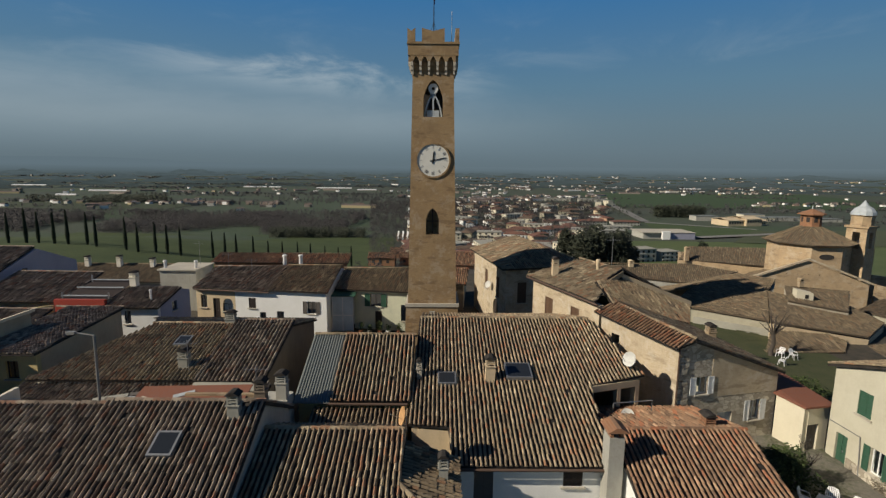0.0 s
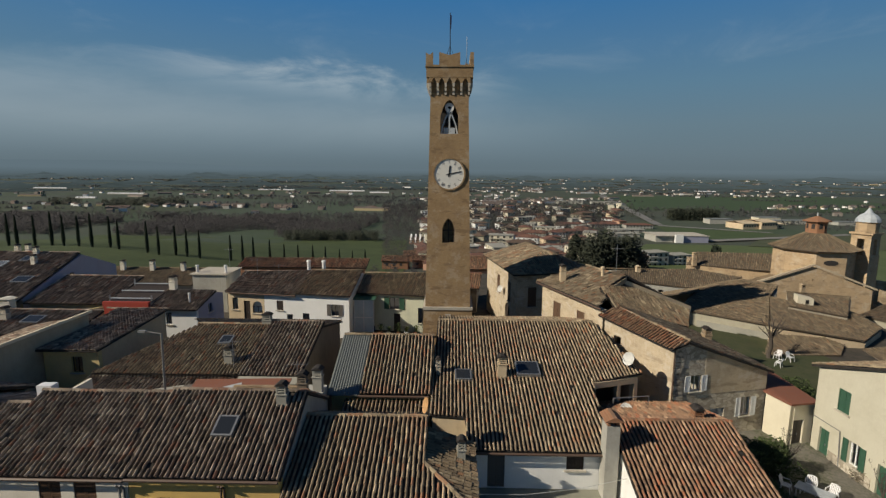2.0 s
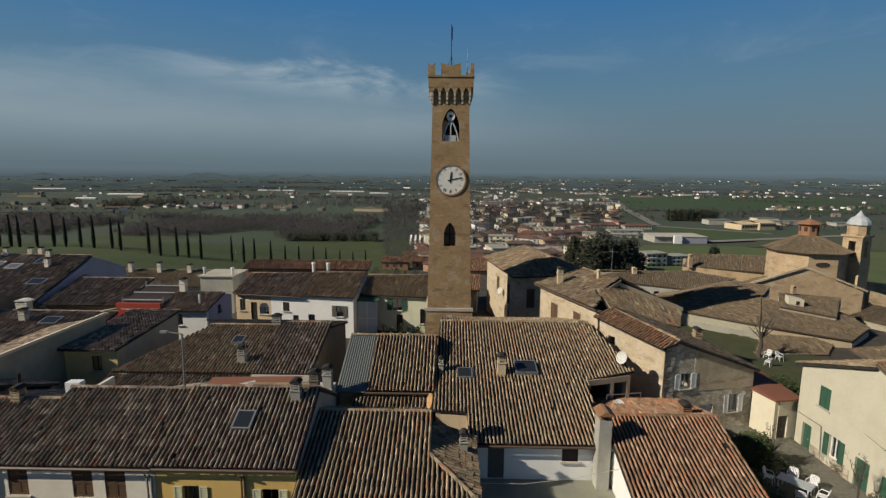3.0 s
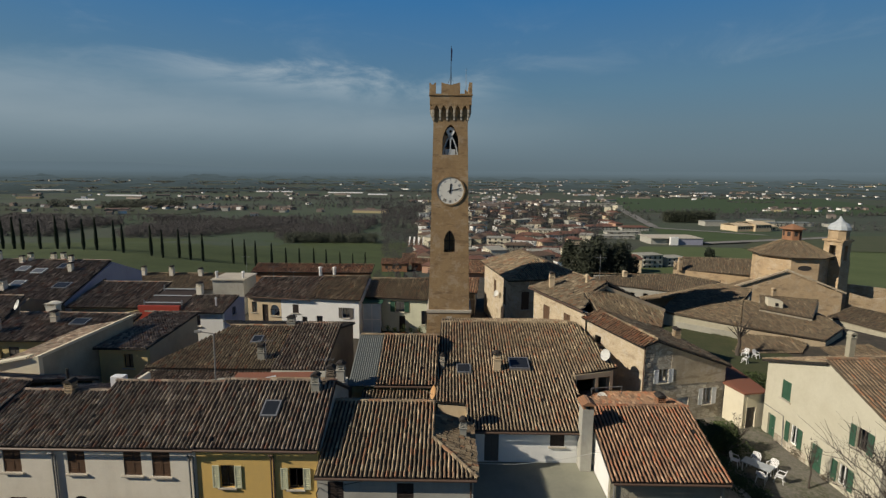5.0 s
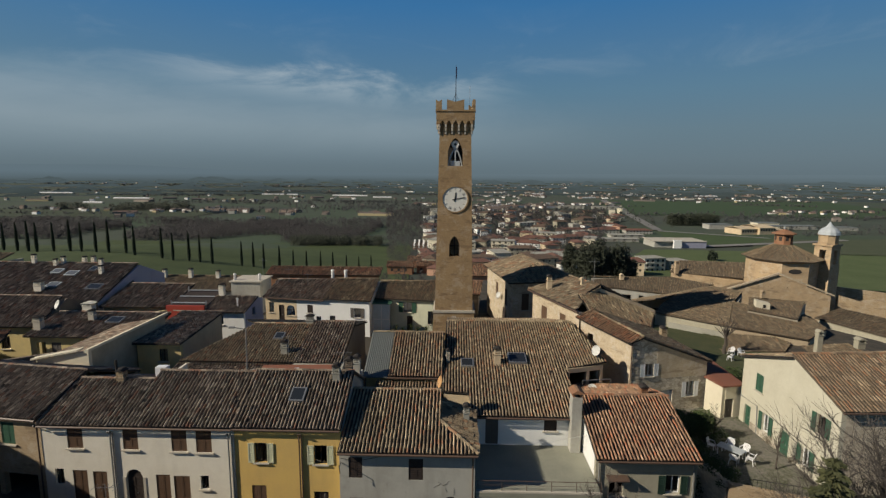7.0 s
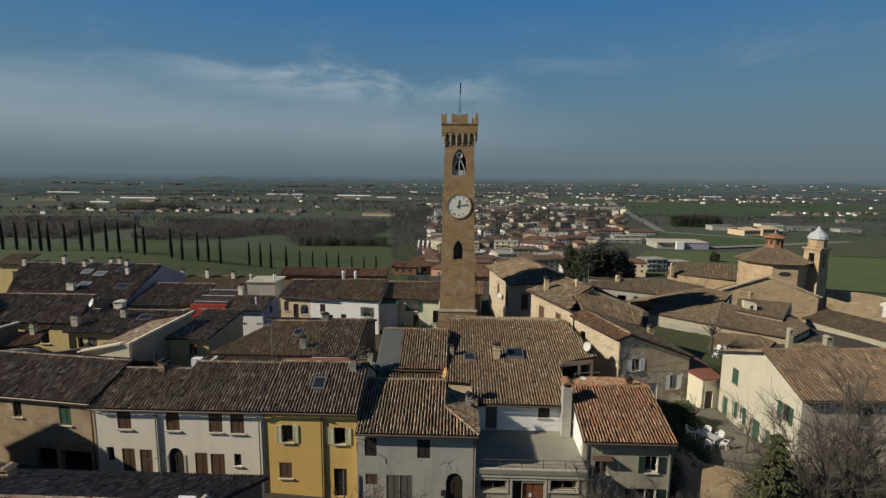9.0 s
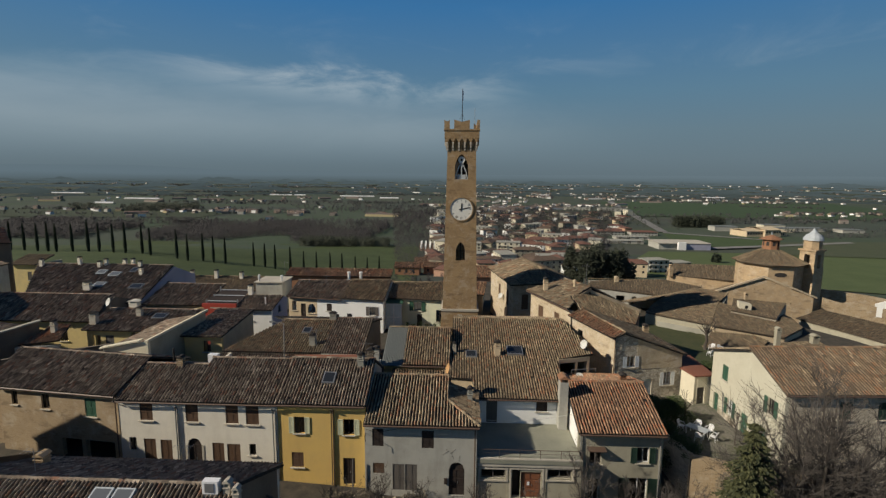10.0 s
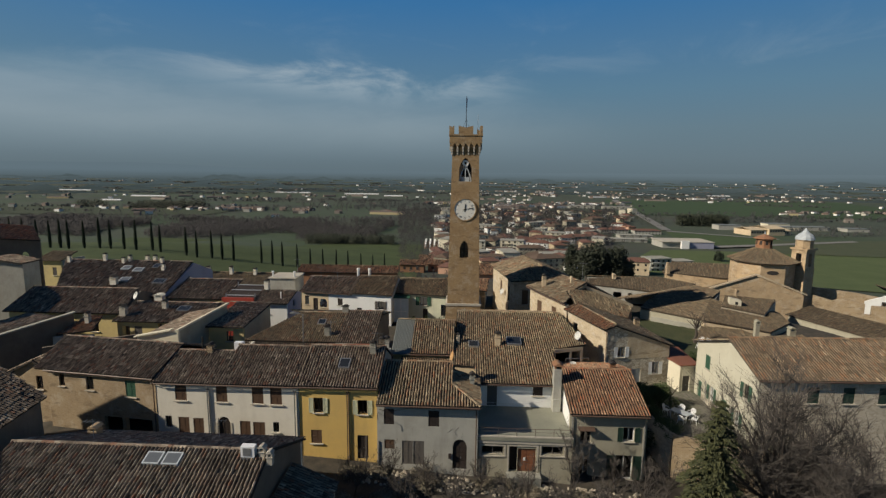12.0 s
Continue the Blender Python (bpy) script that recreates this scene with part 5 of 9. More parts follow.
def pointer(name, angle, length, width):
    s, y = Shape(), fy - 0.10
    d, e = Vector((math.sin(angle), 0, math.cos(angle))), Vector((math.cos(angle), 0, -math.sin(angle)))
    c = Vector((TX + 0.03, y, 19.5))
    s.slab([c - d * 0.3 - e * width, c - d * 0.3 + e * width, c + d * length * 0.8 + e * width, c + d * length, c + d * length * 0.8 - e * width], (0, 0.03, 0))
    part(name, s, M["black"], clock)


pointer("hour_pointer", radians(6), 0.85, 0.07)
pointer("minute_pointer", radians(78), 1.28, 0.045)
for i in range(12):
    a = 2 * math.pi * i / 12
    d, e = Vector((math.sin(a), 0, math.cos(a))), Vector((math.cos(a), 0, -math.sin(a)))
    c = Vector((TX + 0.03, fy - 0.072, 19.5))
    s, wide = Shape(), (1, 2, 3, 2, 1, 2, 3, 4, 2, 1, 2, 3)[i]
    for j in range(wide):
        o = (j - (wide - 1) / 2) * 0.09
        s.slab([c + d * 1.02 + e * (o - 0.018), c + d * 1.02 + e * (o + 0.018), c + d * 1.32 + e * (o + 0.018), c + d * 1.32 + e * (o - 0.018)], (0, 0.015, 0))
    part("numeral", s, M["metal"] if i not in (4, 5, 6, 7) else M["grey_wood"], clock)
# belfry tracery: two white lancets under a pierced roundel, and the bell behind
by = TY - tower_half(25) + 0.35
s = Shape().box(TX - 0.07, TX + 0.07, by - 0.08, by + 0.08, 23.35, 24.9)
for sgn in (-1, 1):
    rise = [(0.78, 23.35), (0.62, 24.2), (0.40, 24.8), (0.12, 25.35)]
    for (u0, z0), (u1, z1) in zip(rise, rise[1:]):
        s.hexa([(TX + sgn * (u0 - 0.07), by - 0.08, z0), (TX + sgn * (u0 + 0.07), by - 0.08, z0), (TX + sgn * (u0 + 0.07), by + 0.08, z0), (TX + sgn * (u0 - 0.07), by + 0.08, z0), (TX + sgn * (u1 - 0.07), by - 0.08, z1), (TX + sgn * (u1 + 0.07), by - 0.08, z1), (TX + sgn * (u1 + 0.07), by + 0.08, z1), (TX + sgn * (u1 - 0.07), by + 0.08, z1)])
s.hexa([(TX - 0.10, by - 0.08, 24.9), (TX + 0.10, by - 0.08, 24.9), (TX + 0.10, by + 0.08, 24.9), (TX - 0.10, by + 0.08, 24.9), (TX - 0.30, by - 0.08, 25.5), (TX + 0.30, by - 0.08, 25.5), (TX + 0.30, by + 0.08, 25.5), (TX - 0.30, by + 0.08, 25.5)])
part("tracery", s, M["lead"], tw, "white stone gothic tracery")
s = Shape()
for q in range(16):
    c, d = math.cos(2 * math.pi * q / 16), math.sin(2 * math.pi * q / 16)
    s.v += [(TX + r * c, by + w, 25.85 + r * d) for r, w in ((0.44, -0.1), (0.15, -0.1), (0.15, 0.06), (0.44, 0.06))]
for q in range(16):
    o, p = 4 * q, 4 * ((q + 1) % 16)
    s.f += [(o + e, p + e, p + (e + 1) % 4, o + (e + 1) % 4) for e in range(4)]
part("roundel", s, M["bright"], tw, "pierced white stone roundel")
part("balustrade", Shape().box(TX - 0.55, TX - 0.08, by - 0.1, by, 23.36, 23.95).box(TX + 0.08, TX + 0.55, by - 0.1, by, 23.36, 23.95).box(TX - 0.8, TX + 0.8, by - 0.12, by + 0.02, 23.3, 23.4), M["lead"], tw)
part("bell", Shape().lathe((TX, TY, 24.2), [(0.75, 0), (0.62, 0.2), (0.45, 0.7), (0.38, 1.0), (0.1, 1.15)], 14), M["black"], tw)
# plain dark sheet added behind the bell to keep the opening dark
part("dark_backing", Shape().box(TX - 0.9, TX + 0.9, TY + 0.6, TY + 0.7, 23.3, 26.5), M["room"], tw)
wz = TY - tower_half(14) + 0.3
fr = part("window", Shape().box(TX - 0.06, TX + 0.06, wz, wz + 0.08, 12.72, 15.1).box(TX - 0.6, TX + 0.6, wz, wz + 0.08, 13.9, 14.0).box(TX - 0.6, TX - 0.52, wz, wz + 0.08, 12.72, 14.2).box(TX + 0.52, TX + 0.6, wz, wz + 0.08, 12.72, 14.2), M["dark_wood"], tw, "pointed window with dark wooden cross bars")
part("pane", Shape().box(TX - 0.6, TX + 0.6, wz + 0.1, wz + 0.12, 12.72, 15.1), M["glass"], fr)
part("floor", Shape().box(TX - 1.3, TX + 1.3, TY - 1.3, TY + 1.3, 23.0, 23.3), M["tower"], tw)
part("floor", Shape().box(TX - 1.3, TX + 1.3, TY - 1.0, TY + 1.3, 12.2, 12.5), M["tower"], tw)

# ---- behind the big roof: row of houses ----
h = thing("back_row_house", "terraced houses with yellow and white fronts", "house", (-19, 53, 1.5))
x0 = -25.9
wall(h, (-25.9, 53.9), (-21.5, 53.24), -1, 5.95, M["sand"], [opening("glass", 0.5, 1.2, 3.9, 5.3), opening("door", 1.9, 2.7, 2.6, 5.0, colour="dark_wood"), opening("glass", 3.0, 4.2, 3.6, 5.0, arch="round")])
wall(h, (-21.48, 53.24), (-11.5, 51.74), -1, 5.98, M["bright"], [opening("shut", 1.5, 2.3, 4.1, 5.2, colour="dark_wood"), opening("glass", 2.7, 3.4, 2.6, 3.7), opening("glass", 4.6, 5.4, 2.7, 3.9), opening("open", 8.0, 8.9, 3.8, 5.1, colour="grey_wood", label="window with open grey shutters")])
wall(h, (-11.5, 51.74), (-11.5, 64), -1, [(0, 6.0), (7.5, 7.3), (12.26, 6)], M["bright"], trim=(0.342, 0))
wall(h, (-25.9, 64), (-25.9, 53.9), -1, [(0, 6.0), (4.7, 7.3), (10.1, 6)], M["white"], trim=(0, 0.342))
roof(h, [(-26.1, 53.6, 6.05), (-17.6, 52.33, 6.05), (-17.6, 59.2, 7.35), (-26.1, 59.2, 7.35)], "dark", row=0.7, ridge=((-26.1, 59.2, 7.35), (-17.6, 59.2, 7.35)))
roof(h, [(-17.58, 52.3, 6.2), (-11.3, 51.36, 6.2), (-11.3, 59.4, 7.5), (-17.58, 59.4, 7.5)], "brown", row=0.7, ridge=((-17.58, 59.4, 7.5), (-11.3, 59.4, 7.5)))
gutter(h, (-25.9, 53.5, 5.95), (-17.6, 52.25, 5.95))
for x, y in ((-18.2, 59.9), (-16.3, 59.9)):
    flue(h, x, y, 7.2, 1.3, 0.22, "frame_white")
antenna(h, -24.0, 58.0, 7.0, 2.2)
antenna(h, -21.0, 57.0, 6.9, 1.8)
h = thing("green_house", "pale green house with glazed veranda", "house", (-7, 55, 1.5))
wall(h, (-9.2, 55.0), (-2.0, 53.9), -1, 5.6, M["green"], [opening("open", 1.8, 3.0, 3.9, 5.3, colour="shut_green", label="window with green shutters"), opening("door", 2.3, 3.1, 1.2, 3.4, colour="dark_wood"), opening("glass", 5.2, 6.2, 2.4, 4.2)])
wall(h, (-11.45, 56.5), (-9.2, 56.5), -1, 5.5, M["bright"], [opening("glass", 0.3, 1.9, 2.4, 4.6, frame="frame_white", sill=False)])
part("veranda_roof", Shape().slab([(-11.45, 53.6, 5.3), (-8.9, 53.6, 5.3), (-8.9, 56.6, 5.6), (-11.45, 56.6, 5.6)], (0, 0, -0.08)), M["shut_green"], h)
ver = part("veranda", Shape().box(-11.4, -11.3, 53.7, 53.8, 1, 5.2).box(-9.2, -9.1, 53.7, 53.8, 1, 5.2).box(-10.3, -10.2, 53.7, 53.8, 1, 5.2).box(-11.4, -9.1, 53.7, 53.78, 3.1, 3.2), M["frame_white"], h)
part("pane", Shape().box(-11.3, -10.3, 53.73, 53.75, 1.4, 5.2), M["milky_glass"], ver)
part("pane", Shape().box(-10.2, -9.2, 53.73, 53.75, 1.4, 5.2), M["milky_glass"], ver)
roof(h, [(-11.3, 54.9, 5.75), (-1.9, 53.5, 5.75), (-1.9, 60.5, 7.0), (-11.3, 60.5, 7.0)], "brown", row=0.7, ridge=((-11.3, 60.5, 7.0), (-1.9, 60.5, 7.0)))
# pots and clutter on the yard in front of the green house
for i, (x, tall, key) in enumerate(((-8.2, 0.9, "door_brown"), (-7.3, 0.6, "concrete"), (-6.2, 1.1, "door_brown"), (-5.3, 0.7, "frame_white"), (-4.2, 0.8, "door_brown"), (-3.3, 1.3, "concrete"))):
    pot = thing("flower_pot", "flower pot with a leafy plant in a yard", "pot", (x, 52.9, 1.3), "pots in the yard")
    part("pot", Shape().lathe((x, 52.9, 1.3), [(0.16, 0), (0.24, 0.4), (0.27, 0.42), (0.2, 0.44)], 10), M[key], pot)
    s, grow = Shape(), random.Random(400 + i)
    for k in range(160):
        a, q, e = grow.uniform(0, 6.28), grow.uniform(0, 0.42) * (0.6 + 0.4 * tall), grow.random()
        p = Vector((x + q * math.cos(a), 52.9 + q * math.sin(a), 1.7 + e * tall))
        u, v = Vector((math.cos(a), math.sin(a), 0.5)) * 0.09, Vector((-math.sin(a), math.cos(a), 0.2)) * 0.05
        s.v += [tuple(p - u), tuple(p + v), tuple(p + u), tuple(p - v)]
        s.f.append((4 * k, 4 * k + 1, 4 * k + 2, 4 * k + 3))
    part("plant", s, M["hedge"], pot)
part("yard_floor", Shape().box(-11.4, -2.9, 52.3, 54.4, -1, 1.3), M["concrete"], h)
h = thing("white_block", "small white rendered roof block with flues", "house", (-31, 62, 1))
part("wall", Shape().box(-34.0, -29.6, 61.5, 66, -1, 6.3), M["grey"], h)
part("parapet", Shape().box(-34.2, -29.4, 61.3, 66.2, 6.3, 6.45), M["trim_stone"], h)
for x in (-33.8, -30.0):
    flue(h, x, 62.5, 6.45, 0.8, 0.18, "frame_white")
antenna(h, -29.4, 62.4, 7.0, 2.8)
h = thing("long_back_house", "long low brick house behind the row", "house", (-26, 76, 1))
wall(h, (-34, 76), (-14, 76), -1, 4.6, M["rust_brick"], [opening("hole", 3 + 3 * i, 4 + 3 * i, 2.6, 3.8) for i in range(5)])
roof(h, [(-34.3, 75.5, 4.7), (-13.7, 75.5, 4.7), (-13.7, 79, 5.6), (-34.3, 79, 5.6)], "red", row=1.0)

h = thing("street_house", "house with a rust-brown roof beside the narrow street", "house", (1, 64, 0))
wall(h, (-4.0, 62.5), (3.1, 62.5), -3, 4.6, M["shade"], [opening("shut", 4.6, 5.5, 2.0, 3.6)])
wall(h, (3.1, 62.5), (3.9, 72), -3, 4.6, M["sand"], trim=(0.342, 0))
roof(h, [(-4.3, 62.0, 4.7), (3.4, 62.0, 4.7), (4.1, 68.0, 5.6), (-4.3, 68.0, 5.6)], "red", row=0.6)
for x0, x1, y, z in ((-38, -24, 262, -27.5), (-22, -10, 270, -28.5), (-30, -16, 300, -30.5)):
    h = thing("brick_terrace", "red-brown brick house at the foot of the slope", "house", (x0, y, z - 6), "brick houses below the tower")
    part("wall", Shape().box(x0, x1, y, y + 11, z - 8, z), M["rust_brick"], h)
    for i in range(3):
        part("window", Shape().box(x0 + 2 + 3.8 * i, x0 + 3.4 + 3.8 * i, y - 0.1, y - 0.02, z - 2.6, z - 1.0), M["room"], h)
    roof(h, [(x0 - 0.6, y - 0.6, z), (x1 + 0.6, y - 0.6, z), (x1 + 0.6, y + 6, z + 2.2), (x0 - 0.6, y + 6, z + 2.2)], "red", row=1.2, step=0.5)
h = thing("slope_house", "low house with a rust-red roof on the slope", "house", (8, 116, -8))
part("wall", Shape().box(-2, 14, 116, 128, -14, -3.2), M["pink"], h)
roof(h, [(-2.8, 115.2, -3.1), (14.8, 115.2, -3.1), (14.8, 122, -0.9), (-2.8, 122, -0.9)], "red", row=0.9, step=0.3)
h = thing("slope_house", "pale house with brown roof on the slope", "house", (14, 150, -15))
part("wall", Shape().box(3, 18, 150, 161, -22, -9.2), M["cream"], h)
for i in range(4):
    part("window", Shape().box(5 + 3.4 * i, 6.1 + 3.4 * i, 149.9, 150.0, -11.8, -10.3), M["room"], h)
roof(h, [(2.2, 149.2, -9.0), (18.8, 149.2, -9.0), (18.8, 155.5, -7.2), (2.2, 155.5, -7.2)], "far", row=0.9, step=0.3)

# ---- left cluster ----
h = thing("cream_workshop", "cream plastered workshop with a raised sloping parapet", "house", (-31.6, 26.8, 1))
wall(h, (-34.0, 26.8), (-29.6, 26.7), -1, [(0, 7.35), (4.4, 8.15)], M["cream"])
# east wall in darker olive than the cream front, with its shade coloured in
wall(h, (-29.6, 26.7), (-29.6, 37.2), -1, 8.15, M["olive"], trim=(0.342, 0))
part("parapet_coping", Shape().hexa([(-29.8, 26.5, 8.17), (-29.4, 26.5, 8.17), (-29.4, 37.4, 8.17), (-29.8, 37.4, 8.17), (-29.8, 26.5, 8.28), (-29.4, 26.5, 8.38), (-29.4, 37.4, 8.38), (-29.8, 37.4, 8.28)]), M["cream"], h)
part("parapet_coping", Shape().hexa([(-34.2, 26.5, 7.38), (-30.3, 26.5, 8.17), (-30.3, 27.2, 8.17), (-34.2, 27.2, 7.38), (-34.2, 26.5, 7.5), (-30.3, 26.5, 8.3), (-30.3, 27.2, 8.3), (-34.2, 27.2, 7.5)]), M["cream"], h)
roof(h, [(-34.2, 37.2, 7.0), (-34.2, 27.2, 7.0), (-29.85, 27.2, 7.85), (-29.85, 37.2, 7.85)], "dark")
h = thing("side_house", "grey house with a yellow front corner", "house", (-27, 32.3, 1))
wall(h, (-29.4, 32.3), (-25.4, 32.3), -1, 6.9, M["pale_yellow"], [opening("glass", 2.0, 2.8, 5.2, 6.4)])
wall(h, (-25.4, 32.3), (-26.2, 42), -1, [(0, 6.85), (9.73, 6.95)], M["sand"], trim=(0.342, 0))
roof(h, [(-29.6, 31.9, 7.0), (-25.2, 31.9, 7.0), (-26.0, 42.2, 7.15), (-30.6, 42.2, 7.15)], "dark", ridge=((-31.6, 42.2, 7.15), (-26.0, 42.2, 7.15)))
h = thing("yellow_back_house", "yellow house with dark shuttered windows", "house", (-40, 37.5, 1))
wall(h, (-44.0, 37.5), (-34.0, 37.5), -1, 5.8, M["pale_yellow"], [opening("hole", 0.6, 1.6, 3.0, 5.0), opening("shut", 2.2, 3.2, 3.2, 5.0, colour="grey_wood"), opening("hole", 5.3, 5.8, 4.0, 5.4), opening("hole", 6.5, 7.0, 4.0, 5.4), opening("hole", 7.7, 8.2, 4.0, 5.4)])
wall(h, (-34.0, 37.5), (-34.0, 45), -1, [(0, 5.8), (4.5, 7.0), (7.5, 6.5)], M["pale_yellow"], trim=(0.342, 0))
roof(h, [(-44.3, 37.0, 5.75), (-31.8, 37.0, 5.75), (-31.8, 42, 7.0), (-44.3, 42, 7.0)], "dark", row=0.5, ridge=((-44.3, 42, 7.0), (-31.8, 42, 7.0)))
chimney(h, -43.6, 38.3, 5.9, 1.05, 0.75, 0.6, "trim_stone")
chimney(h, -39.4, 40.3, 6.4, 0.75, 0.6, 0.5, "trim_stone")
chimney(h, -42.2, 43.6, 6.2, 1.1, 1.1, 0.7, "white", "plain")
dish(h, (-43.9, 41.5, 7.9), 0.5, (-0.5, -0.7, 0.4), "dish", 1.0)
skylight(h, (-37.6, 39.6, 6.4), (1.6, 0, 0), (0, 1.2, 0.3))
h = thing("dark_roofed_house", "house with a dark lichened tile roof", "house", (-52, 39.5, 1))
wall(h, (-60, 39.5), (-44.6, 39.5), -1, 6.0, M["pale_yellow"], [opening("glass", 2 + 3 * i, 3 + 3 * i, 3.5, 4.9) for i in range(4)])
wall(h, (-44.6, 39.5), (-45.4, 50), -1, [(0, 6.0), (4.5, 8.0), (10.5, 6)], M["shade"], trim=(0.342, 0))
roof(h, [(-60.4, 39.0, 6.1), (-44.3, 39.0, 6.1), (-45.5, 44, 8.25), (-60.4, 44, 8.25)], "dark", row=0.5, ridge=((-60.4, 44, 8.25), (-45.5, 44, 8.25)))
h = thing("orange_roofed_shed", "shed with newer orange tile roof", "shed", (-48, 34, 1))
wall(h, (-48.6, 33), (-44.6, 34.2), -1, 4.9, M["grey"])
roof(h, [(-48.7, 33.6, 5.0), (-44.4, 34.0, 5.5), (-45.4, 37, 6.4), (-47.6, 37.2, 6.3)], "red")
chimney(h, -46.2, 35.6, 5.9, 0.8, 0.5, 0.5, "trim_stone")
h = thing("left_shed", "long dark lean-to with a tiled slope", "shed", (-50, 28, 1))
wall(h, (-54.6, 24.8), (-48.3, 36.0), -1, [(0, 5.3), (12.85, 6.95)], M["shade"])
part("parapet_coping", Shape().hexa([(-54.9, 24.9, 5.34), (-54.4, 24.6, 5.34), (-48.0, 36.0, 6.99), (-48.5, 36.3, 6.99), (-54.9, 24.9, 5.5), (-54.4, 24.6, 5.5), (-48.0, 36.0, 7.15), (-48.5, 36.3, 7.15)]), M["concrete"], h)
wall(h, (-62, 27.6), (-54.9, 24.8), -1, 4.6, M["shade"])
roof(h, [(-62.4, 27.4, 4.4), (-55.0, 25.2, 4.7), (-48.9, 36.0, 6.4), (-56.5, 38.6, 6.0)], "dark")
wall(h, (-46.8, 29.5), (-39.4, 34.8), -1, 4.9, M["shade"], name="yard_wall")
h = thing("blue_gabled_house", "large house with a blue-grey plastered gable end", "house", (-60, 46.5, 1))
wall(h, (-59.2, 46.4), (-43.5, 46.4), -1, 6.6, M["shade"])
wall(h, (-65.0, 56), (-59.2, 46.4), -1, [(0, 9.8), (11.2, 6.6)], M["cream"], trim=(0, 0.342))
wall(h, (-43.5, 46.4), (-44.3, 62), -1, [(0, 6.6), (9.5, 9.8), (15.6, 7.5)], M["blue"], [opening("glass", 7.2, 8.0, 7.2, 8.0, sill=False)], trim=(0.342, 0))
roof(h, [(-59.3, 45.9, 6.65), (-43.4, 45.9, 6.65), (-44.2, 55.9, 10.0), (-65.3, 55.9, 10.0)], "dark", row=0.6, step=0.28, ridge=((-65.3, 55.9, 10.0), (-44.2, 55.9, 10.0)))
for x, y, z, tall in ((-52.4, 48.9, 7.4, 0.95), (-55.0, 55.0, 9.5, 0.6), (-54.4, 55.6, 9.8, 0.55), (-51.8, 56.1, 9.8, 0.5), (-50.6, 56.2, 9.8, 0.55), (-49.0, 55.4, 9.7, 0.45), (-47.4, 53.1, 9.0, 0.6), (-58.5, 55.6, 9.8, 0.8), (-64.0, 55.0, 9.6, 0.7)):
    chimney(h, x, y, z, tall, 0.95 if tall > 0.9 else 0.45, 0.6 if tall > 0.9 else 0.45, "white")
for x, y, w in ((-54.2, 52.9, 1.3), (-52.0, 52.4, 1.5), (-52.3, 49.6, 1.5)):
    skylight(h, (x, y, 6.65 + (y - 45.9) * 0.335), (w, 0, 0), (0, 1.1, 0.37), "lead", "pale_glass")
for x, y, w in ((-46.9, 49.2, 1.8), (-49.6, 53.6, 1.0)):
    skylight(h, (x, y, 6.65 + (y - 45.9) * 0.335), (w, 0, 0), (0, 1.2, 0.4))
h = thing("grey_gabled_house", "grey plastered house below the church wing", "house", (-68, 48, 1))
wall(h, (-76, 47.2), (-65.6, 48.2), -1, [(0, 9.4), (6.0, 11.3), (10.4, 10.6)], M["grey"])
wall(h, (-65.6, 48.2), (-66.0, 51.5), -1, 10.6, M["grey"], trim=(0.342, 0))
roof(h, [(-65.4, 47.9, 10.7), (-65.8, 51.6, 10.7), (-70.2, 51.6, 11.5), (-70.0, 47.4, 11.4)], "dark", row=0.6)
roof(h, [(-76.3, 51.2, 9.5), (-76.3, 46.9, 9.5), (-70.0, 47.4, 11.4), (-70.2, 51.6, 11.5)], "dark", row=0.6)
# house added out of view to throw shade on the west roofs
h = thing("west_house", "unseen tall plain house added to shade the west roofs", "house", (-74, 37, 1))
wall(h, (-80, 31), (-68.5, 31), -2, 14.0, M["sand"])
wall(h, (-68.5, 31), (-68.5, 42), -2, [(0, 14.0), (5.5, 16.4), (11, 14.0)], M["sand"], trim=(0.342, 0))
wall(h, (-68.5, 42), (-80, 42), -2, 14.0, M["sand"], trim=(0.342, 0))
wall(h, (-80, 42), (-80, 31), -2, [(0, 14.0), (5.5, 16.4), (11, 14.0)], M["sand"], trim=(0.342, 0.342))
roof(h, [(-80.3, 30.7, 14.0), (-68.2, 30.7, 14.0), (-68.2, 36.5, 16.6), (-80.3, 36.5, 16.6)], "dark", row=0.7)
roof(h, [(-68.2, 42.3, 14.0), (-80.3, 42.3, 14.0), (-80.3, 36.5, 16.6), (-68.2, 36.5, 16.6)], "dark", row=0.7)
h = thing("lower_back_house", "low house beyond the blue gable with brown roof", "house", (-46, 70, 1))
wall(h, (-62, 69.2), (-36, 69.2), -8, 3.1, M["grey"])
wall(h, (-36, 69.2), (-36, 79), -8, [(0, 3.1), (4.8, 4.5), (9.8, 3.1)], M["grey"], trim=(0.342, 0))
roof(h, [(-62.4, 68.8, 3.2), (-35.8, 68.8, 3.2), (-35.8, 74, 4.7), (-62.4, 74, 4.7)], "far", row=0.6, ridge=((-62.4, 74, 4.7), (-35.8, 74, 4.7)))
for x, tall in ((-51.0, 1.2), (-46.4, 1.3), (-41.6, 1.0), (-56.0, 0.9)):
    chimney(h, x, 73.2, 4.2, tall, 0.6, 0.6, "white")
h = thing("skylit_house", "house with tiled roof and a red-walled roof terrace", "house", (-38, 47, 1))
wall(h, (-43.0, 47), (-34.6, 47), -1, 6.3, M["olive"])
roof(h, [(-43.3, 46.5, 6.35), (-34.6, 46.5, 6.35), (-34.6, 52.5, 7.95), (-43.3, 52.5, 7.95)], "dark", row=0.6, ridge=((-43.3, 52.5, 7.95), (-34.6, 52.5, 7.95)))
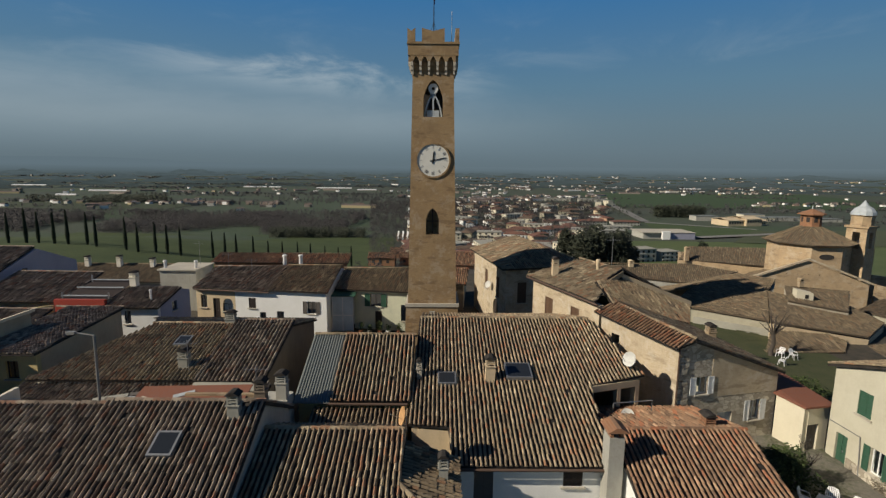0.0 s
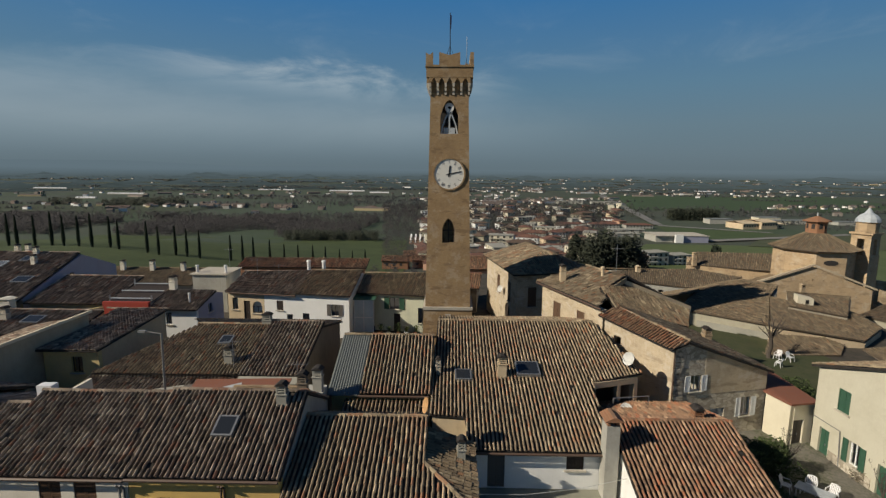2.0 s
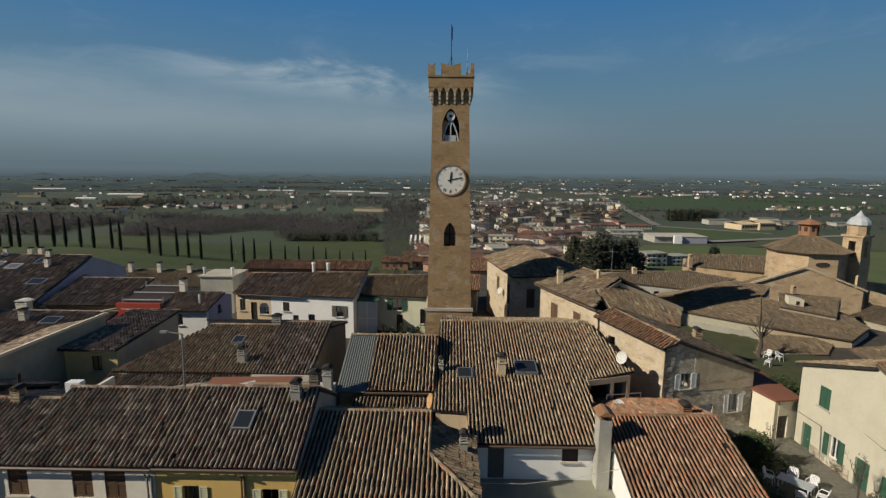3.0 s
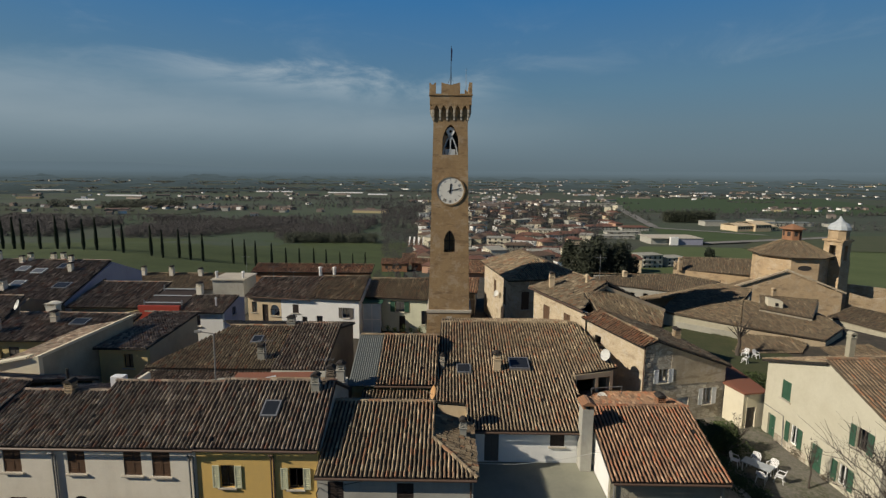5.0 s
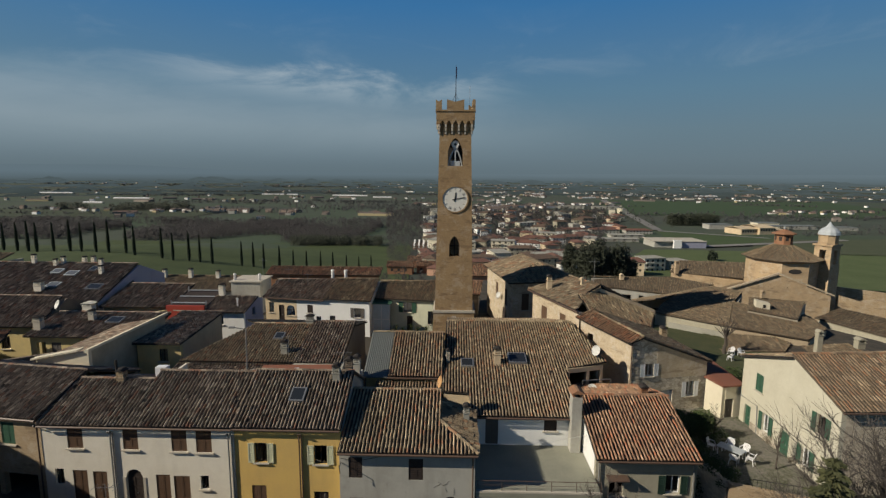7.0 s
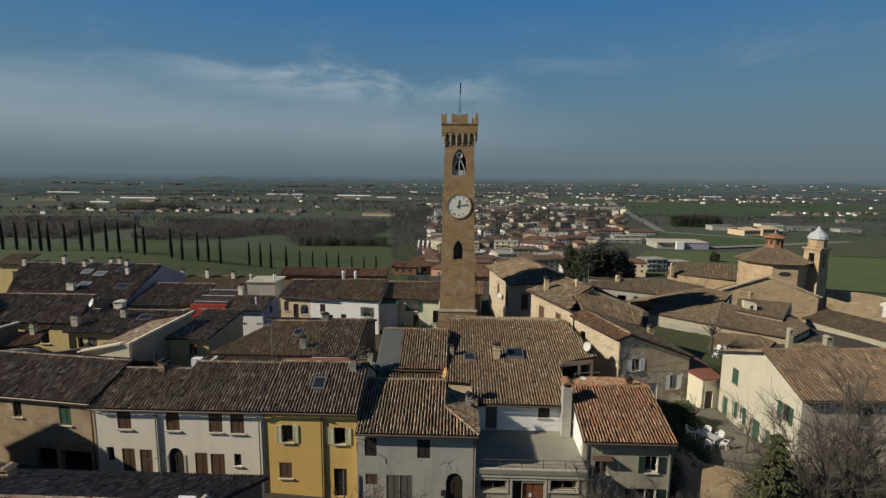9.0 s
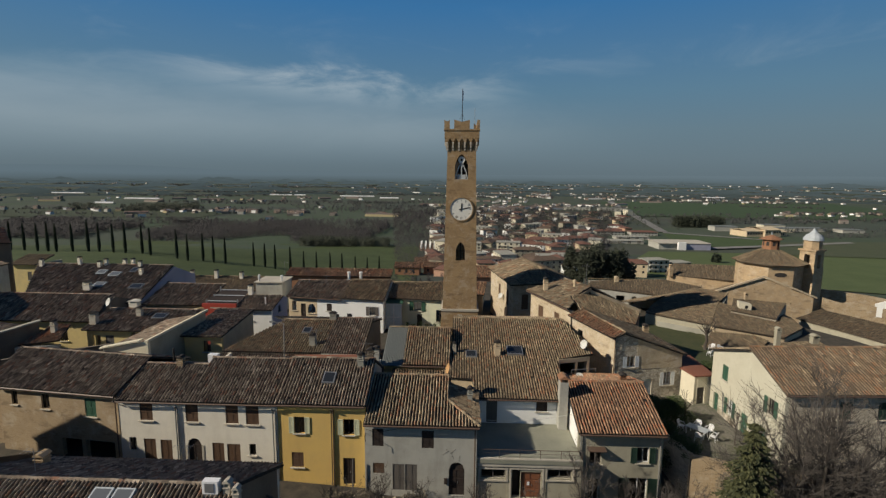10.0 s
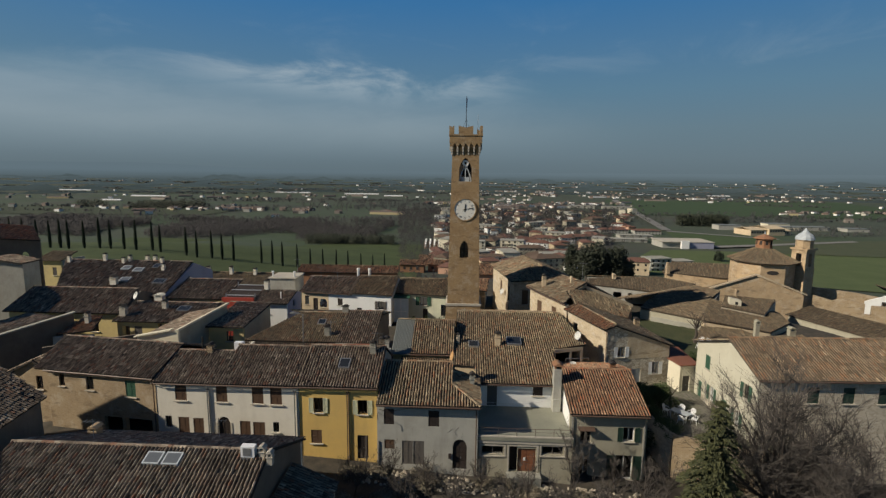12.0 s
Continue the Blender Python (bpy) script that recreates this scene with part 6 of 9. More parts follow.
wall(h, (-34.55, 45.6), (-30.0, 45.6), -1, 6.85, M["red_paint"], name="terrace_wall", label="bright red painted terrace wall")
fr = part("pergola", Shape().slab([(-34.4, 46.2, 6.75), (-30.0, 46.2, 6.75), (-30.0, 51, 7.5), (-34.4, 51, 7.5)], (0, 0, -0.06)), M["dark_wood"], h)
for y, z in ((46.4, 7.0), (48.4, 7.3), (50.4, 7.6)):
    part("beam", Shape().box(-34.4, -30.0, y - 0.06, y + 0.06, z, z + 0.08), M["lead"], fr)
for x in (-34.3, -30.1):
    for y, z in ((46.4, 7.3), (50.4, 8.1)):
        part("post", Shape().box(x - 0.06, x + 0.06, y - 0.06, y + 0.06, 5, z), M["metal"], fr)
part("terrace_floor", Shape().box(-34.5, -30, 45.95, 51, 5.6, 5.8), M["terrace"], h)
chimney(h, -29.6, 49.5, 7.0, 1.1, 0.6, 0.6, "white")
h = thing("small_white_house", "small white house with side wall coloured blue-grey for shade", "house", (-27.5, 45.7, 1))
wall(h, (-30, 45.7), (-25.3, 45.7), -1, 6.15, M["bright"], [opening("glass", 1.6, 2.2, 4.6, 5.8), opening("hole", 0.3, 0.9, 5.2, 5.9)])
# side wall coloured blue-grey for the shade it stands in
wall(h, (-25.3, 45.7), (-25.1, 51), -1, [(0, 6.2), (3.5, 7.1), (5.3, 6.6)], M["blue"], [opening("glass", 2.2, 3.0, 5.2, 6.1)], trim=(0.342, 0))
roof(h, [(-30.2, 45.3, 6.2), (-25.1, 45.3, 6.2), (-25.0, 49.4, 7.2), (-30.2, 49.4, 7.2)], "dark", row=0.5)
flue(h, -26.5, 46.8, 6.4, 1.0, 0.1, "frame_white")
h = thing("old_church_wing", "tall plastered church wing with round window", "church", (-74, 55, 1))
wall(h, (-82, 50), (-68.7, 55), -1, [(0, 14.4), (14.2, 13.0)], M["shade"], [opening("glass", 11.6, 12.6, 10.4, 11.4, arch="round", sill=False)])
wall(h, (-68.7, 55), (-80, 66), -1, 13.0, M["grey"], trim=(0.342, 0))
roof(h, [(-82.3, 49.5, 14.5), (-68.3, 54.7, 13.2), (-75.5, 61.5, 14.7), (-86, 58, 15.7)], "red", row=0.7)
h = thing("yellow_far_house", "small yellow house among the roofs", "house", (-80, 70, 1))
wall(h, (-83, 70), (-78.4, 70), -1, 7.1, M["pale_yellow"], [opening("shut", 2.8, 3.6, 4.2, 5.8, colour="grey_wood")])
wall(h, (-78.4, 70), (-78.4, 76), -1, 7.1, M["grey"], trim=(0.342, 0))
roof(h, [(-83.3, 69.5, 7.2), (-78.1, 69.5, 7.2), (-78.1, 74, 8.4), (-83.3, 74, 8.4)], "far", row=0.8)

# ---- palaces along the side street ----
def hull(h, corners, base, tops, material, ops=None):
    """Walls round a footprint given clockwise from above as seen from outside, left to right."""
    n = len(corners)
    for i in range(n):
        wall(h, corners[i], corners[(i + 1) % n], base, [(0, tops[i]), (Face(corners[i], corners[(i + 1) % n]).length, tops[(i + 1) % n])], material, (ops or {}).get(i, ()), trim=(0.342 if i % 2 else 0, 0.342 if i % 2 else 0))


h = thing("palace", "old brick palace with tall brown shutters", "house", (8, 55, 1))
hull(h, [(4.6, 64.5), (6.95, 52.0), (15.5, 54.0), (13.2, 66)], -1, [8.7, 8.7, 8.7, 8.7], M["palace"], {0: [opening("shut", 5.0, 6.1, 5.0, 7.3), opening("shut", 9.5, 10.5, 5.0, 7.3), opening("door", 8.4, 10.2, 1.0, 4.6, arch="round", colour="dark_wood")], 1: [opening("shut", 1.3, 2.3, 5.0, 7.2), opening("shut", 4.0, 5.0, 5.0, 7.2)]})
roof(h, [(4.0, 65.0, 8.75), (6.5, 51.3, 8.75), (10.9, 58.5, 10.5), (9.7, 64.8, 10.5)], "ochre", row=0.6)
roof(h, [(6.5, 51.3, 8.75), (16.2, 53.6, 8.75), (10.9, 58.5, 10.5)], "ochre", row=0.6)
roof(h, [(16.2, 53.6, 8.75), (13.8, 66.6, 8.75), (9.7, 64.8, 10.5), (10.9, 58.5, 10.5)], "brown", row=0.6)
dish(h, (5.7, 56.6, 6.0), 0.4, (-0.8, -0.6, 0.3), "dish", 0.4)
h = thing("corner_palace", "two-storey brick corner house with brown shutters", "house", (10.5, 41, 1))
hull(h, [(8.55, 45.6), (11.75, 37.0), (19.8, 39.9), (17.0, 48.4)], -1, [9.2, 9.0, 6.2, 6.6], M["palace"], {0: [opening("shut", 2.0, 3.2, 5.8, 8.0), opening("shut", 5.7, 6.8, 6.3, 8.1)]})
roof(h, [(8.0, 46.0, 9.3), (11.35, 36.9, 9.3), (12.3, 38.2, 9.7), (12.2, 39.6, 9.75), (15.1, 42.0, 10.65), (12.9, 46.6, 10.75)], "ochre", row=0.42, ridge=((15.1, 42.0, 10.6), (12.9, 46.6, 10.8)))
part("verge", Shape().hexa([(12.3, 39.5, 9.3), (15.2, 41.9, 10.2), (15.2, 42.1, 10.2), (12.3, 39.7, 9.3), (12.3, 39.5, 9.7), (15.2, 41.9, 10.6), (15.2, 42.1, 10.6), (12.3, 39.7, 9.7)]), M["brick"], h)
roof(h, [(12.9, 37.5, 8.95), (19.9, 39.9, 6.75), (21.4, 43.1, 7.55), (15.1, 42.0, 10.1), (12.2, 39.6, 9.6)], "brown", row=0.42)
part("verge", Shape().hexa([(15.1, 41.9, 9.9), (21.5, 42.9, 7.3), (21.5, 43.15, 7.3), (15.1, 42.15, 9.9), (15.1, 41.9, 10.35), (21.5, 42.9, 7.8), (21.5, 43.15, 7.8), (15.1, 42.15, 10.35)]), M["sand"], h)
part("wall", Shape().slab([(12.7, 37.35, 8.8), (19.95, 39.85, 6.6), (19.95, 39.85, -1), (12.7, 37.35, -1)], (-0.1, 0.3, 0)), M["palace"], h)
part("wall", Shape().slab([(20.0, 39.9, 6.6), (21.45, 43.0, 7.4), (21.45, 43.0, -1), (20.0, 39.9, -1)], (-0.3, 0.1, 0)), M["rust_brick"], h)
roof(h, [(17.4, 48.8, 7.0), (8.0, 46.0, 9.3), (12.9, 46.6, 10.75)], "brown", row=0.5)
roof(h, [(21.6, 43.1, 7.4), (17.6, 48.8, 7.0), (12.9, 46.6, 10.7), (15.1, 42.1, 10.4)], "brown", row=0.5)
antenna(h, 15.4, 45.4, 9.6, 3.4)
gutter(h, (8.0, 46.0, 9.18), (11.4, 36.4, 9.18))
chimney(h, 10.1, 44.2, 9.6, 1.1, 0.5, 0.5, "sand")
flue(h, 13.4, 43.0, 10.2, 1.0, 0.14, "sand")
# house on the corner with the stone side
A, B, C, D = (15.0, 31.3), (22.3, 32.85), (19.8, 40.0), (11.9, 36.9)
h = thing("stone_house", "corner house with stone side wall and old red tiles", "house", (17, 32, 1))
wall(h, D, A, -1, [(0, 8.5), (Face(D, A).length, 7.95)], M["palace"], [opening("hole", 1.0, 1.7, 6.6, 7.3)])
f = Face(A, B)
wall(h, A, B, -1, [(0, 8.3), (0.8, 8.45), (f.length, 5.85)], M["pale_stone"], [opening("open", 1.3, 2.15, 4.75, 5.9, colour="shut_white", frame="frame_white", label="window with open white shutters"), opening("door", 3.1, 4.2, 1.0, 3.35, colour="lead", label="grey painted door with white frame"), opening("open", 5.5, 6.3, 2.6, 4.0, colour="shut_white", frame="frame_white", label="window with white shutters")], trim=(0.342, 0))
random.seed(5)
for i in range(14):
    z = 2.6 + i * 0.4
    face_w = random.uniform(0.15, 0.5)
    part("quoin", f.box(Shape(), 0.0, 0.25 + face_w, 0.004, 0.05 + random.uniform(0, 0.05), z, z + 0.3), M["pale_stone"], h)
s = Shape()
s.hexa([f.at(2.4, 0.02, 4.5), f.at(f.length, 0.02, 4.5), f.at(f.length, 0.0, 4.5), f.at(2.4, 0.0, 4.5), f.at(2.4, 0.02, 7.7), f.at(f.length, 0.02, 5.85), f.at(f.length, 0.0, 5.85), f.at(2.4, 0.0, 7.7)])
part("brick_patch", s, M["palace"], h, "upper wall refaced in thin brick")
wall(h, B, C, -1, 5.8, M["stone"], trim=(0.342, 0))
roof(h, [(11.4, 37.1, 8.55), (14.6, 31.0, 7.95), (15.9, 31.2, 8.5), (13.1, 37.4, 9.1)], "red", row=0.36)
roof(h, [(22.7, 32.7, 5.8), (20.1, 39.7, 6.55), (13.1, 37.4, 9.1), (15.9, 31.2, 8.5)], "brown", row=0.42, ridge=((15.9, 31.2, 8.5), (13.1, 37.4, 9.1)))
downpipe(h, 14.9, 31.2, 2.0, 7.9)
chimney(h, 20.0, 37.0, 6.2, 0.9, 0.55, 0.55, "brick")
chimney(h, 11.7, 33.2, 5.0, 0.8, 0.3, 0.3, "rust_brick", "plain")
# flat annex by the garden
h = thing("garden_annex", "low cream annex with rusty flat roof", "shed", (23.4, 31, 1))
wall(h, (22.2, 32.6), (22.75, 30.8), 0, 4.25, M["cream"])
wall(h, (22.75, 30.8), (24.6, 31.2), 0, 4.25, M["cream"], [opening("door", 0.35, 1.2, 1.0, 3.1, colour="grey_wood")], trim=(0.342, 0))
part("flat_roof", Shape().slab([(22.1, 32.9, 4.4), (22.65, 30.6, 4.4), (24.8, 31.0, 4.4), (24.6, 36, 4.6), (22.6, 36, 4.6)], (0, 0, -0.13)), M["rust"], h)

# cream house with the gable
h = thing("cream_house", "cream house with green shutters and wide brown roof", "house", (26, 25, 1))
G0, G1 = (24.35, 30.8), (24.85, 20.7)
f = Face(G0, G1)
L = f.length
wall(h, G0, G1, -0.5, [(0, 7.05), (5.6, 9.15), (L, 7.2)], M["ivory"], [
    opening("shut", 1.7, 2.6, 4.85, 6.3, colour="shut_green", label="window with closed green shutters"),
    opening("open", 2.9, 3.7, 1.9, 3.4, colour="shut_green", frame="frame_white", label="window with open green shutters"),
    opening("door", 0.6, 1.4, 1.0, 3.1, colour="shut_green"),
    opening("door", 4.9, 5.9, 1.0, 3.1, colour="shut_green"), opening("open", 7.2, 8.0, 1.6, 3.0, colour="shut_green", frame="frame_white", label="window with open green shutters"),
    opening("open", 8.2, 9.0, 4.6, 6.0, colour="shut_green", label="window with open green shutters")])
wall(h, G1, (49, 21.7), -2.5, 7.25, M["stone"], [opening("shut", 4.3 + 3.05 * i, 5.3 + 3.05 * i, 5.0, 6.45, colour="shut_dark", label="window with closed dark green shutters") for i in range(7)], trim=(0.342, 0))
e0, r0 = f.at(L + 0.4, 0.25, 7.2), f.at(5.6, 0.25, 9.32)
e1 = Vector((49.5, 21.2, 7.2))
r1 = r0 + (e1 - e0)
roof(h, [e0, e1, r1, r0], "mixed", row=0.45, step=0.25, ridge=(r0, r1))
roof(h, [(49.5, 33.5, 7.0), f.at(-0.4, 0.25, 7.0), r0, r1], "brown", row=0.6)
gutter(h, e0 + Vector((0, -0.05, -0.1)), Vector(e1) + Vector((0, -0.05, -0.1)))
chimney(h, 29.5, 29.6, 7.9, 1.5, 0.4, 0.4, "olive", "plain")
chimney(h, 33.6, 30.5, 8.0, 0.5, 0.6, 0.5, "olive", "plain")
part("pipe", Shape().tube([f.at(0.1, 0.06, 3.6), f.at(2.2, 0.06, 3.6), f.at(2.4, 0.06, 1.2)], 0.04, 6), M["pipe_grey"], h)
part("plinth", f.box(Shape(), 1.5, 4.6, 0.004, 0.06, 0.9, 1.9), M["pale_stone"], h)

# garden terrace
s = Shape().slab([(18.3, 21.0, 1.15), (26.2, 18.9, 1.05), (30, 18.5, 1.0), (30, 36, 1.6), (15.4, 36, 1.6), (15.6, 29.5, 1.2), (17.2, 26.0, 1.17)], (0, 0, -6))
m, nodes, links, b, co = surface("garden_paving", 0.95)
g = noisy(nodes, links, co, 0.5, 6, 0.7, 0.4, 0.6)
c = mixed(nodes, links, g, (0.145, 0.138, 0.115), (0.065, 0.075, 0.035))
c = mixed(nodes, links, noisy(nodes, links, co, 5, 4, 0.7, 0.4, 0.7), c, (0.20, 0.185, 0.155))
links.new(c, b.inputs["Base Color"])
solid("garden_terrace", s, m, "paved garden terrace with patches of grass", "terrace", "structure")
wl0 = thing("retaining_wall", "old brick and stone retaining wall of the garden", "wall", (21, 19.6, -2))
wall(wl0, (18.2, 20.95), (26.2, 18.75), -3.5, [(0, 1.6), (3, 1.45), (8.2, 1.3)], M["brick"])
wall(wl0, (17.1, 26.2), (18.2, 20.95), -3.5, [(0, 1.5), (5.36, 1.6)], M["stone"], trim=(0, 0.342))
s = Shape()
for i in range(24):
    q = 1.4 + i * 0.26
    f2 = Face((18.2, 20.95), (26.2, 18.75))
    f2.box(s, q, q + 0.02, -0.2, -0.18, 1.3, 2.1)
f2.box(s, 1.4, 7.6, -0.21, -0.17, 2.08, 2.12)
part("fence", s, M["black"], wl0, "thin iron garden fence")


def plastic_chair(name="garden_chair"):
    """A moulded garden chair at the origin, facing +y."""
    c = thing(name, "white moulded plastic garden chair", "chair", (0, 0, 0), "chairs round the garden table")
    part("seat", Shape().slab([(-0.24, -0.22, 0.43), (0.24, -0.22, 0.43), (0.22, 0.24, 0.45), (-0.22, 0.24, 0.45)], (0, 0, -0.03)), M["plastic"], c)
    rest = part("backrest", Shape().tube([(-0.26, -0.30, 0.70), (-0.2, -0.35, 0.86), (0, -0.36, 0.90), (0.2, -0.35, 0.86), (0.26, -0.30, 0.70)], 0.03, 6), M["plastic"], c)
    for i in range(6):
        a = -0.2 + i * 0.08
        part("slat", Shape().hexa([(a - 0.028, -0.22, 0.43), (a + 0.028, -0.22, 0.43), (a + 0.028, -0.20, 0.43), (a - 0.028, -0.20, 0.43), (a - 0.028, -0.34, 0.86), (a + 0.028, -0.34, 0.86), (a + 0.028, -0.32, 0.86), (a - 0.028, -0.32, 0.86)]), M["plastic"], rest)
    for sx in (-1, 1):
        part("armrest", Shape().tube([(sx * 0.27, -0.30, 0.66), (sx * 0.29, 0.10, 0.66), (sx * 0.26, 0.22, 0.45)], 0.028, 6), M["plastic"], c)
        for sy in (-1, 1):
            part("leg", Shape().tube([(sx * 0.23, sy * 0.21, 0.43), (sx * 0.27, sy * 0.27, 0.0)], [0.03, 0.022], 6), M["plastic"], c)
    return c


def garden_table():
    t = thing("garden_table", "long white plastic garden table on the terrace", "table", (20.5, 25.05, 1.17))
    x, y, z = 20.5, 25.05, 1.17
    part("tabletop", Shape().slab([(x - 0.95, y + 0.35, z + 0.72), (x + 0.25, y - 0.95, z + 0.72), (x + 0.95, y - 0.35, z + 0.72), (x - 0.25, y + 0.95, z + 0.72)], (0, 0, -0.05)), M["lead"], t)
    for dx, dy in ((-0.78, 0.36), (0.22, -0.76), (0.76, -0.3), (-0.22, 0.78)):
        part("leg", Shape().tube([(x + dx, y + dy, z + 0.7), (x + dx, y + dy, z)], 0.035, 6), M["plastic"], t)


garden_table()
ch = plastic_chair()
ch.matrix_basis = pose(19.55, 26.0, 1.17, 0, 0, -135)
for x, y, a in ((20.95, 25.95, 140), (21.6, 25.2, 120), (21.45, 24.15, 45), (20.2, 24.1, -40)):
    copy_thing(ch, pose(x, y, 1.17, 0, 0, a))

# ---- roofs between the side street and the church ----
h = thing("brown_roofed_house", "sprawling house with a lichened brown roof", "house", (36, 62, 1))
hull(h, [(28.3, 59.0), (35.4, 53.1), (43.9, 65.1), (40.8, 68.3), (34.0, 65.8)], -2, [2.87, 2.75, 4.59, 4.71, 3.97], M["olive"])
T = [(28.3, 59.0, 3.17), (35.4, 53.1, 3.05), (40.3, 61.1, 4.23), (43.9, 65.1, 4.89), (40.8, 68.3, 5.01), (34.0, 65.8, 4.27), (30.6, 62.2, 3.66)]
roof(h, [T[5], T[4], T[3], T[2], T[1], T[0], T[6]], "far", row=0.5, step=0.25, ridge=(T[4], T[3]))
roof(h, [T[4], T[5], T[6], (27.0, 68.0, 2.2), (38.0, 76.0, 2.6)], "far", row=0.6, step=0.25)
h = thing("front_brown_house", "low rambling stone house with a patched tile roof", "house", (44, 48, 0))
hull(h, [(34.9, 52.0), (44.1, 50.6), (49.4, 54.8), (44.6, 58.9), (40.4, 61.1)], -2, [2.99, 1.83, 2.01, 3.18, 3.99], M["sand"], {0: [opening("glass", 6.2, 7.0, 0.7, 1.6)]})
S = [(34.9, 52.0, 3.29), (44.1, 50.6, 2.13), (49.4, 54.8, 2.31), (49.1, 58.2, 2.92), (44.6, 58.9, 3.48), (40.4, 61.1, 4.29)]
roof(h, S, "far", row=0.5, step=0.25, ridge=(S[5], S[4]))
roof(h, [S[2], (52.0, 61.5, 2.0), (48.6, 63.0, 3.0), S[3]], "far", row=0.6, step=0.25)
B = [(40.5, 57.6, 4.07), (46.3, 56.0, 3.23), (52.1, 63.1, 3.84), (43.4, 62.5, 4.63)]
roof(h, B, "far", row=0.5, step=0.25, ridge=(B[3], B[2]))
for k in range(3):
    p, q = Vector(B[k]), Vector(B[k + 1])
    part("wall", Shape().slab([p - Vector((0, 0, 0.2)), q - Vector((0, 0, 0.2)), q - Vector((0, 0, 3.0)), p - Vector((0, 0, 3.0))], (q - p).cross(Vector((0, 0, 1))).normalized() * -0.2), M["stone"], h)
dorm = part("dormer", Shape().slab([(42.2, 58.7, 4.1), (43.9, 58.3, 3.9), (43.9, 58.3, 4.75), (42.2, 58.7, 5.1)], (0.4, 1.3, 0)), M["cream"], h, "pale plastered dormer wall")
part("window", Shape().box(43.0, 43.4, 58.38, 58.44, 4.15, 4.6), M["room"], dorm)
chimney(h, 45.4, 62.6, 4.6, 0.7, 0.5, 0.5, "brick", "plain")
h = thing("hipped_outhouse", "low outhouse with a hipped brown tile roof", "shed", (36, 50, 0))
hull(h, [(31.9, 48.0), (39.6, 48.1), (40.6, 52.9), (35.5, 52.8)], -2, [1.10, 1.15, 2.39, 2.36], M["pale_yellow"])
F = [(31.9, 48.0, 1.35), (39.6, 48.1, 1.40), (40.6, 52.9, 2.64), (35.5, 52.8, 2.61)]
roof(h, F, "far", row=0.45, step=0.25, ridge=(F[1], F[2]))
roof(h, [F[1], (42.8, 51.6, 1.6), F[2]], "far", row=0.45, step=0.25)
h = thing("laundry_shed", "low grey shed with a cluttered front", "shed", (33, 57, 0))
wall(h, (29.6, 57.6), (35.4, 52.9), -1, 2.1, M["concrete"], [opening("hole", 1.0, 1.9, 0.3, 1.4), opening("hole", 4.4, 5.4, 0.3, 1.5), opening("hole", 5.7, 6.6, 0.3, 1.5)])
for i in range(5):
    x, y = 31.6 + i * 0.75, 56.6 - i * 0.62
    part("washing", Shape().slab([(x, y, 1.5), (x + 0.55, y - 0.44, 1.5), (x + 0.52, y - 0.42, 0.7), (x + 0.03, y - 0.02, 0.7)], (0.01, 0.02, 0)), M[("plastic", "pink", "bright", "lead", "plastic")[i]], h)
part("washing_line", Shape().tube([(31.2, 56.9, 1.52), (35.6, 53.3, 1.52)], 0.01, 4), M["metal"], h)
h = thing("low_wing", "long low wing with brown roof and grey wall", "house", (35, 72, 1))
hull(h, [(22.4, 71.5), (34.2, 67.7), (42.3, 70.6), (36.6, 73.8), (23.2, 74.0)], -2, [4.05, 3.55, 4.45, 4.95, 5.05], M["grey"], {0: [opening("hole", 5.0, 6.4, 1.8, 3.2), opening("hole", 7.6, 8.3, 2.0, 3.2)]})
W = [(22.4, 71.5, 4.30), (34.2, 67.7, 3.80), (42.3, 70.6, 4.70), (36.6, 73.8, 5.20), (23.2, 74.0, 5.30)]
roof(h, W, "far", row=0.6, step=0.26, ridge=(W[4], W[3]))
chimney(h, 28.0, 73.0, 5.0, 0.6, 0.6, 0.6, "sand", "plain")
h = thing("convent_wing", "long plain convent wing with low tiled roof", "house", (52, 90, 0))
hull(h, [(46.2, 93.5), (58.5, 88), (66, 98), (50, 104)], -6, [2.4, 2.4, 2.4, 2.4], M["church"])
roof(h, [(45.3, 94, 2.5), (59, 87.2, 2.5), (62, 93, 4.6), (49, 98, 4.6)], "far", row=0.8, step=0.26)
chimney(h, 46.2, 93.0, 2.4, 2.2, 0.7, 0.7, "church", "plain")

# church with an octagonal drum
h = thing("church", "brick church with octagonal drum, lantern and gabled front", "church", (56, 78, 0))
F0, F1 = (47.0, 76.0), (63.6, 73.2)
f = Face(F0, F1)
wall(h, F0, F1, -4, [(0, 2.5), (f.length / 2, 5.8), (f.length, 2.5)], M["church"], [opening("hole", 1.2 + 1.5 * i, 1.34 + 1.5 * i, 1.2, 1.4) for i in range(10)] + [opening("hole", 5.5 + 1.5 * i, 5.64 + 1.5 * i, 3.6, 3.8) for i in range(4)])
wall(h, F1, (66.0, 86), -4, 2.5, M["church"], trim=(0.342, 0))
r0, r1 = f.at(f.length / 2, -0.36, 4.5), Vector((57.6, 86, 2.6))
roof(h, [(49.2, 88, -0.6), f.at(0.0, -0.36, 1.2), r0, r1], "far", row=0.8, step=0.28)
roof(h, [f.at(f.length, -0.36, 1.4), Vector((66.6, 86, 0.9)), r1, r0], "far", row=0.8, step=0.28)
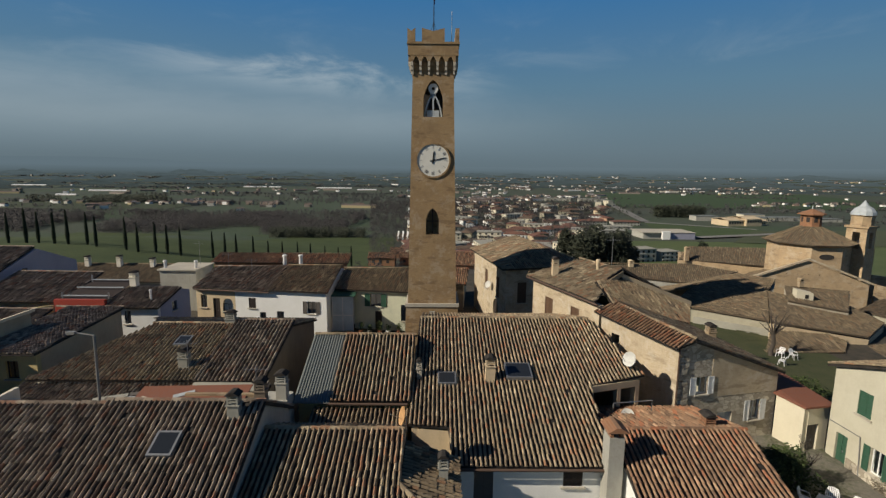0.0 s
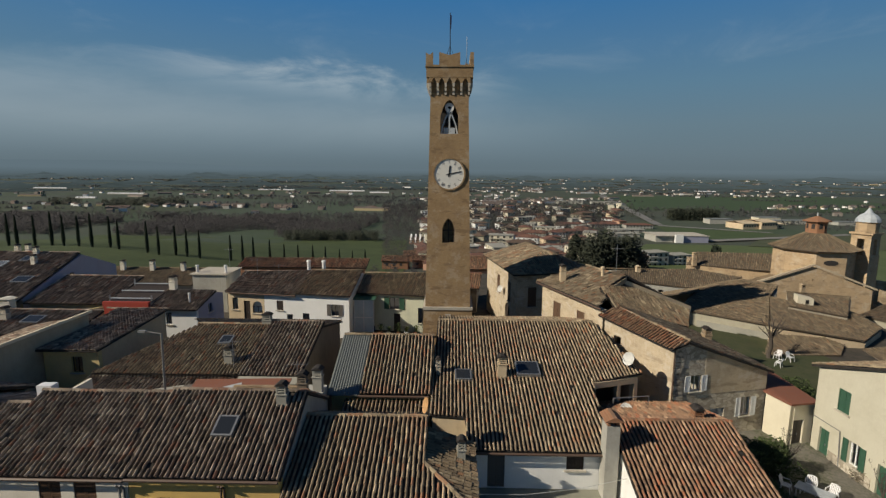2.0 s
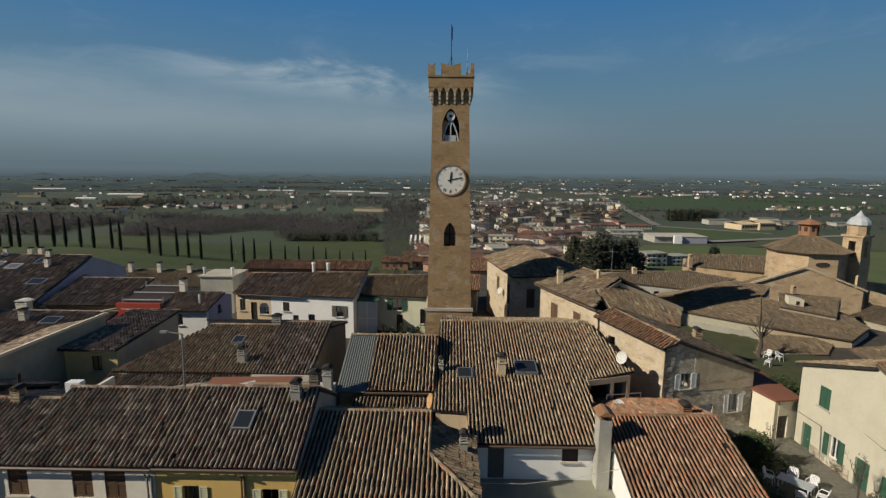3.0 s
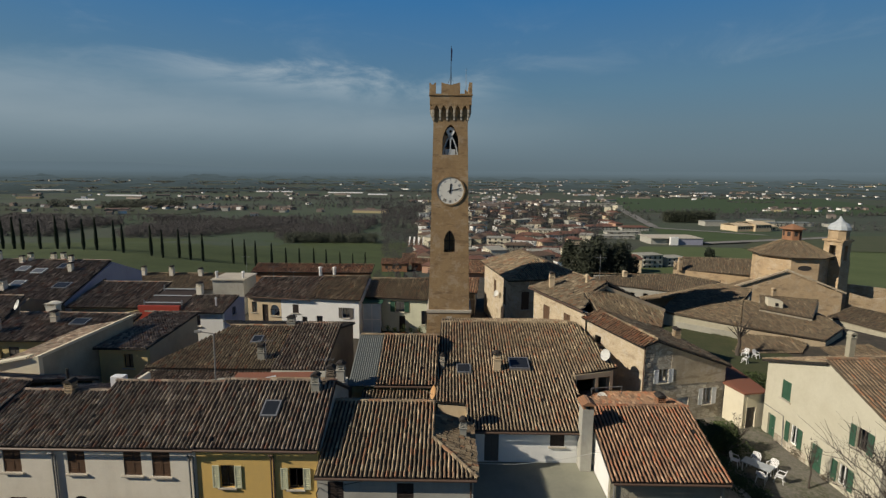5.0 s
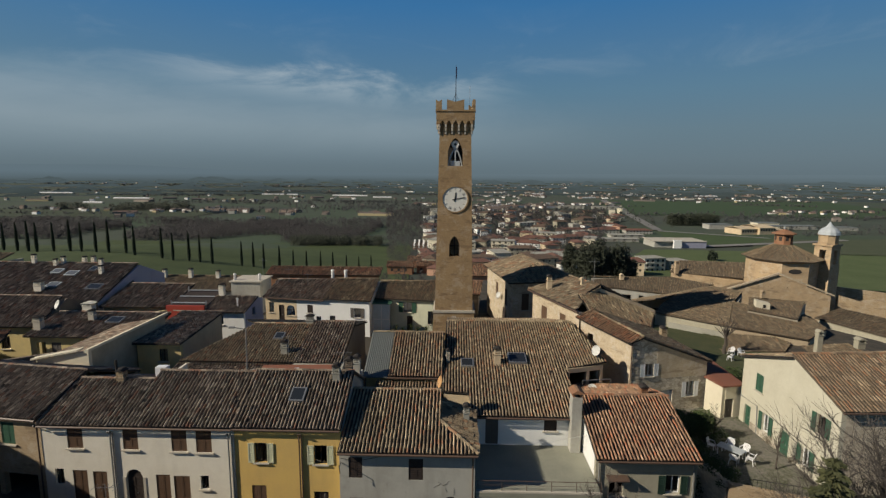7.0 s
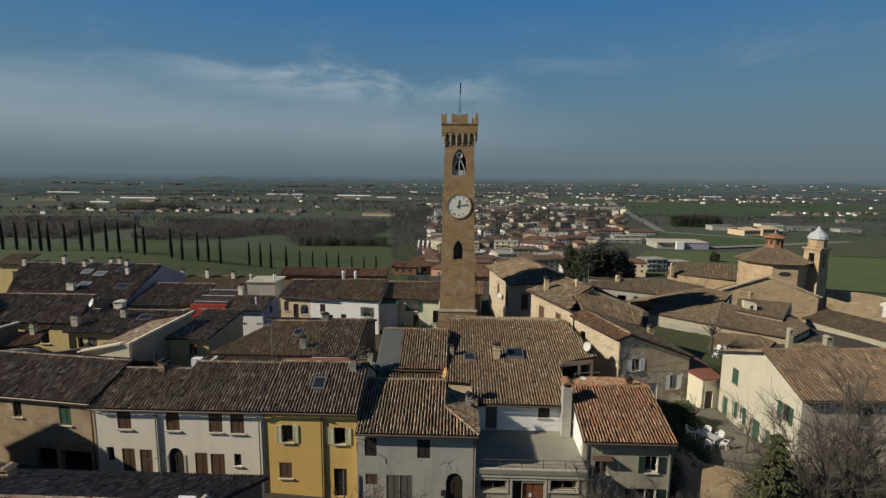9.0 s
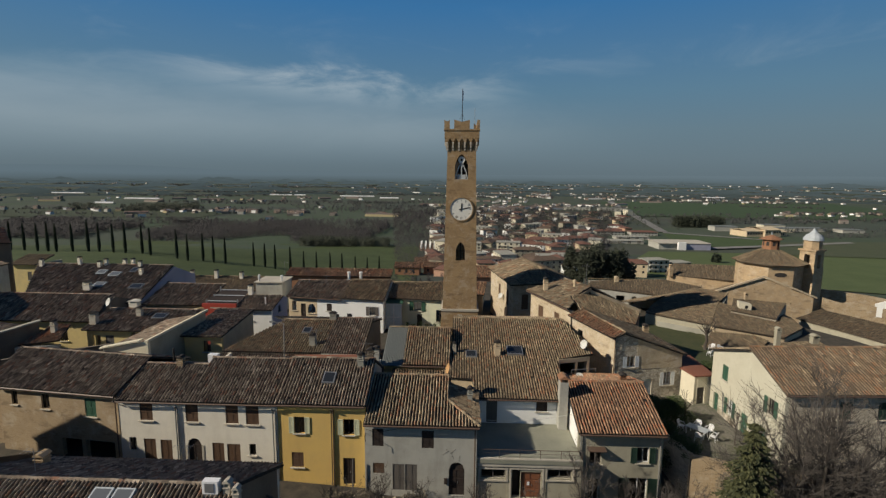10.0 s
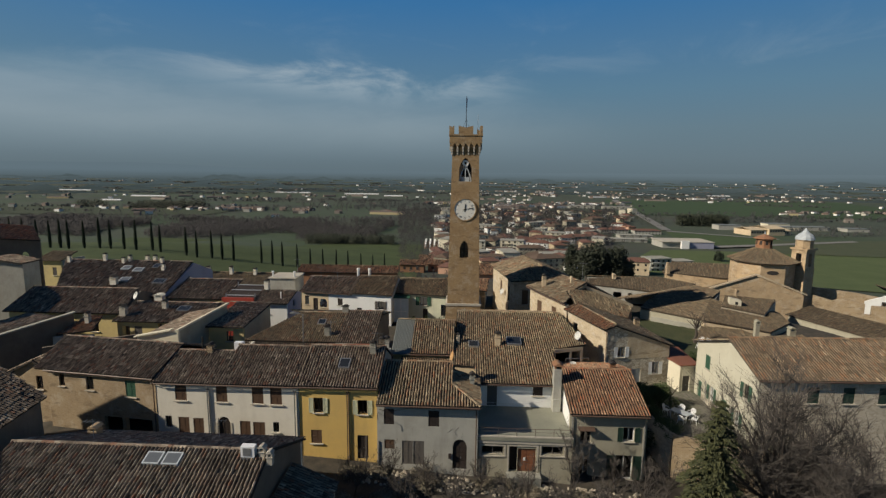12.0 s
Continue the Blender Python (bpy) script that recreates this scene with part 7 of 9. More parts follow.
part("coping", Shape().hexa([f.at(-0.4, 0.35, 2.5), f.at(f.length / 2, 0.35, 5.95), f.at(f.length / 2, 0.0, 5.95), f.at(-0.4, 0.0, 2.5), f.at(-0.4, 0.35, 2.8), f.at(f.length / 2, 0.35, 6.25), f.at(f.length / 2, 0.0, 6.25), f.at(-0.4, 0.0, 2.8)]), M["palace"], h)
part("coping", Shape().hexa([f.at(f.length / 2, 0.35, 5.95), f.at(f.length + 0.4, 0.35, 2.5), f.at(f.length + 0.4, 0.0, 2.5), f.at(f.length / 2, 0.0, 5.95), f.at(f.length / 2, 0.35, 6.25), f.at(f.length + 0.4, 0.35, 2.8), f.at(f.length + 0.4, 0.0, 2.8), f.at(f.length / 2, 0.0, 6.25)]), M["palace"], h)
CX, CY = 60.8, 82.5
part("drum", Shape().lathe((CX, CY, 0), [(5.7, 1), (5.7, 7.4), (6.05, 7.5), (6.05, 7.75), (3, 7.8)], 8, radians(22.5 - 9)), M["church"], h)
oct_pts = lambda r, z: [Vector((CX + r * math.cos(radians(13.5) + k * math.pi / 4), CY + r * math.sin(radians(13.5) + k * math.pi / 4), z)) for k in range(8)]
lo, hi = oct_pts(6.5, 7.75), oct_pts(1.4, 10.2)
for k in range(8):
    roof(h, [lo[k], lo[(k + 1) % 8], hi[(k + 1) % 8], hi[k]], "far", row=0.8, step=0.28, name="drum_roof")
lant = part("lantern", Shape().lathe((CX, CY, 10.0), [(1.45, 0), (1.45, 2.0), (2.0, 2.1), (2.0, 2.25), (0.9, 2.7), (0.12, 3.0)], 8, radians(13.5)), M["rust_brick"], h, "red brick lantern on the roof")
for k in range(8):
    a = radians(13.5 + 22.5) + k * math.pi / 4
    c = Vector((CX + 1.36 * math.cos(a), CY + 1.36 * math.sin(a), 10.9))
    t = Vector((-math.sin(a), math.cos(a), 0))
    o = Vector((math.cos(a), math.sin(a), 0))
    part("lantern_window", Shape().slab([c - t * 0.25 + o * 0.01, c + t * 0.25 + o * 0.01, c + t * 0.25 + o * 0.01 + Vector((0, 0, 0.8)), c - t * 0.25 + o * 0.01 + Vector((0, 0, 0.8))], -o * 0.06), M["room"], lant)
part("finial", Shape().tube([(CX, CY, 12.9), (CX, CY, 13.6)], [0.12, 0.05], 6), M["lead"], h)
# oval window in the drum
a = radians(13.5 + 22.5 - 135 - 0)
for k in range(8):
    a = radians(13.5 + 22.5) + k * math.pi / 4
    o, t = Vector((math.cos(a), math.sin(a), 0)), Vector((-math.sin(a), math.cos(a), 0))
    if o.y > -0.5:
        continue
    c = Vector((CX, CY, 5.9)) + o * 5.29
    ring = [c + t * 1.35 * math.cos(q) + Vector((0, 0, 0.55 * math.sin(q))) for q in (2 * math.pi * j / 20 for j in range(20))]
    if -0.5 < o.x < 0.35:
        part("oval_window", Shape().slab(ring, -o * 0.1), M["church"], h)
        part("oval_window", Shape().slab([c + o * 0.02 + (p - c) * 0.8 for p in ring], -o * 0.1), M["room"], h, "dark oval window")
# bell tower
h = thing("bell_tower", "slim brick bell tower with a pale metal cupola", "bell tower", (66.2, 80, 0))
bx, by2 = 67.3, 80.2
turn = radians(26)


def bt(x, y, z):
    return (bx + x * math.cos(turn) - y * math.sin(turn), by2 + x * math.sin(turn) + y * math.cos(turn), z)


def bbox(s, x0, x1, y0, y1, z0, z1):
    return s.hexa([bt(x0, y0, z0), bt(x1, y0, z0), bt(x1, y1, z0), bt(x0, y1, z0), bt(x0, y0, z1), bt(x1, y0, z1), bt(x1, y1, z1), bt(x0, y1, z1)])


part("shaft", bbox(Shape(), -1.5, 1.5, -1.5, 1.5, -4, 7.0), M["church"], h)
s = Shape()
for sx in (-1, 1):
    for sy in (-1, 1):
        bbox(s, min(sx * 0.5, sx * 1.4), max(sx * 0.5, sx * 1.4), min(sy * 0.5, sy * 1.4), max(sy * 0.5, sy * 1.4), 7.0, 9.6)
bbox(s, -1.4, 1.4, -1.4, 1.4, 9.6, 10.3)
part("belfry", s, M["church"], h)
part("cornice", bbox(Shape(), -1.65, 1.65, -1.65, 1.65, 10.3, 10.6), M["church"], h)
part("attic", Shape().lathe((bx, by2, 10.6), [(1.5, 0), (1.5, 1.5), (1.65, 1.6), (1.65, 1.7)], 8, turn + radians(22.5)), M["church"], h)
part("cupola", Shape().lathe((bx, by2, 12.3), [(1.7, 0), (1.6, 0.5), (1.2, 1.05), (0.65, 1.4), (0.3, 1.9), (0.08, 2.3)], 12), M["lead"], h, "pale metal cupola")
part("bell", Shape().lathe((bx, by2, 7.4), [(0.55, 0), (0.4, 0.4), (0.3, 0.9), (0.05, 1.0)], 10), M["black"], h)

h = thing("long_barn", "long low building with a mossy tile roof", "house", (64, 62, 0))
hull(h, [(56.0, 65.3), (66.5, 42.2), (72.5, 46.9), (61.7, 68.4)], -3, [0.55, 0.05, 0.8, 1.2], M["olive"])
roof(h, [(55.6, 65.6, 0.8), (66.5, 41.5, 0.3), (73, 46.5, 1.2), (61.9, 68.8, 1.5)], "far", row=0.7, step=0.26)
h = thing("ruined_wall", "broken old brick walls beside the bell tower", "ruin", (74, 76, -2))
wall(h, (68, 77), (80, 71), -4, [(0, 1.7), (3, 1.0), (5, 1.6), (9, 0.7), (13.4, 1.0)], M["brick"], [opening("hole", 8, 9, -1, 1)], thick=0.6)
wall(h, (70, 84), (84, 78), -4, [(0, 2.2), (4, 1.9), (9, 1.6), (15.2, 0.8)], M["brick"], thick=0.6)
h = thing("white_far_house", "white plastered house on the slope", "house", (82, 78, -3))
wall(h, (79.5, 79), (88, 75), -6, [(0, 0.2), (4.6, 2.4), (9.4, -0.4)], M["bright"], [opening("glass", 2.6, 3.3, -0.6, 0.4), opening("glass", 5.2, 5.9, -0.6, 0.4), opening("glass", 5.2, 5.9, -2.6, -1.6)])
roof(h, [(89, 75.0, -0.3), (91, 85, -0.3), (86, 85, 2.6), (83.7, 76.5, 2.6)], "far")
s = Shape()
h = thing("tall_chimney", "plastered block with a tall chimney", "chimney", (40, 43, 0))
wall(h, (40.5, 42.5), (47, 43.5), -2, 2.0, M["grey"])
roof(h, [(40.2, 42, 2.1), (47.4, 43, 2.1), (46, 47, 2.9), (40, 46, 2.9)], "far")
# lawn of the inner garden, with white chairs
s = Shape().slab([(22.6, 37.5, 1.38), (38, 37.5, 1.38), (38, 48, 1.36), (36, 60, 1.36), (28.5, 63, 1.38), (21.5, 60, 1.38)], (0, 0, -1.0))
m, nodes, links, b, co = surface("garden_lawn", 0.95)
g = noisy(nodes, links, co, 0.6, 6, 0.7, 0.35, 0.65)
# greens darkened, so part of the garden's shade is in the colour
c = mixed(nodes, links, g, (0.036, 0.052, 0.018), (0.064, 0.072, 0.028))
c = mixed(nodes, links, noisy(nodes, links, co, 9, 4, 0.7, 0.4, 0.7), c, (0.072, 0.070, 0.040))
links.new(c, b.inputs["Base Color"])
solid("lawn", s, m, "shaded green lawn of the inner garden", "lawn", "structure")
for x, y, turn in ((31.3, 44.9, 40), (33.4, 46.4, 200), (32.5, 46.9, 120)):
    c = copy_thing(ch, pose(x, y, 1.38, 0, 0, turn))
    c.matrix_basis = pose(x, y, 1.38, 0, 0, turn)

# ---- plants ----


def wander(rnd, p, q, n, sway):
    """A crooked line from p to q."""
    pts = [p.lerp(q, i / n) for i in range(n + 1)]
    for v in pts[1:-1]:
        v += Vector((rnd.gauss(0, sway), rnd.gauss(0, sway), rnd.gauss(0, sway)))
    return pts


def bare_tree(name, label, base, centre, size, seed, limbs=9, boughs=16, twigs=14, trunk=0.2, group="", fine=1.0):
    """A leafless tree: forked trunk, limbs that fan out to the crown, boughs and a haze of fine twigs."""
    rnd = random.Random(seed)
    base, centre = Vector(base), Vector(centre)
    t = thing(name, label, "tree", base, group)
    fork = base.lerp(centre - Vector((0, 0, size[2] * 0.75)), 0.9)
    part("trunk", Shape().tube(wander(rnd, base, fork, 4, trunk * 0.4), [trunk * k for k in (1.25, 1.0, 0.9, 0.85, 0.8)], 8), M["bark"], t)
    haze = Shape()
    for i in range(limbs):
        a, lift = 2 * math.pi * (i + rnd.uniform(-0.35, 0.35)) / limbs, rnd.uniform(-0.25, 1.0)
        out = math.sqrt(max(0.05, 1 - min(1, abs(lift)) ** 2)) * rnd.uniform(0.7, 1.0)
        tip = centre + Vector((size[0] * out * math.cos(a), size[1] * out * math.sin(a), size[2] * lift * 0.9))
        mid = fork.lerp(tip, 0.45) + Vector((0, 0, -0.08 * size[2] + rnd.uniform(0, 0.1) * size[2]))
        line = wander(rnd, fork, mid, 3, 0.05 * size[2] / 3)[:-1] + wander(rnd, mid, tip, 4, 0.06 * size[2] / 3)
        r0 = trunk * rnd.uniform(0.35, 0.55)
        part("limb", Shape().tube(line, [r0 * (1 - 0.125 * k) + 0.008 for k in range(len(line))], 5, False), M["bark"], t)
        for j in range(boughs):
            k = rnd.uniform(1.2, len(line) - 1.001)
            p = line[int(k)].lerp(line[int(k) + 1], k % 1)
            away = (p - fork).normalized() * 0.55 + Vector((rnd.gauss(0, 0.55), rnd.gauss(0, 0.55), rnd.uniform(-0.15, 0.75)))
            ln = size[2] * rnd.uniform(0.22, 0.48)
            q = p + away.normalized() * ln
            bough = wander(rnd, p, q, 3, ln * 0.05)
            rb = trunk * rnd.uniform(0.06, 0.12)
            haze.tube(bough, [rb, rb * 0.8, rb * 0.55, rb * 0.3], 3, False)
            for m2 in range(twigs):
                e = rnd.uniform(0.15, 1.0) * 2.999
                w = bough[int(e)].lerp(bough[int(e) + 1], e % 1)
                d = (away.normalized() * 0.7 + Vector((rnd.gauss(0, 0.6), rnd.gauss(0, 0.6), rnd.uniform(-0.2, 0.8)))).normalized() * ln * rnd.uniform(0.25, 0.6)
                bend = w + d * 0.5 + Vector((rnd.gauss(0, 0.06), rnd.gauss(0, 0.06), rnd.gauss(0, 0.06))) * ln * 0.5
                r1 = 0.011 * fine * rnd.uniform(0.7, 1.3)
                haze.tube([w, bend, w + d], [r1, r1 * 0.8, r1 * 0.4], 3, False)
    part("twig_crown", haze, M["twig"], t)
    return t


def leaf_cloud(s, rnd, centre, size, count, leaf_size, shell=0.55):
    """Small folded leaves spread through a lumpy crown."""
    lumps = [(Vector((rnd.gauss(0, 0.33), rnd.gauss(0, 0.33), rnd.gauss(0, 0.33))), rnd.uniform(0.35, 0.6)) for _ in range(12)]
    for i in range(count):
        c, r = lumps[i % len(lumps)]
        v = Vector((rnd.gauss(0, 1), rnd.gauss(0, 1), rnd.gauss(0, 1))).normalized() * r * rnd.uniform(shell, 1.05)
        p = Vector(centre) + Vector(((c + v).x * size[0], (c + v).y * size[1], (c + v).z * size[2]))
        a = Vector((rnd.gauss(0, 1), rnd.gauss(0, 1), rnd.gauss(0, 0.6))).normalized() * leaf_size * rnd.uniform(0.6, 1.4)
        b = a.orthogonal().normalized() * leaf_size * rnd.uniform(0.3, 0.6)
        n = len(s.v)
        lift = a.cross(b).normalized() * leaf_size * 0.25
        s.v += [tuple(p - a), tuple(p + b + lift), tuple(p + a), tuple(p - b + lift)]
        s.f += [(n, n + 1, n + 2), (n, n + 2, n + 3)]


def bush(name, label, base, size, count, leaf_size, material, seed, category="bush", group=""):
    rnd = random.Random(seed)
    t = thing(name, label, category, base, group)
    s = Shape()
    leaf_cloud(s, rnd, (base[0], base[1], base[2] + size[2] * 0.8), size, count, leaf_size)
    part("foliage", s, M[material], t)
    for k in range(3):
        tip = (base[0] + rnd.uniform(-0.5, 0.5) * size[0], base[1] + rnd.uniform(-0.5, 0.5) * size[1], base[2] + size[2] * 0.9)
        part("stem", Shape().tube([base, tip], [0.05, 0.02], 5, False), M["bark"], t)
    return t


def conifer(base, height, width, seed, label):
    rnd = random.Random(seed)
    t = thing("evergreen_tree", label, "tree", base)
    part("trunk", Shape().tube([base, (base[0], base[1], base[2] + height * 0.9)], [0.14, 0.03], 7), M["bark"], t)
    s = Shape()
    tiers = 26
    for k in range(tiers):
        q = (k + 0.5) / tiers
        arms = int(15 - 9 * q)
        for j in range(arms):
            a = 2 * math.pi * (j + rnd.random()) / arms
            reach = width * (1 - q) ** 0.72 * rnd.choice((0.55, 0.8, 1.0, 1.2)) * rnd.uniform(0.8, 1.05) + 0.15
            z = base[2] + 0.6 + q * (height - 0.7)
            for m2 in range(int(20 + 30 * reach)):
                e = rnd.random() ** 0.7
                side = rnd.gauss(0, 0.10 + 0.16 * e * reach / 2)
                p = Vector((base[0] + e * reach * math.cos(a) - side * math.sin(a), base[1] + e * reach * math.sin(a) + side * math.cos(a), z - 0.42 * reach * e * e + rnd.gauss(0, 0.06) + 0.12 * e))
                o = Vector((math.cos(a) + rnd.gauss(0, 0.5), math.sin(a) + rnd.gauss(0, 0.5), rnd.uniform(-0.9, 0.1))).normalized() * rnd.uniform(0.10, 0.22)
                u = o.orthogonal().normalized() * rnd.uniform(0.03, 0.07)
                n = len(s.v)
                s.v += [tuple(p - o), tuple(p + u), tuple(p + o), tuple(p - u)]
                s.f += [(n, n + 1, n + 2), (n, n + 2, n + 3)]
    part("crown", s, M["conifer"], t)


conifer((16.2, 10.2, -2.6), 12.6, 3.0, 3, "ragged olive-green evergreen tree below the wall")
bare_tree("bare_tree", "wide leafless tree with a dense tangle of grey twigs", (21.2, 12.0, -2.7), (21.9, 11.8, 5.8), (5.4, 4.4, 6.0), 11, 19, 28, 22, 0.30)
bare_tree("bare_tree", "leafless tree with a broad crown of fine twigs", (27.5, 12.6, -2.7), (27.0, 12.0, 2.6), (4.6, 4.2, 4.0), 12, 15, 24, 18, 0.24)
bare_tree("bare_tree", "leafless tree with a broad crown of fine twigs", (25.5, 6.0, -2.7), (25.0, 6.4, 3.6), (4.8, 4.0, 4.8), 16, 11, 18, 14, 0.2)
bare_tree("bare_tree", "leafless tree with fine upright twigs", (32.5, 10.5, -2.7), (32.0, 10.0, 1.8), (4.8, 4.0, 3.6), 19, 11, 18, 14, 0.22)
for i, (x, y, hh) in enumerate(((-6.5, 16.4, 3.4), (-3.4, 15.2, 3.6), (1.0, 16.5, 3.2), (4.6, 15.4, 3.8), (8.6, 17.2, 6.2), (11.0, 15.4, 4.2), (14.0, 16.4, 4.2), (-8.8, 14.4, 3.8), (16.4, 12.4, 5.4), (-1.0, 13.4, 3.8), (2.6, 12.6, 4.2), (6.5, 13.0, 4.4), (9.5, 12.4, 4.4), (13.0, 12.4, 4.8), (-5.0, 12.6, 3.8), (16.4, 17.6, 4.4), (12.2, 18.0, 3.4))):
    z = ground_z(x, y) - 0.1
    bare_tree("bare_shrub_tree", "small leafless tree on the overgrown bank", (x, y, z), (x + 0.2, y, z + hh * 0.58), (hh * 0.36, hh * 0.33, hh * 0.45), 30 + i, 9, 12, 9, 0.07, "bare trees on the bank", 0.8)
brush = random.Random(8)
for i in range(46):
    x, y = -11.0 + 30.0 * ((i * 0.618) % 1), brush.uniform(9.5, 17.6)
    sx, sz = brush.uniform(1.2, 2.1), brush.uniform(0.8, 1.4) * (0.55 if y > 13.5 else 1.0)
    bush("scrub_bush", "dry brown winter scrub on the bank", (x, y, ground_z(x, y) - 0.35), (sx, sx * 0.85, sz), 1100, 0.085, "scrub", 60 + i, group="scrub on the bank")
for i, (x, y, sx, sz) in enumerate(((19.5, 17.0, 1.6, 1.3), (22.5, 16.6, 2.2, 1.6), (26.5, 16.4, 2.6, 1.7), (31, 15.0, 2.8, 1.8), (23.5, 9.0, 2.6, 1.6), (29, 8.0, 2.8, 1.8), (20.5, 8.5, 2.4, 1.6))):
    bush("scrub_bush", "dry brown winter scrub on the bank", (x, y, ground_z(x, y) - 0.35), (sx, sx * 0.85, sz), 1500, 0.09, "scrub", 120 + i, group="scrub on the bank")
for i, (x, y, sx, sz) in enumerate(((20.6, 19.5, 1.0, 1.7), (22.2, 19.1, 1.2, 1.9), (24.0, 18.6, 1.4, 2.0))):
    bush("wall_creeper", "brown creeper hanging over the retaining wall", (x, y, -1.6), (sx, 0.7, sz), 1800, 0.08, "scrub", 150 + i, "bush", "creepers on the wall")
# loose stones at the foot of the houses
s, toss = Shape(), random.Random(31)
for i in range(420):
    x, y = toss.uniform(-8.5, 14.5), toss.uniform(16.0, 18.1)
    z, r = ground_z(x, y), toss.uniform(0.07, 0.22)
    pts = [(x + r * toss.uniform(0.7, 1.3) * math.cos(k * 1.05), y + r * toss.uniform(0.7, 1.2) * math.sin(k * 1.05), z - 0.05) for k in range(6)]
    n = len(s.v)
    s.v += pts + [(x + (p - x) * 0.6, y + (q - y) * 0.6, z + r * toss.uniform(0.5, 0.9)) for p, q, e in pts]
    s.f += [(n + k, n + (k + 1) % 6, n + 6 + (k + 1) % 6, n + 6 + k) for k in range(6)] + [tuple(n + 6 + k for k in range(6))]
solid("loose_stones", s, M["stone"], "pale loose stones and rubble at the foot of the houses", "stones", "stuff")
bush("hedge", "clipped dark green laurel hedge", (17.9, 27.6, 1.1), (1.7, 1.5, 1.5), 4200, 0.09, "hedge", 90, "hedge")
bush("hedge", "clipped dark green laurel hedge", (19.6, 27.4, 1.1), (1.5, 1.2, 1.6), 3400, 0.09, "hedge", 91, "hedge")
for i, (x, y, sx, sz) in enumerate(((18.6, 22.2, 0.9, 0.6), (18.3, 23.6, 1.0, 0.7), (18.0, 25.0, 1.0, 0.8), (16.7, 24.0, 1.0, 1.6), (16.6, 27.0, 1.0, 2.2))):
    bush("edge_shrub", "low dark evergreen shrub along the terrace edge", (x, y, 1.1 if x > 17.5 else -1.6), (sx, sx, sz), 1300, 0.08, "hedge", 140 + i, "bush", "shrubs along the terrace edge")
bush("garden_shrub", "dark green garden shrub by the house", (27.6, 37.4, 1.4), (1.7, 1.5, 1.2), 2600, 0.11, "hedge", 92)
bush("garden_shrub", "tall dark green garden shrub", (24.9, 33.6, 1.4), (1.2, 1.2, 1.6), 1500, 0.12, "hedge", 93)
bush("potted_shrub", "low brown shrub by the house wall", (24.6, 26.9, 1.0), (0.7, 0.6, 0.6), 500, 0.08, "scrub", 94)
bush("potted_shrub", "low brown shrub by the house wall", (24.9, 24.2, 1.0), (0.7, 0.6, 0.6), 500, 0.08, "scrub", 95)
bare_tree("pollarded_tree", "small pollarded leafless garden tree", (31.9, 47.3, 1.3), (31.9, 47.3, 4.7), (1.8, 1.8, 1.4), 51, 9, 5, 4, 0.2)
bare_tree("young_tree", "young thin garden tree on the terrace", (20.4, 27.3, 1.1), (20.4, 27.3, 3.4), (0.7, 0.7, 1.1), 52, 6, 5, 4, 0.06)
bare_tree("young_tree", "young thin garden tree on the terrace", (23.0, 23.6, 1.1), (23.0, 23.6, 3.4), (0.7, 0.7, 1.1), 53, 6, 5, 4, 0.06)

# ---- country beyond the town ----
rnd = random.Random(77)


def cypress(base, height, width, seed):
    r = random.Random(seed)
    t = thing("cypress", "tall dark narrow cypress in a row across the field", "tree", base, "cypress rows")
    part("trunk", Shape().tube([base, (base[0], base[1], base[2] + height * 0.5)], [0.25, 0.12], 6), M["bark"], t)
    s = Shape()
    for i in range(520):
        q = r.random()
        z = base[2] + 0.03 * height + q * height * 0.97
        w = width * min(1.0, 0.45 + q * 2.2) * (1 - q) ** 0.55 * r.uniform(0.5, 1.05)
        a = r.uniform(0, 2 * math.pi)
        p = Vector((base[0] + w * math.cos(a), base[1] + w * math.sin(a), z))
        o = Vector((0.25 * math.cos(a), 0.25 * math.sin(a), 1)) * height * r.uniform(0.03, 0.06)
        u = Vector((-math.sin(a), math.cos(a), 0)) * width * r.uniform(0.2, 0.4)
        n = len(s.v)
        s.v += [tuple(p - o), tuple(p + u), tuple(p + o), tuple(p - u)]
        s.f += [(n, n + 1, n + 2), (n, n + 2, n + 3)]
    part("crown", s, M["cypress"], t)
    return t


protos = [cypress((0, 0, 0), 11.0, 0.78, 200 + i) for i in range(3)]
bends = [(-300, 283), (-285, 275), (-250, 262), (-225, 258), (-197, 255), (-149, 246), (-110, 252), (-39, 262)]
spots = []
for (ax, ay), (bx2, by3), n in zip(bends, bends[1:], (1, 3, 3, 3, 6, 6, 10)):
    spots += [(ax + (bx2 - ax) * k / n, ay + (by3 - ay) * k / n) for k in range(n)]
for i, (x, y) in enumerate(spots):
    if i in (14, 20):
        continue
    x, y = x + rnd.uniform(-0.7, 0.7), y + rnd.uniform(-2, 2)
    k = (1.62 if x < -197 else 1.55 + (x + 197) * (0.98 - 1.55) / 158) * rnd.uniform(0.93, 1.07)
    m = pose(x, y, ground_z(x, y) - 0.3, 0, 0, rnd.uniform(0, 360))
    c = protos[i] if i < 3 else copy_thing(protos[i % 3], m)
    c.matrix_basis = m
    c.scale = (k * 0.9, k * 0.9, k)

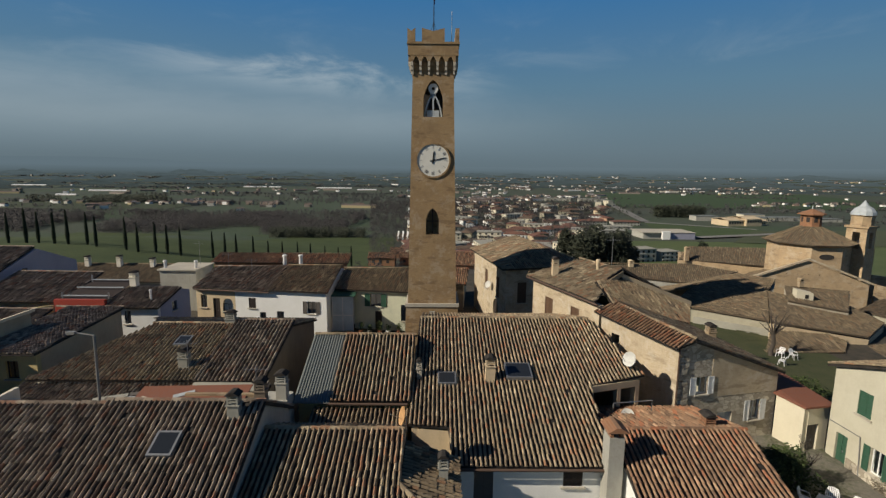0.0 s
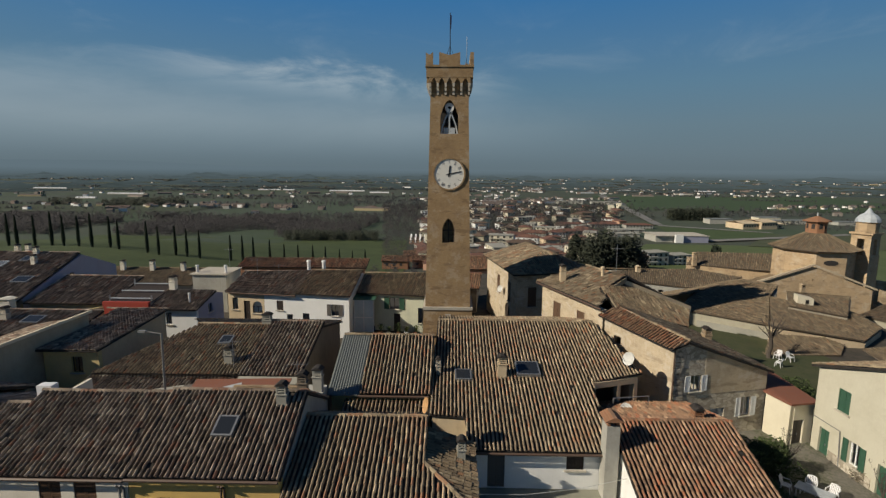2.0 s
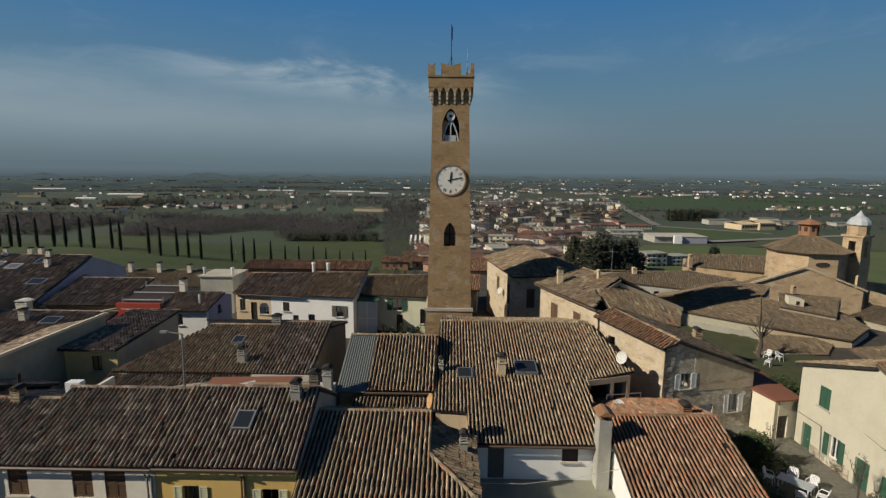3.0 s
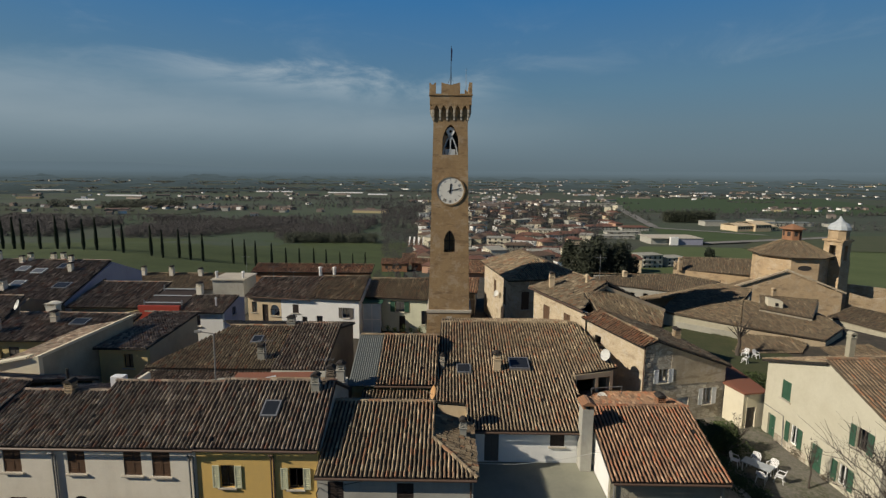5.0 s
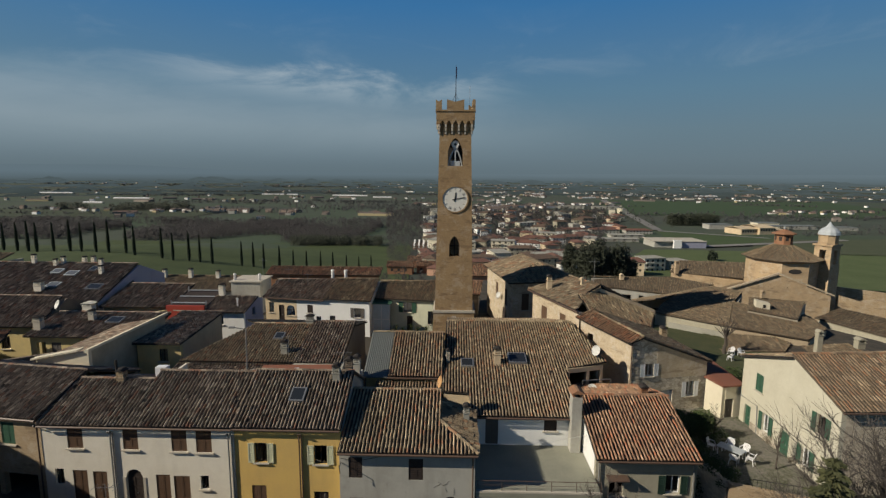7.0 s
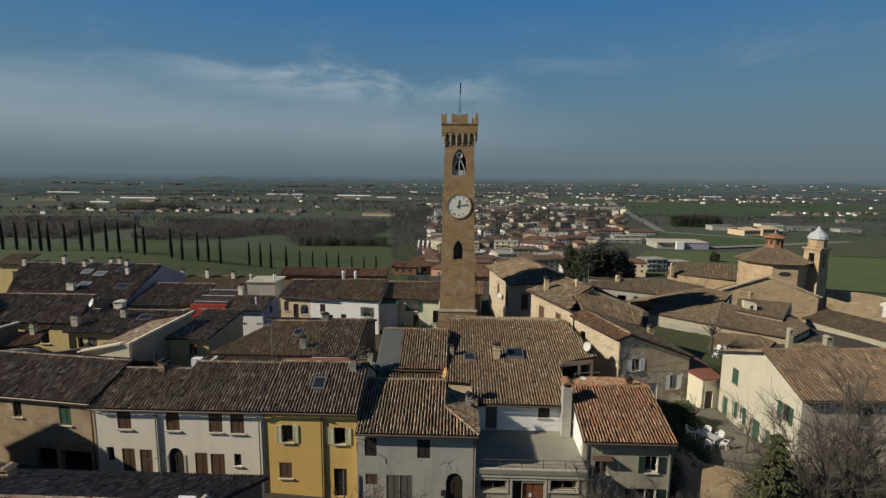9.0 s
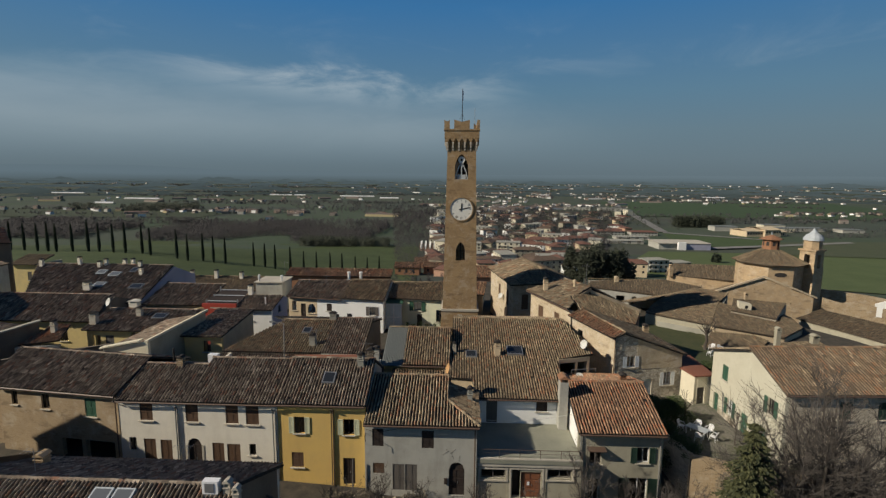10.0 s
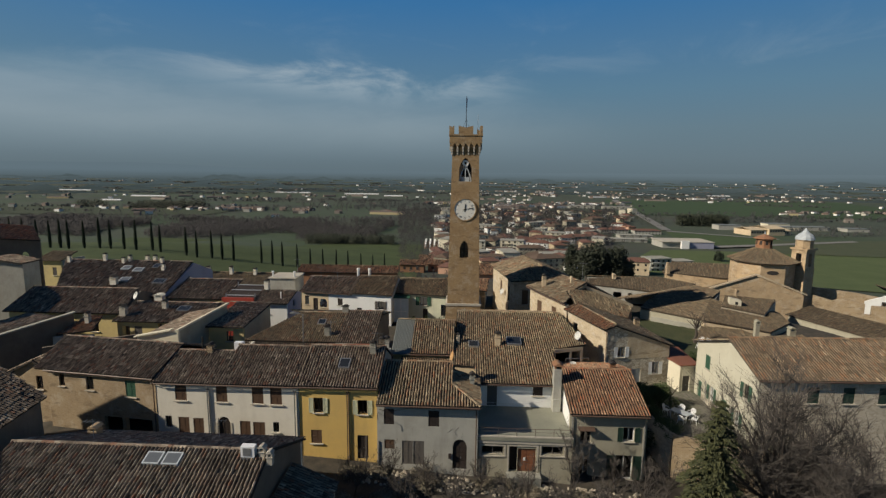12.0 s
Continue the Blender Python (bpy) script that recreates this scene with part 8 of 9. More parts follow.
# lit green field under the cypresses
def sheet_on_ground(name, label, outline, lift, colour, colour2, n=14):
    """A crop or lawn that follows the ground inside a quad."""
    s = Shape()
    a, b, c, d = [Vector((*p, 0)) for p in outline]
    for i in range(n + 1):
        for j in range(n + 1):
            p = a.lerp(b, i / n).lerp(d.lerp(c, i / n), j / n)
            s.v.append((p.x, p.y, ground_z(p.x, p.y) + lift))
    for i in range(n):
        for j in range(n):
            k = i * (n + 1) + j
            s.f.append((k, k + n + 1, k + n + 2, k + 1))
    m, nodes, links, b2, co = surface(name + "_surface", 0.95)
    f = noisy(nodes, links, co, 0.05, 6, 0.7, 0.35, 0.65)
    g = noisy(nodes, links, co, 0.9, 4, 0.7, 0.3, 0.7)
    links.new(mixed(nodes, links, 0.3, mixed(nodes, links, f, colour, colour2), mixed(nodes, links, g, tuple(v * 0.6 for v in colour), colour2)), b2.inputs["Base Color"])
    return solid(name, s, m, label, "field", "structure")


sheet_on_ground("field", "bright green winter wheat field", [(-300, 120), (-14, 120), (-40, 436), (-345, 470)], 0.5, (0.040, 0.060, 0.019), (0.070, 0.092, 0.031), 30)
sheet_on_ground("field", "green meadow beyond the church", [(90, 290), (560, 180), (640, 430), (170, 432)], 0.5, (0.074, 0.104, 0.036), (0.104, 0.130, 0.050), 20)
sheet_on_ground("field", "olive fallow field beyond the church", [(255, 425), (470, 400), (520, 545), (330, 520)], 0.9, (0.060, 0.078, 0.036), (0.082, 0.088, 0.048), 16)
sheet_on_ground("field", "green field by the town road", [(215, 475), (345, 470), (345, 560), (250, 600)], 0.9, (0.050, 0.078, 0.028), (0.065, 0.095, 0.034))
sheet_on_ground("field", "pale olive field on the plain", [(-900, 720), (-420, 760), (-420, 930), (-900, 900)], 0.9, (0.045, 0.058, 0.032), (0.055, 0.068, 0.036))
sheet_on_ground("field", "long green field on the plain", [(300, 900), (900, 850), (1100, 1500), (420, 1500)], 0.9, (0.042, 0.070, 0.030), (0.052, 0.082, 0.034))
sheet_on_ground("road", "pale country road across the fields", [(238, 452), (420, 520), (420, 530), (236, 464)], 1.3, (0.25, 0.24, 0.22), (0.20, 0.195, 0.18))
sheet_on_ground("road", "pale country road across the fields", [(250, 600), (345, 530), (345, 540), (254, 612)], 1.3, (0.25, 0.24, 0.22), (0.20, 0.195, 0.18))
sheet_on_ground("road", "pale straight road through the plain", [(250, 615), (262, 615), (460, 1500), (440, 1500)], 1.4, (0.22, 0.215, 0.20), (0.18, 0.175, 0.165), 40)


def far_house(wall_key, roof_m, w, d, h, rise, seed):
    """A plain distant house at the origin: walls, hipped or gabled roof and windows."""
    t = thing("distant_house", "distant %s house with tiled roof" % wall_key.replace("_", " "), "house", (0, 0, 0), "houses of the lower town")
    part("wall", Shape().box(-w / 2, w / 2, -d / 2, d / 2, -6, h), M[wall_key], t)
    s = Shape()
    o = 0.6
    s.slab([(-w / 2 - o, -d / 2 - o, h), (w / 2 + o, -d / 2 - o, h), (w / 2 - w * 0.2, 0, h + rise), (-w / 2 + w * 0.2, 0, h + rise)], (0, 0, -0.2))
    s.slab([(w / 2 + o, d / 2 + o, h), (-w / 2 - o, d / 2 + o, h), (-w / 2 + w * 0.2, 0, h + rise), (w / 2 - w * 0.2, 0, h + rise)], (0, 0, -0.2))
    s.slab([(w / 2 + o, -d / 2 - o, h), (w / 2 + o, d / 2 + o, h), (w / 2 - w * 0.2, 0, h + rise)], (0, 0, -0.2))
    s.slab([(-w / 2 - o, d / 2 + o, h), (-w / 2 - o, -d / 2 - o, h), (-w / 2 + w * 0.2, 0, h + rise)], (0, 0, -0.2))
    part("roof", s, roof_m, t)
    for storey in range(max(1, int(h / 3))):
        n = max(2, int(w / 3.2))
        for i in range(n):
            x = -w / 2 + w * (i + 0.5) / n
            z = h - 2.3 - 3 * storey
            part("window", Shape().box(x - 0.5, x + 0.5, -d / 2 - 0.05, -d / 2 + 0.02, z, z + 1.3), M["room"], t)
    return t


def far_block(wall_key, w, d, storeys, label):
    """A distant flat-roofed block of flats at the origin, with balconies on its front."""
    t = thing("distant_block", label, "house", (0, 0, 0), "houses of the lower town")
    h = 3.0 * storeys
    part("wall", Shape().box(-w / 2, w / 2, -d / 2, d / 2, -6, h), M[wall_key], t)
    part("roof", Shape().box(-w / 2 - 0.4, w / 2 + 0.4, -d / 2 - 0.4, d / 2 + 0.4, h, h + 0.4), M["concrete"], t)
    n = max(2, int(w / 3.4))
    for k in range(storeys):
        for i in range(n):
            x, z = -w / 2 + w * (i + 0.5) / n, 3 * k + 0.8
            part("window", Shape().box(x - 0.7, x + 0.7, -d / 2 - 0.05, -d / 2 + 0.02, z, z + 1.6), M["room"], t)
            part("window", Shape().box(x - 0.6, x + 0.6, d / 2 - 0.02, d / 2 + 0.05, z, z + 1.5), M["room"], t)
        if k:
            part("balcony", Shape().box(-w / 2 + 0.5, -w / 2 + w * 0.45, -d / 2 - 1.3, -d / 2 - 0.06, 3 * k - 0.1, 3 * k + 0.9), M[wall_key], t)
    return t


roof_far = [tile_material("far_roof_" + k, a, b, c, d, False, 0.3, 0.9) for k, a, b, c, d in (("brown", (0.165, 0.115, 0.082), (0.125, 0.086, 0.062), (0.082, 0.06, 0.046), (0.16, 0.088, 0.056)), ("red", (0.205, 0.105, 0.076), (0.155, 0.075, 0.055), (0.11, 0.056, 0.042), (0.205, 0.084, 0.056)))]
kinds = [far_house(k, roof_far[r], w, d, h, rise, i) for i, (k, r, w, d, h, rise) in enumerate((("bright", 1, 14, 11, 7, 2.2), ("cream", 0, 12, 10, 8.5, 1.8), ("olive", 0, 16, 10, 9, 2.0), ("sand", 1, 11, 10, 8.5, 1.8), ("pink", 1, 13, 11, 6, 2.2), ("grey", 1, 26, 12, 6, 2.4), ("bright", 0, 12, 9, 8, 1.6)))]
kinds += [far_block("cream", 16, 11, 4, "distant cream block of flats with balconies"), far_block("bright", 12, 10, 3, "distant white block of flats with balconies"), far_block("grey", 15, 11, 3, "distant grey block of flats with balconies")]
used = set()


def settle(k, x, y, turn, scale):
    """Sets the first of a kind down, and copies it after that."""
    m = pose(x, y, ground_z(x, y) - 0.5, 0, 0, turn)
    c = kinds[k] if k not in used else copy_thing(kinds[k], m)
    used.add(k)
    c.matrix_basis = m
    c.scale = scale


# the buildings of the lower town that stand out
lots = []
for k, x, y, turn, scale in ((7, 8, 398, 4, (1.1, 1, 0.8)), (7, 40, 398, -6, (1.2, 1, 0.9)), (3, 15, 288, 10, (1.0, 1, 0.8)), (5, 74, 374, 8, (1.5, 1.3, 0.8)), (8, 60, 330, 8, (1.0, 1, 0.9)), (8, 75, 329, 8, (0.9, 1, 0.8)), (3, 107, 287, -12, (1.2, 1, 1.1)), (9, 128, 312, 14, (1.0, 1, 1.0)), (9, 146, 318, 14, (0.9, 1, 0.8)), (5, 140, 585, 4, (1.3, 1.2, 0.8)), (5, 180, 588, 2, (1.3, 1.2, 0.8)), (5, 218, 582, 0, (1.2, 1.2, 0.8)), (5, 120, 500, 12, (1.3, 1.1, 0.9)), (0, 100, 470, 10, (1, 1, 1)), (6, 30, 345, 20, (1.0, 1, 0.9)), (1, 48, 318, -20, (1.0, 1, 0.9)), (4, -2, 300, 80, (1.1, 1, 0.9)), (4, -8, 262, 70, (1.0, 1, 0.9)), (9, 168, 500, 0, (2.6, 1.4, 0.4)), (9, 190, 540, 0, (2.4, 1.4, 0.4)), (9, 255, 1080, -8, (3.6, 2, 0.7)), (9, 320, 1062, -8, (3.2, 2, 0.7))):
    settle(k, x, y, turn, scale)
    lots.append((x, y))
fixed = len(lots)
for i in range(6000):
    # lower town along the road, seen between the tower and the church
    y = 290 + 640 * rnd.random() ** 1.25
    x = rnd.uniform(-0.06, 0.34) * y
    if x > 0.28 * y and y < 600 or 150 < x < 245 and 430 < y < 580:
        continue
    if all(math.hypot(x - a, y - b) > 15 + (y - 300) * 0.032 for a, b in lots):
        lots.append((x, y))
    if len(lots) >= 215:
        break
for i, (x, y) in enumerate(lots[fixed:]):
    settle(rnd.choice((0, 1, 2, 2, 3, 4, 5, 6, 6, 7, 8, 9)), x, y, rnd.choice((-18, 8, 72, 100, 28)) + rnd.uniform(-8, 8), (rnd.uniform(0.7, 1.5), rnd.uniform(0.75, 1.25), rnd.uniform(0.6, 1.05)))
# a row of gardens with white stepped gables
t = thing("terrace_row", "row of brown houses with white stepped gables", "house", (-22, 414, -40))
part("wall", Shape().box(-36, -10, 412, 424, -46, -36.2), M["pink"], t)
part("roof", Shape().slab([(-36.5, 411.5, -36.1), (-9.5, 411.5, -36.1), (-9.5, 418, -33.8), (-36.5, 418, -33.8)], (0, 0, -0.3)), roof_far[0], t)
for i in range(7):
    x = -35.5 + i * 3.9
    part("gable", Shape().slab([(x, 411, -36.0), (x, 418.5, -31.6), (x, 418.5, -34.2), (x, 411, -38.0)], (1.3, 0, 0)), M["bright"], t)

# cream factory hall, and the blue and white hall by the road
h = thing("factory", "cream factory of three pitched halls side by side", "factory", (365, 590, -43))
gz = ground_z(365, 590)
turn = radians(12)


def swing(s, x, y, a):
    """Turns a shape about an upright axis."""
    for i, (p, q, z) in enumerate(s.v):
        s.v[i] = (x + (p - x) * math.cos(a) - (q - y) * math.sin(a), y + (p - x) * math.sin(a) + (q - y) * math.cos(a), z)
    return s


for x0, x1, y0, y1, tall, rise in ((338, 360, 585, 612, 6.5, 2.4), (360.2, 382, 582, 612, 8.0, 2.8), (382.2, 396, 588, 606, 5.0, 2.0)):
    hall = part("hall", swing(Shape().box(x0, x1, y0, y1, gz - 2, gz + tall), 365, 590, turn), M["sand"], h)
    mid = (y0 + y1) / 2
    s = Shape().slab([(x0 - 0.4, y0 - 0.6, gz + tall), (x1 + 0.4, y0 - 0.6, gz + tall), (x1 + 0.4, mid, gz + tall + rise), (x0 - 0.4, mid, gz + tall + rise)], (0, 0, 0.3))
    s.slab([(x1 + 0.4, y1 + 0.6, gz + tall), (x0 - 0.4, y1 + 0.6, gz + tall), (x0 - 0.4, mid, gz + tall + rise), (x1 + 0.4, mid, gz + tall + rise)], (0, 0, 0.3))
    part("roof", swing(s, 365, 590, turn), M["sand"], hall)
    for i in range(int((x1 - x0) / 3.6)):
        q = x0 + 1.2 + 3.6 * i
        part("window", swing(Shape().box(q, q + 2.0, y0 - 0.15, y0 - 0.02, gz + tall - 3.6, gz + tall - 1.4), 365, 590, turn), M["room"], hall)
for x, y, w, tall, key in ((418, 640, 34, 5, "cream"), (462, 650, 40, 4.5, "grey"), (440, 690, 30, 5, "cream"), (510, 640, 28, 4, "grey"), (350, 645, 30, 6, "grey")):
    gz = ground_z(x, y)
    t = thing("far_shed", "low pale industrial shed beyond the factory", "factory", (x, y, gz), "sheds by the factory")
    part("wall", Shape().box(x - w / 2, x + w / 2, y, y + 18, gz - 2, gz + tall), M[key], t)
    part("roof", Shape().box(x - w / 2 - 0.4, x + w / 2 + 0.4, y - 0.4, y + 18.4, gz + tall + 0.01, gz + tall + 0.4), M["corrugated"], t)
h = thing("warehouse", "low warehouse with white roof and blue side", "factory", (216, 455, -41))
gz = ground_z(216, 455)
part("wall", Shape().box(206, 234, 450, 479, gz - 3, gz + 6), M["blue"], h)
part("wall", Shape().box(187, 205.9, 452, 479, gz - 3, gz + 6), M["grey"], h)
part("front", Shape().box(203, 210, 447, 449.9, gz - 3, gz + 7.5), M["bright"], h)
part("roof", Shape().box(186, 234.5, 449.5, 480, gz + 6.02, gz + 6.5), M["trim_stone"], h)

# scattered farms and far suburbs
s, t = Shape(), Shape()
# places of hamlets: middle, spread, count
hamlets = [(-440, 885, 105, 26, 34), (-284, 828, 12, 5, 3), (-224, 837, 10, 5, 2), (-139, 856, 16, 6, 4), (-40, 1180, 70, 40, 26), (-660, 880, 40, 15, 4), (-730, 900, 30, 15, 3), (-700, 1330, 160, 60, 16), (-300, 1500, 240, 60, 18), (-1150, 1300, 160, 90, 12), (-1400, 2000, 300, 120, 14), (-500, 2150, 340, 110, 22), (110, 1400, 60, 40, 12), (60, 1000, 60, 50, 18), (160, 1120, 70, 50, 22), (250, 1250, 110, 60, 24), (300, 1800, 280, 110, 50), (700, 1650, 220, 90, 26), (640, 950, 70, 30, 14), (760, 980, 90, 30, 14), (900, 1500, 200, 80, 22), (1100, 2050, 340, 130, 46), (1500, 1800, 260, 120, 26), (430, 2250, 330, 110, 42), (60, 2200, 260, 100, 26), (500, 3000, 420, 160, 60), (1300, 2900, 420, 160, 60), (2100, 2700, 380, 180, 40), (100, 3500, 420, 180, 40), (1000, 3700, 620, 200, 60), (2200, 3400, 500, 220, 40), (-700, 3000, 520, 180, 26), (-1700, 2800, 420, 160, 20)]
spread = [(x, y, sx, sy) for x, y, sx, sy, n in hamlets for _ in range(n)]
for i in range(len(spread) + 60):
    if i < len(spread):
        x, y, sx, sy = spread[i]
        x, y = x + rnd.gauss(0, sx * 0.7), y + rnd.gauss(0, sy * 0.7)
    else:
        a, r = rnd.uniform(-0.95, 0.90), 760 * (3.2 ** rnd.random())
        x, y = r * math.sin(a), r * math.cos(a) + 30
    if math.hypot(x, y) > 4450:
        continue
    w, d, hh = rnd.uniform(6, 12), rnd.uniform(6, 9), rnd.uniform(3.0, 5.6)
    if y > 2600:
        w, hh = w * 1.5, hh * 1.1
    if rnd.random() < 0.07:
        w, d, hh = rnd.uniform(24, 60), rnd.uniform(14, 20), 4
    z = ground_z(x, y)
    c, n2 = rnd.uniform(-0.5, 0.5), 0
    p = [(x + u * w / 2 * math.cos(c) - v * d / 2 * math.sin(c), y + u * w / 2 * math.sin(c) + v * d / 2 * math.cos(c)) for u, v in ((-1, -1), (1, -1), (1, 1), (-1, 1))]
    s.hexa([(*q, z - 3) for q in p] + [(*q, z + hh) for q in p])
    mid0, mid1 = ((p[0][0] + p[3][0]) / 2, (p[0][1] + p[3][1]) / 2, z + hh + 1.8), ((p[1][0] + p[2][0]) / 2, (p[1][1] + p[2][1]) / 2, z + hh + 1.8)
    n = len(t.v)
    t.v += [(*p[0], z + hh), (*p[1], z + hh), mid1, mid0, (*p[2], z + hh), (*p[3], z + hh)]
    t.f += [(n, n + 1, n + 2, n + 3), (n + 4, n + 5, n + 3, n + 2), (n + 1, n + 4, n + 2), (n + 5, n, n + 3)]
m, nodes, links, b, co = surface("far_house_paint", 0.9)
pick = ramp(nodes, [(0.0, (0.48, 0.46, 0.40)), (0.26, (0.24, 0.21, 0.18)), (0.48, (0.78, 0.77, 0.74)), (0.80, (0.40, 0.34, 0.20)), (0.85, (0.28, 0.22, 0.18))], "CONSTANT")
links.new(nodes.new("ShaderNodeNewGeometry").outputs["Random Per Island"], pick.inputs[0])
links.new(pick.outputs[0], b.inputs["Base Color"])
far = thing("far_farms", "scattered farms and suburbs over the plain", "houses", (0, 600, -40), kind="stuff")
part("walls", s, m, far)
# roof colours greyed, with the haze put into them
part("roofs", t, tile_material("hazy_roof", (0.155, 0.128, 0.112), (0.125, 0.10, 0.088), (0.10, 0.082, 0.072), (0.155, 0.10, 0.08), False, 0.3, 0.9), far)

# long greenhouses on the plain
for x0, x1, y, wide in ((-868, -822, 1125, 9), (-955, -853, 1355, 10), (-1500, -1380, 1750, 12), (-690, -560, 1750, 12), (-420, -300, 1690, 10), (-260, -200, 1560, 10), (300, 520, 2000, 16), (640, 760, 1950, 14), (900, 1000, 1900, 14)):
    z = ground_z(x0, y)
    t = thing("greenhouse", "long low white greenhouse on the plain", "greenhouse", (x0, y, z), "greenhouses on the plain")
    part("wall", Shape().box(x0, x1, y, y + wide, z - 1, z + 2.4), M["grey"], t)
    part("roof", Shape().slab([(x0, y - 0.2, z + 2.4), (x1, y - 0.2, z + 2.4), (x1, y + wide / 2, z + 4.6), (x0, y + wide / 2, z + 4.6)], (0, 0, -0.1)), M["plastic"], t)


# woods, hedges and orchards on the plain
def wood_belt(name, label, spots, seed, size=(3.5, 7.5), stems=40, material="wood"):
    """A leafless wood: soft crowns of many small twig clumps with gaps."""
    r = random.Random(seed)
    s = Shape()
    for x, y in spots:
        z, hh = ground_z(x, y), r.uniform(*size)
        w, far = hh * r.uniform(0.30, 0.48), math.hypot(x, y)
        fleck = max(0.22, 0.0011 * far)
        for k in range(stems):
            e = r.random() ** 0.8
            a, q = r.uniform(0, 2 * math.pi), w * math.sqrt(r.random()) * (1.0 - 0.55 * e * e)
            p = Vector((x + q * math.cos(a), y + q * math.sin(a), z + hh * (0.06 + 0.94 * e)))
            up = Vector((r.gauss(0, 0.45), -0.5 + r.gauss(0, 0.45), 0.8)).normalized()
            u = up.orthogonal().normalized()
            u, v, b = u, up.cross(u), r.uniform(0, math.pi)
            u, v = (u * math.cos(b) + v * math.sin(b)) * fleck * r.uniform(0.6, 1.5), (v * math.cos(b) - u * math.sin(b)) * fleck * r.uniform(0.3, 0.7)
            n = len(s.v)
            s.v += [tuple(p - u), tuple(p + v), tuple(p + u), tuple(p - v)]
            s.f.append((n, n + 1, n + 2, n + 3))
    return solid(name, s, M[material], label, "trees", "stuff")


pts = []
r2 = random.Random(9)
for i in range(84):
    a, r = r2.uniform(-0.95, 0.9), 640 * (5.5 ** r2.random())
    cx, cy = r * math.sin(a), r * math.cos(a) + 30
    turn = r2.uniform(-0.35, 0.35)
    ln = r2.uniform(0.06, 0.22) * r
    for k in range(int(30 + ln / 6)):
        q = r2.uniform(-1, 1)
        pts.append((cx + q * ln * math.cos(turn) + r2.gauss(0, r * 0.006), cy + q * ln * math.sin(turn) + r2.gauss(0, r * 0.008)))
wood_belt("far_woods", "leafless woods and hedgerows on the plain, paled for haze", pts, 10, (3, 7), 26, "hazed_wood")
pts = []
while len(pts) < 3600:
    x, y = r2.uniform(-640, -95), r2.uniform(445, 660)
    if y > 446 - 0.06 * x and noise.noise((x * 0.012, y * 0.012, 0)) > -0.25:
        pts.append((x, y))
wood_belt("wood_belt", "brown leafless wood beyond the green field", pts, 12, (5, 11))
pts = [(r2.uniform(-150, -66), 440 + r2.gauss(0, 5)) for _ in range(320)]
wood_belt("dark_wood", "dense dark wood by the hamlet on the plain", [(r2.uniform(-640, -530), r2.uniform(880, 990)) for _ in range(260)] + [(r2.uniform(-760, -700), r2.uniform(900, 940)) for _ in range(60)], 18, (9, 15), 30, "evergreen")
wood_belt("column_trees", "dark slender evergreens among the houses", [(r2.uniform(120, 300), r2.uniform(640, 860)) for _ in range(70)] + [(r2.uniform(20, 120), r2.uniform(420, 620)) for _ in range(40)], 19, (8, 13), 40, "evergreen")
wood_belt("hedge_belt", "dark thick hedge at the edge of the field", pts, 16, (6, 10), 60, "evergreen")
pts = []
for _ in range(3300):
    y = r2.uniform(270, 950)
    pts.append((r2.uniform(-0.14, 0.31) * y, y))
wood_belt("town_trees", "garden trees between the houses of the lower town", pts, 13, (4, 10), 30)
pts = [(r2.uniform(305, 372), 700 + r2.uniform(-8, 8)) for _ in range(300)]
wood_belt("poplar_row", "dense row of tall poplars by the factory", pts, 15, (12, 17), 60, "evergreen")
pts = [(r2.gauss(-22, 9), r2.gauss(98, 5)) for _ in range(60)]
wood_belt("slope_scrub", "leafless scrub on the slope below the town", pts, 14, (1.5, 3.0))


def broadleaf(base, height, width, seed):
    rn = random.Random(seed)
    t = thing("evergreen_oak", "big dark evergreen tree behind the palace", "tree", base, "evergreens behind the palace")
    part("trunk", Shape().tube([base, (base[0], base[1], base[2] + height * 0.6)], [0.4, 0.2], 7), M["bark"], t)
    s = Shape()
    leaf_cloud(s, rn, (base[0], base[1], base[2] + height - width * 2.1), (width * 1.1, width * 1.1, width * 1.9), 4200, 0.34)
    part("crown", s, M["evergreen"], t)


for i, (x, y, hh, w) in enumerate(((31.5, 108, 14.5, 2.9), (35.5, 109, 16.5, 3.4), (39.5, 110, 15.6, 3.3), (29.0, 112, 13, 2.5), (43.0, 114, 13.5, 2.8))):
    broadleaf((x, y, ground_z(x, y) - 0.5), hh, w, 300 + i)
bush("meadow_tree", "single round tree in the meadow", (198, 369, ground_z(198, 369)), (4, 4, 5), 900, 0.8, "cypress", 320, "tree")

# hills that close the plain; their haze is painted as an emissive colour
s = Shape()
for i in range(161):
    a = radians(-80 + 160 * i / 160)
    u = i / 160
    hgt = 62 + 8 * noise.noise((i * 0.13, 3.1, 0)) + 130 * max(0.0, 1 - u * 2.1) * (0.6 + 0.8 * noise.noise((i * 0.06, 7.7, 0)))
    x, y = 4560 * math.sin(a), 4560 * math.cos(a)
    s.v += [(x, y, -60), (x, y, max(30.0, hgt))]
for i in range(160):
    s.f.append((2 * i, 2 * i + 2, 2 * i + 3, 2 * i + 1))
m, nodes, links, b, co = surface("haze_backdrop", 1.0, 0.0, 0.0)
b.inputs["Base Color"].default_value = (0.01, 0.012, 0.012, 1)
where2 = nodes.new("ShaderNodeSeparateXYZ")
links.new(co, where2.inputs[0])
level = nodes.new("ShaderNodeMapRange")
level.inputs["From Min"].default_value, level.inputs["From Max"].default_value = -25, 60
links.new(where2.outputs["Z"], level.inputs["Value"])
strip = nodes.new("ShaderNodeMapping")
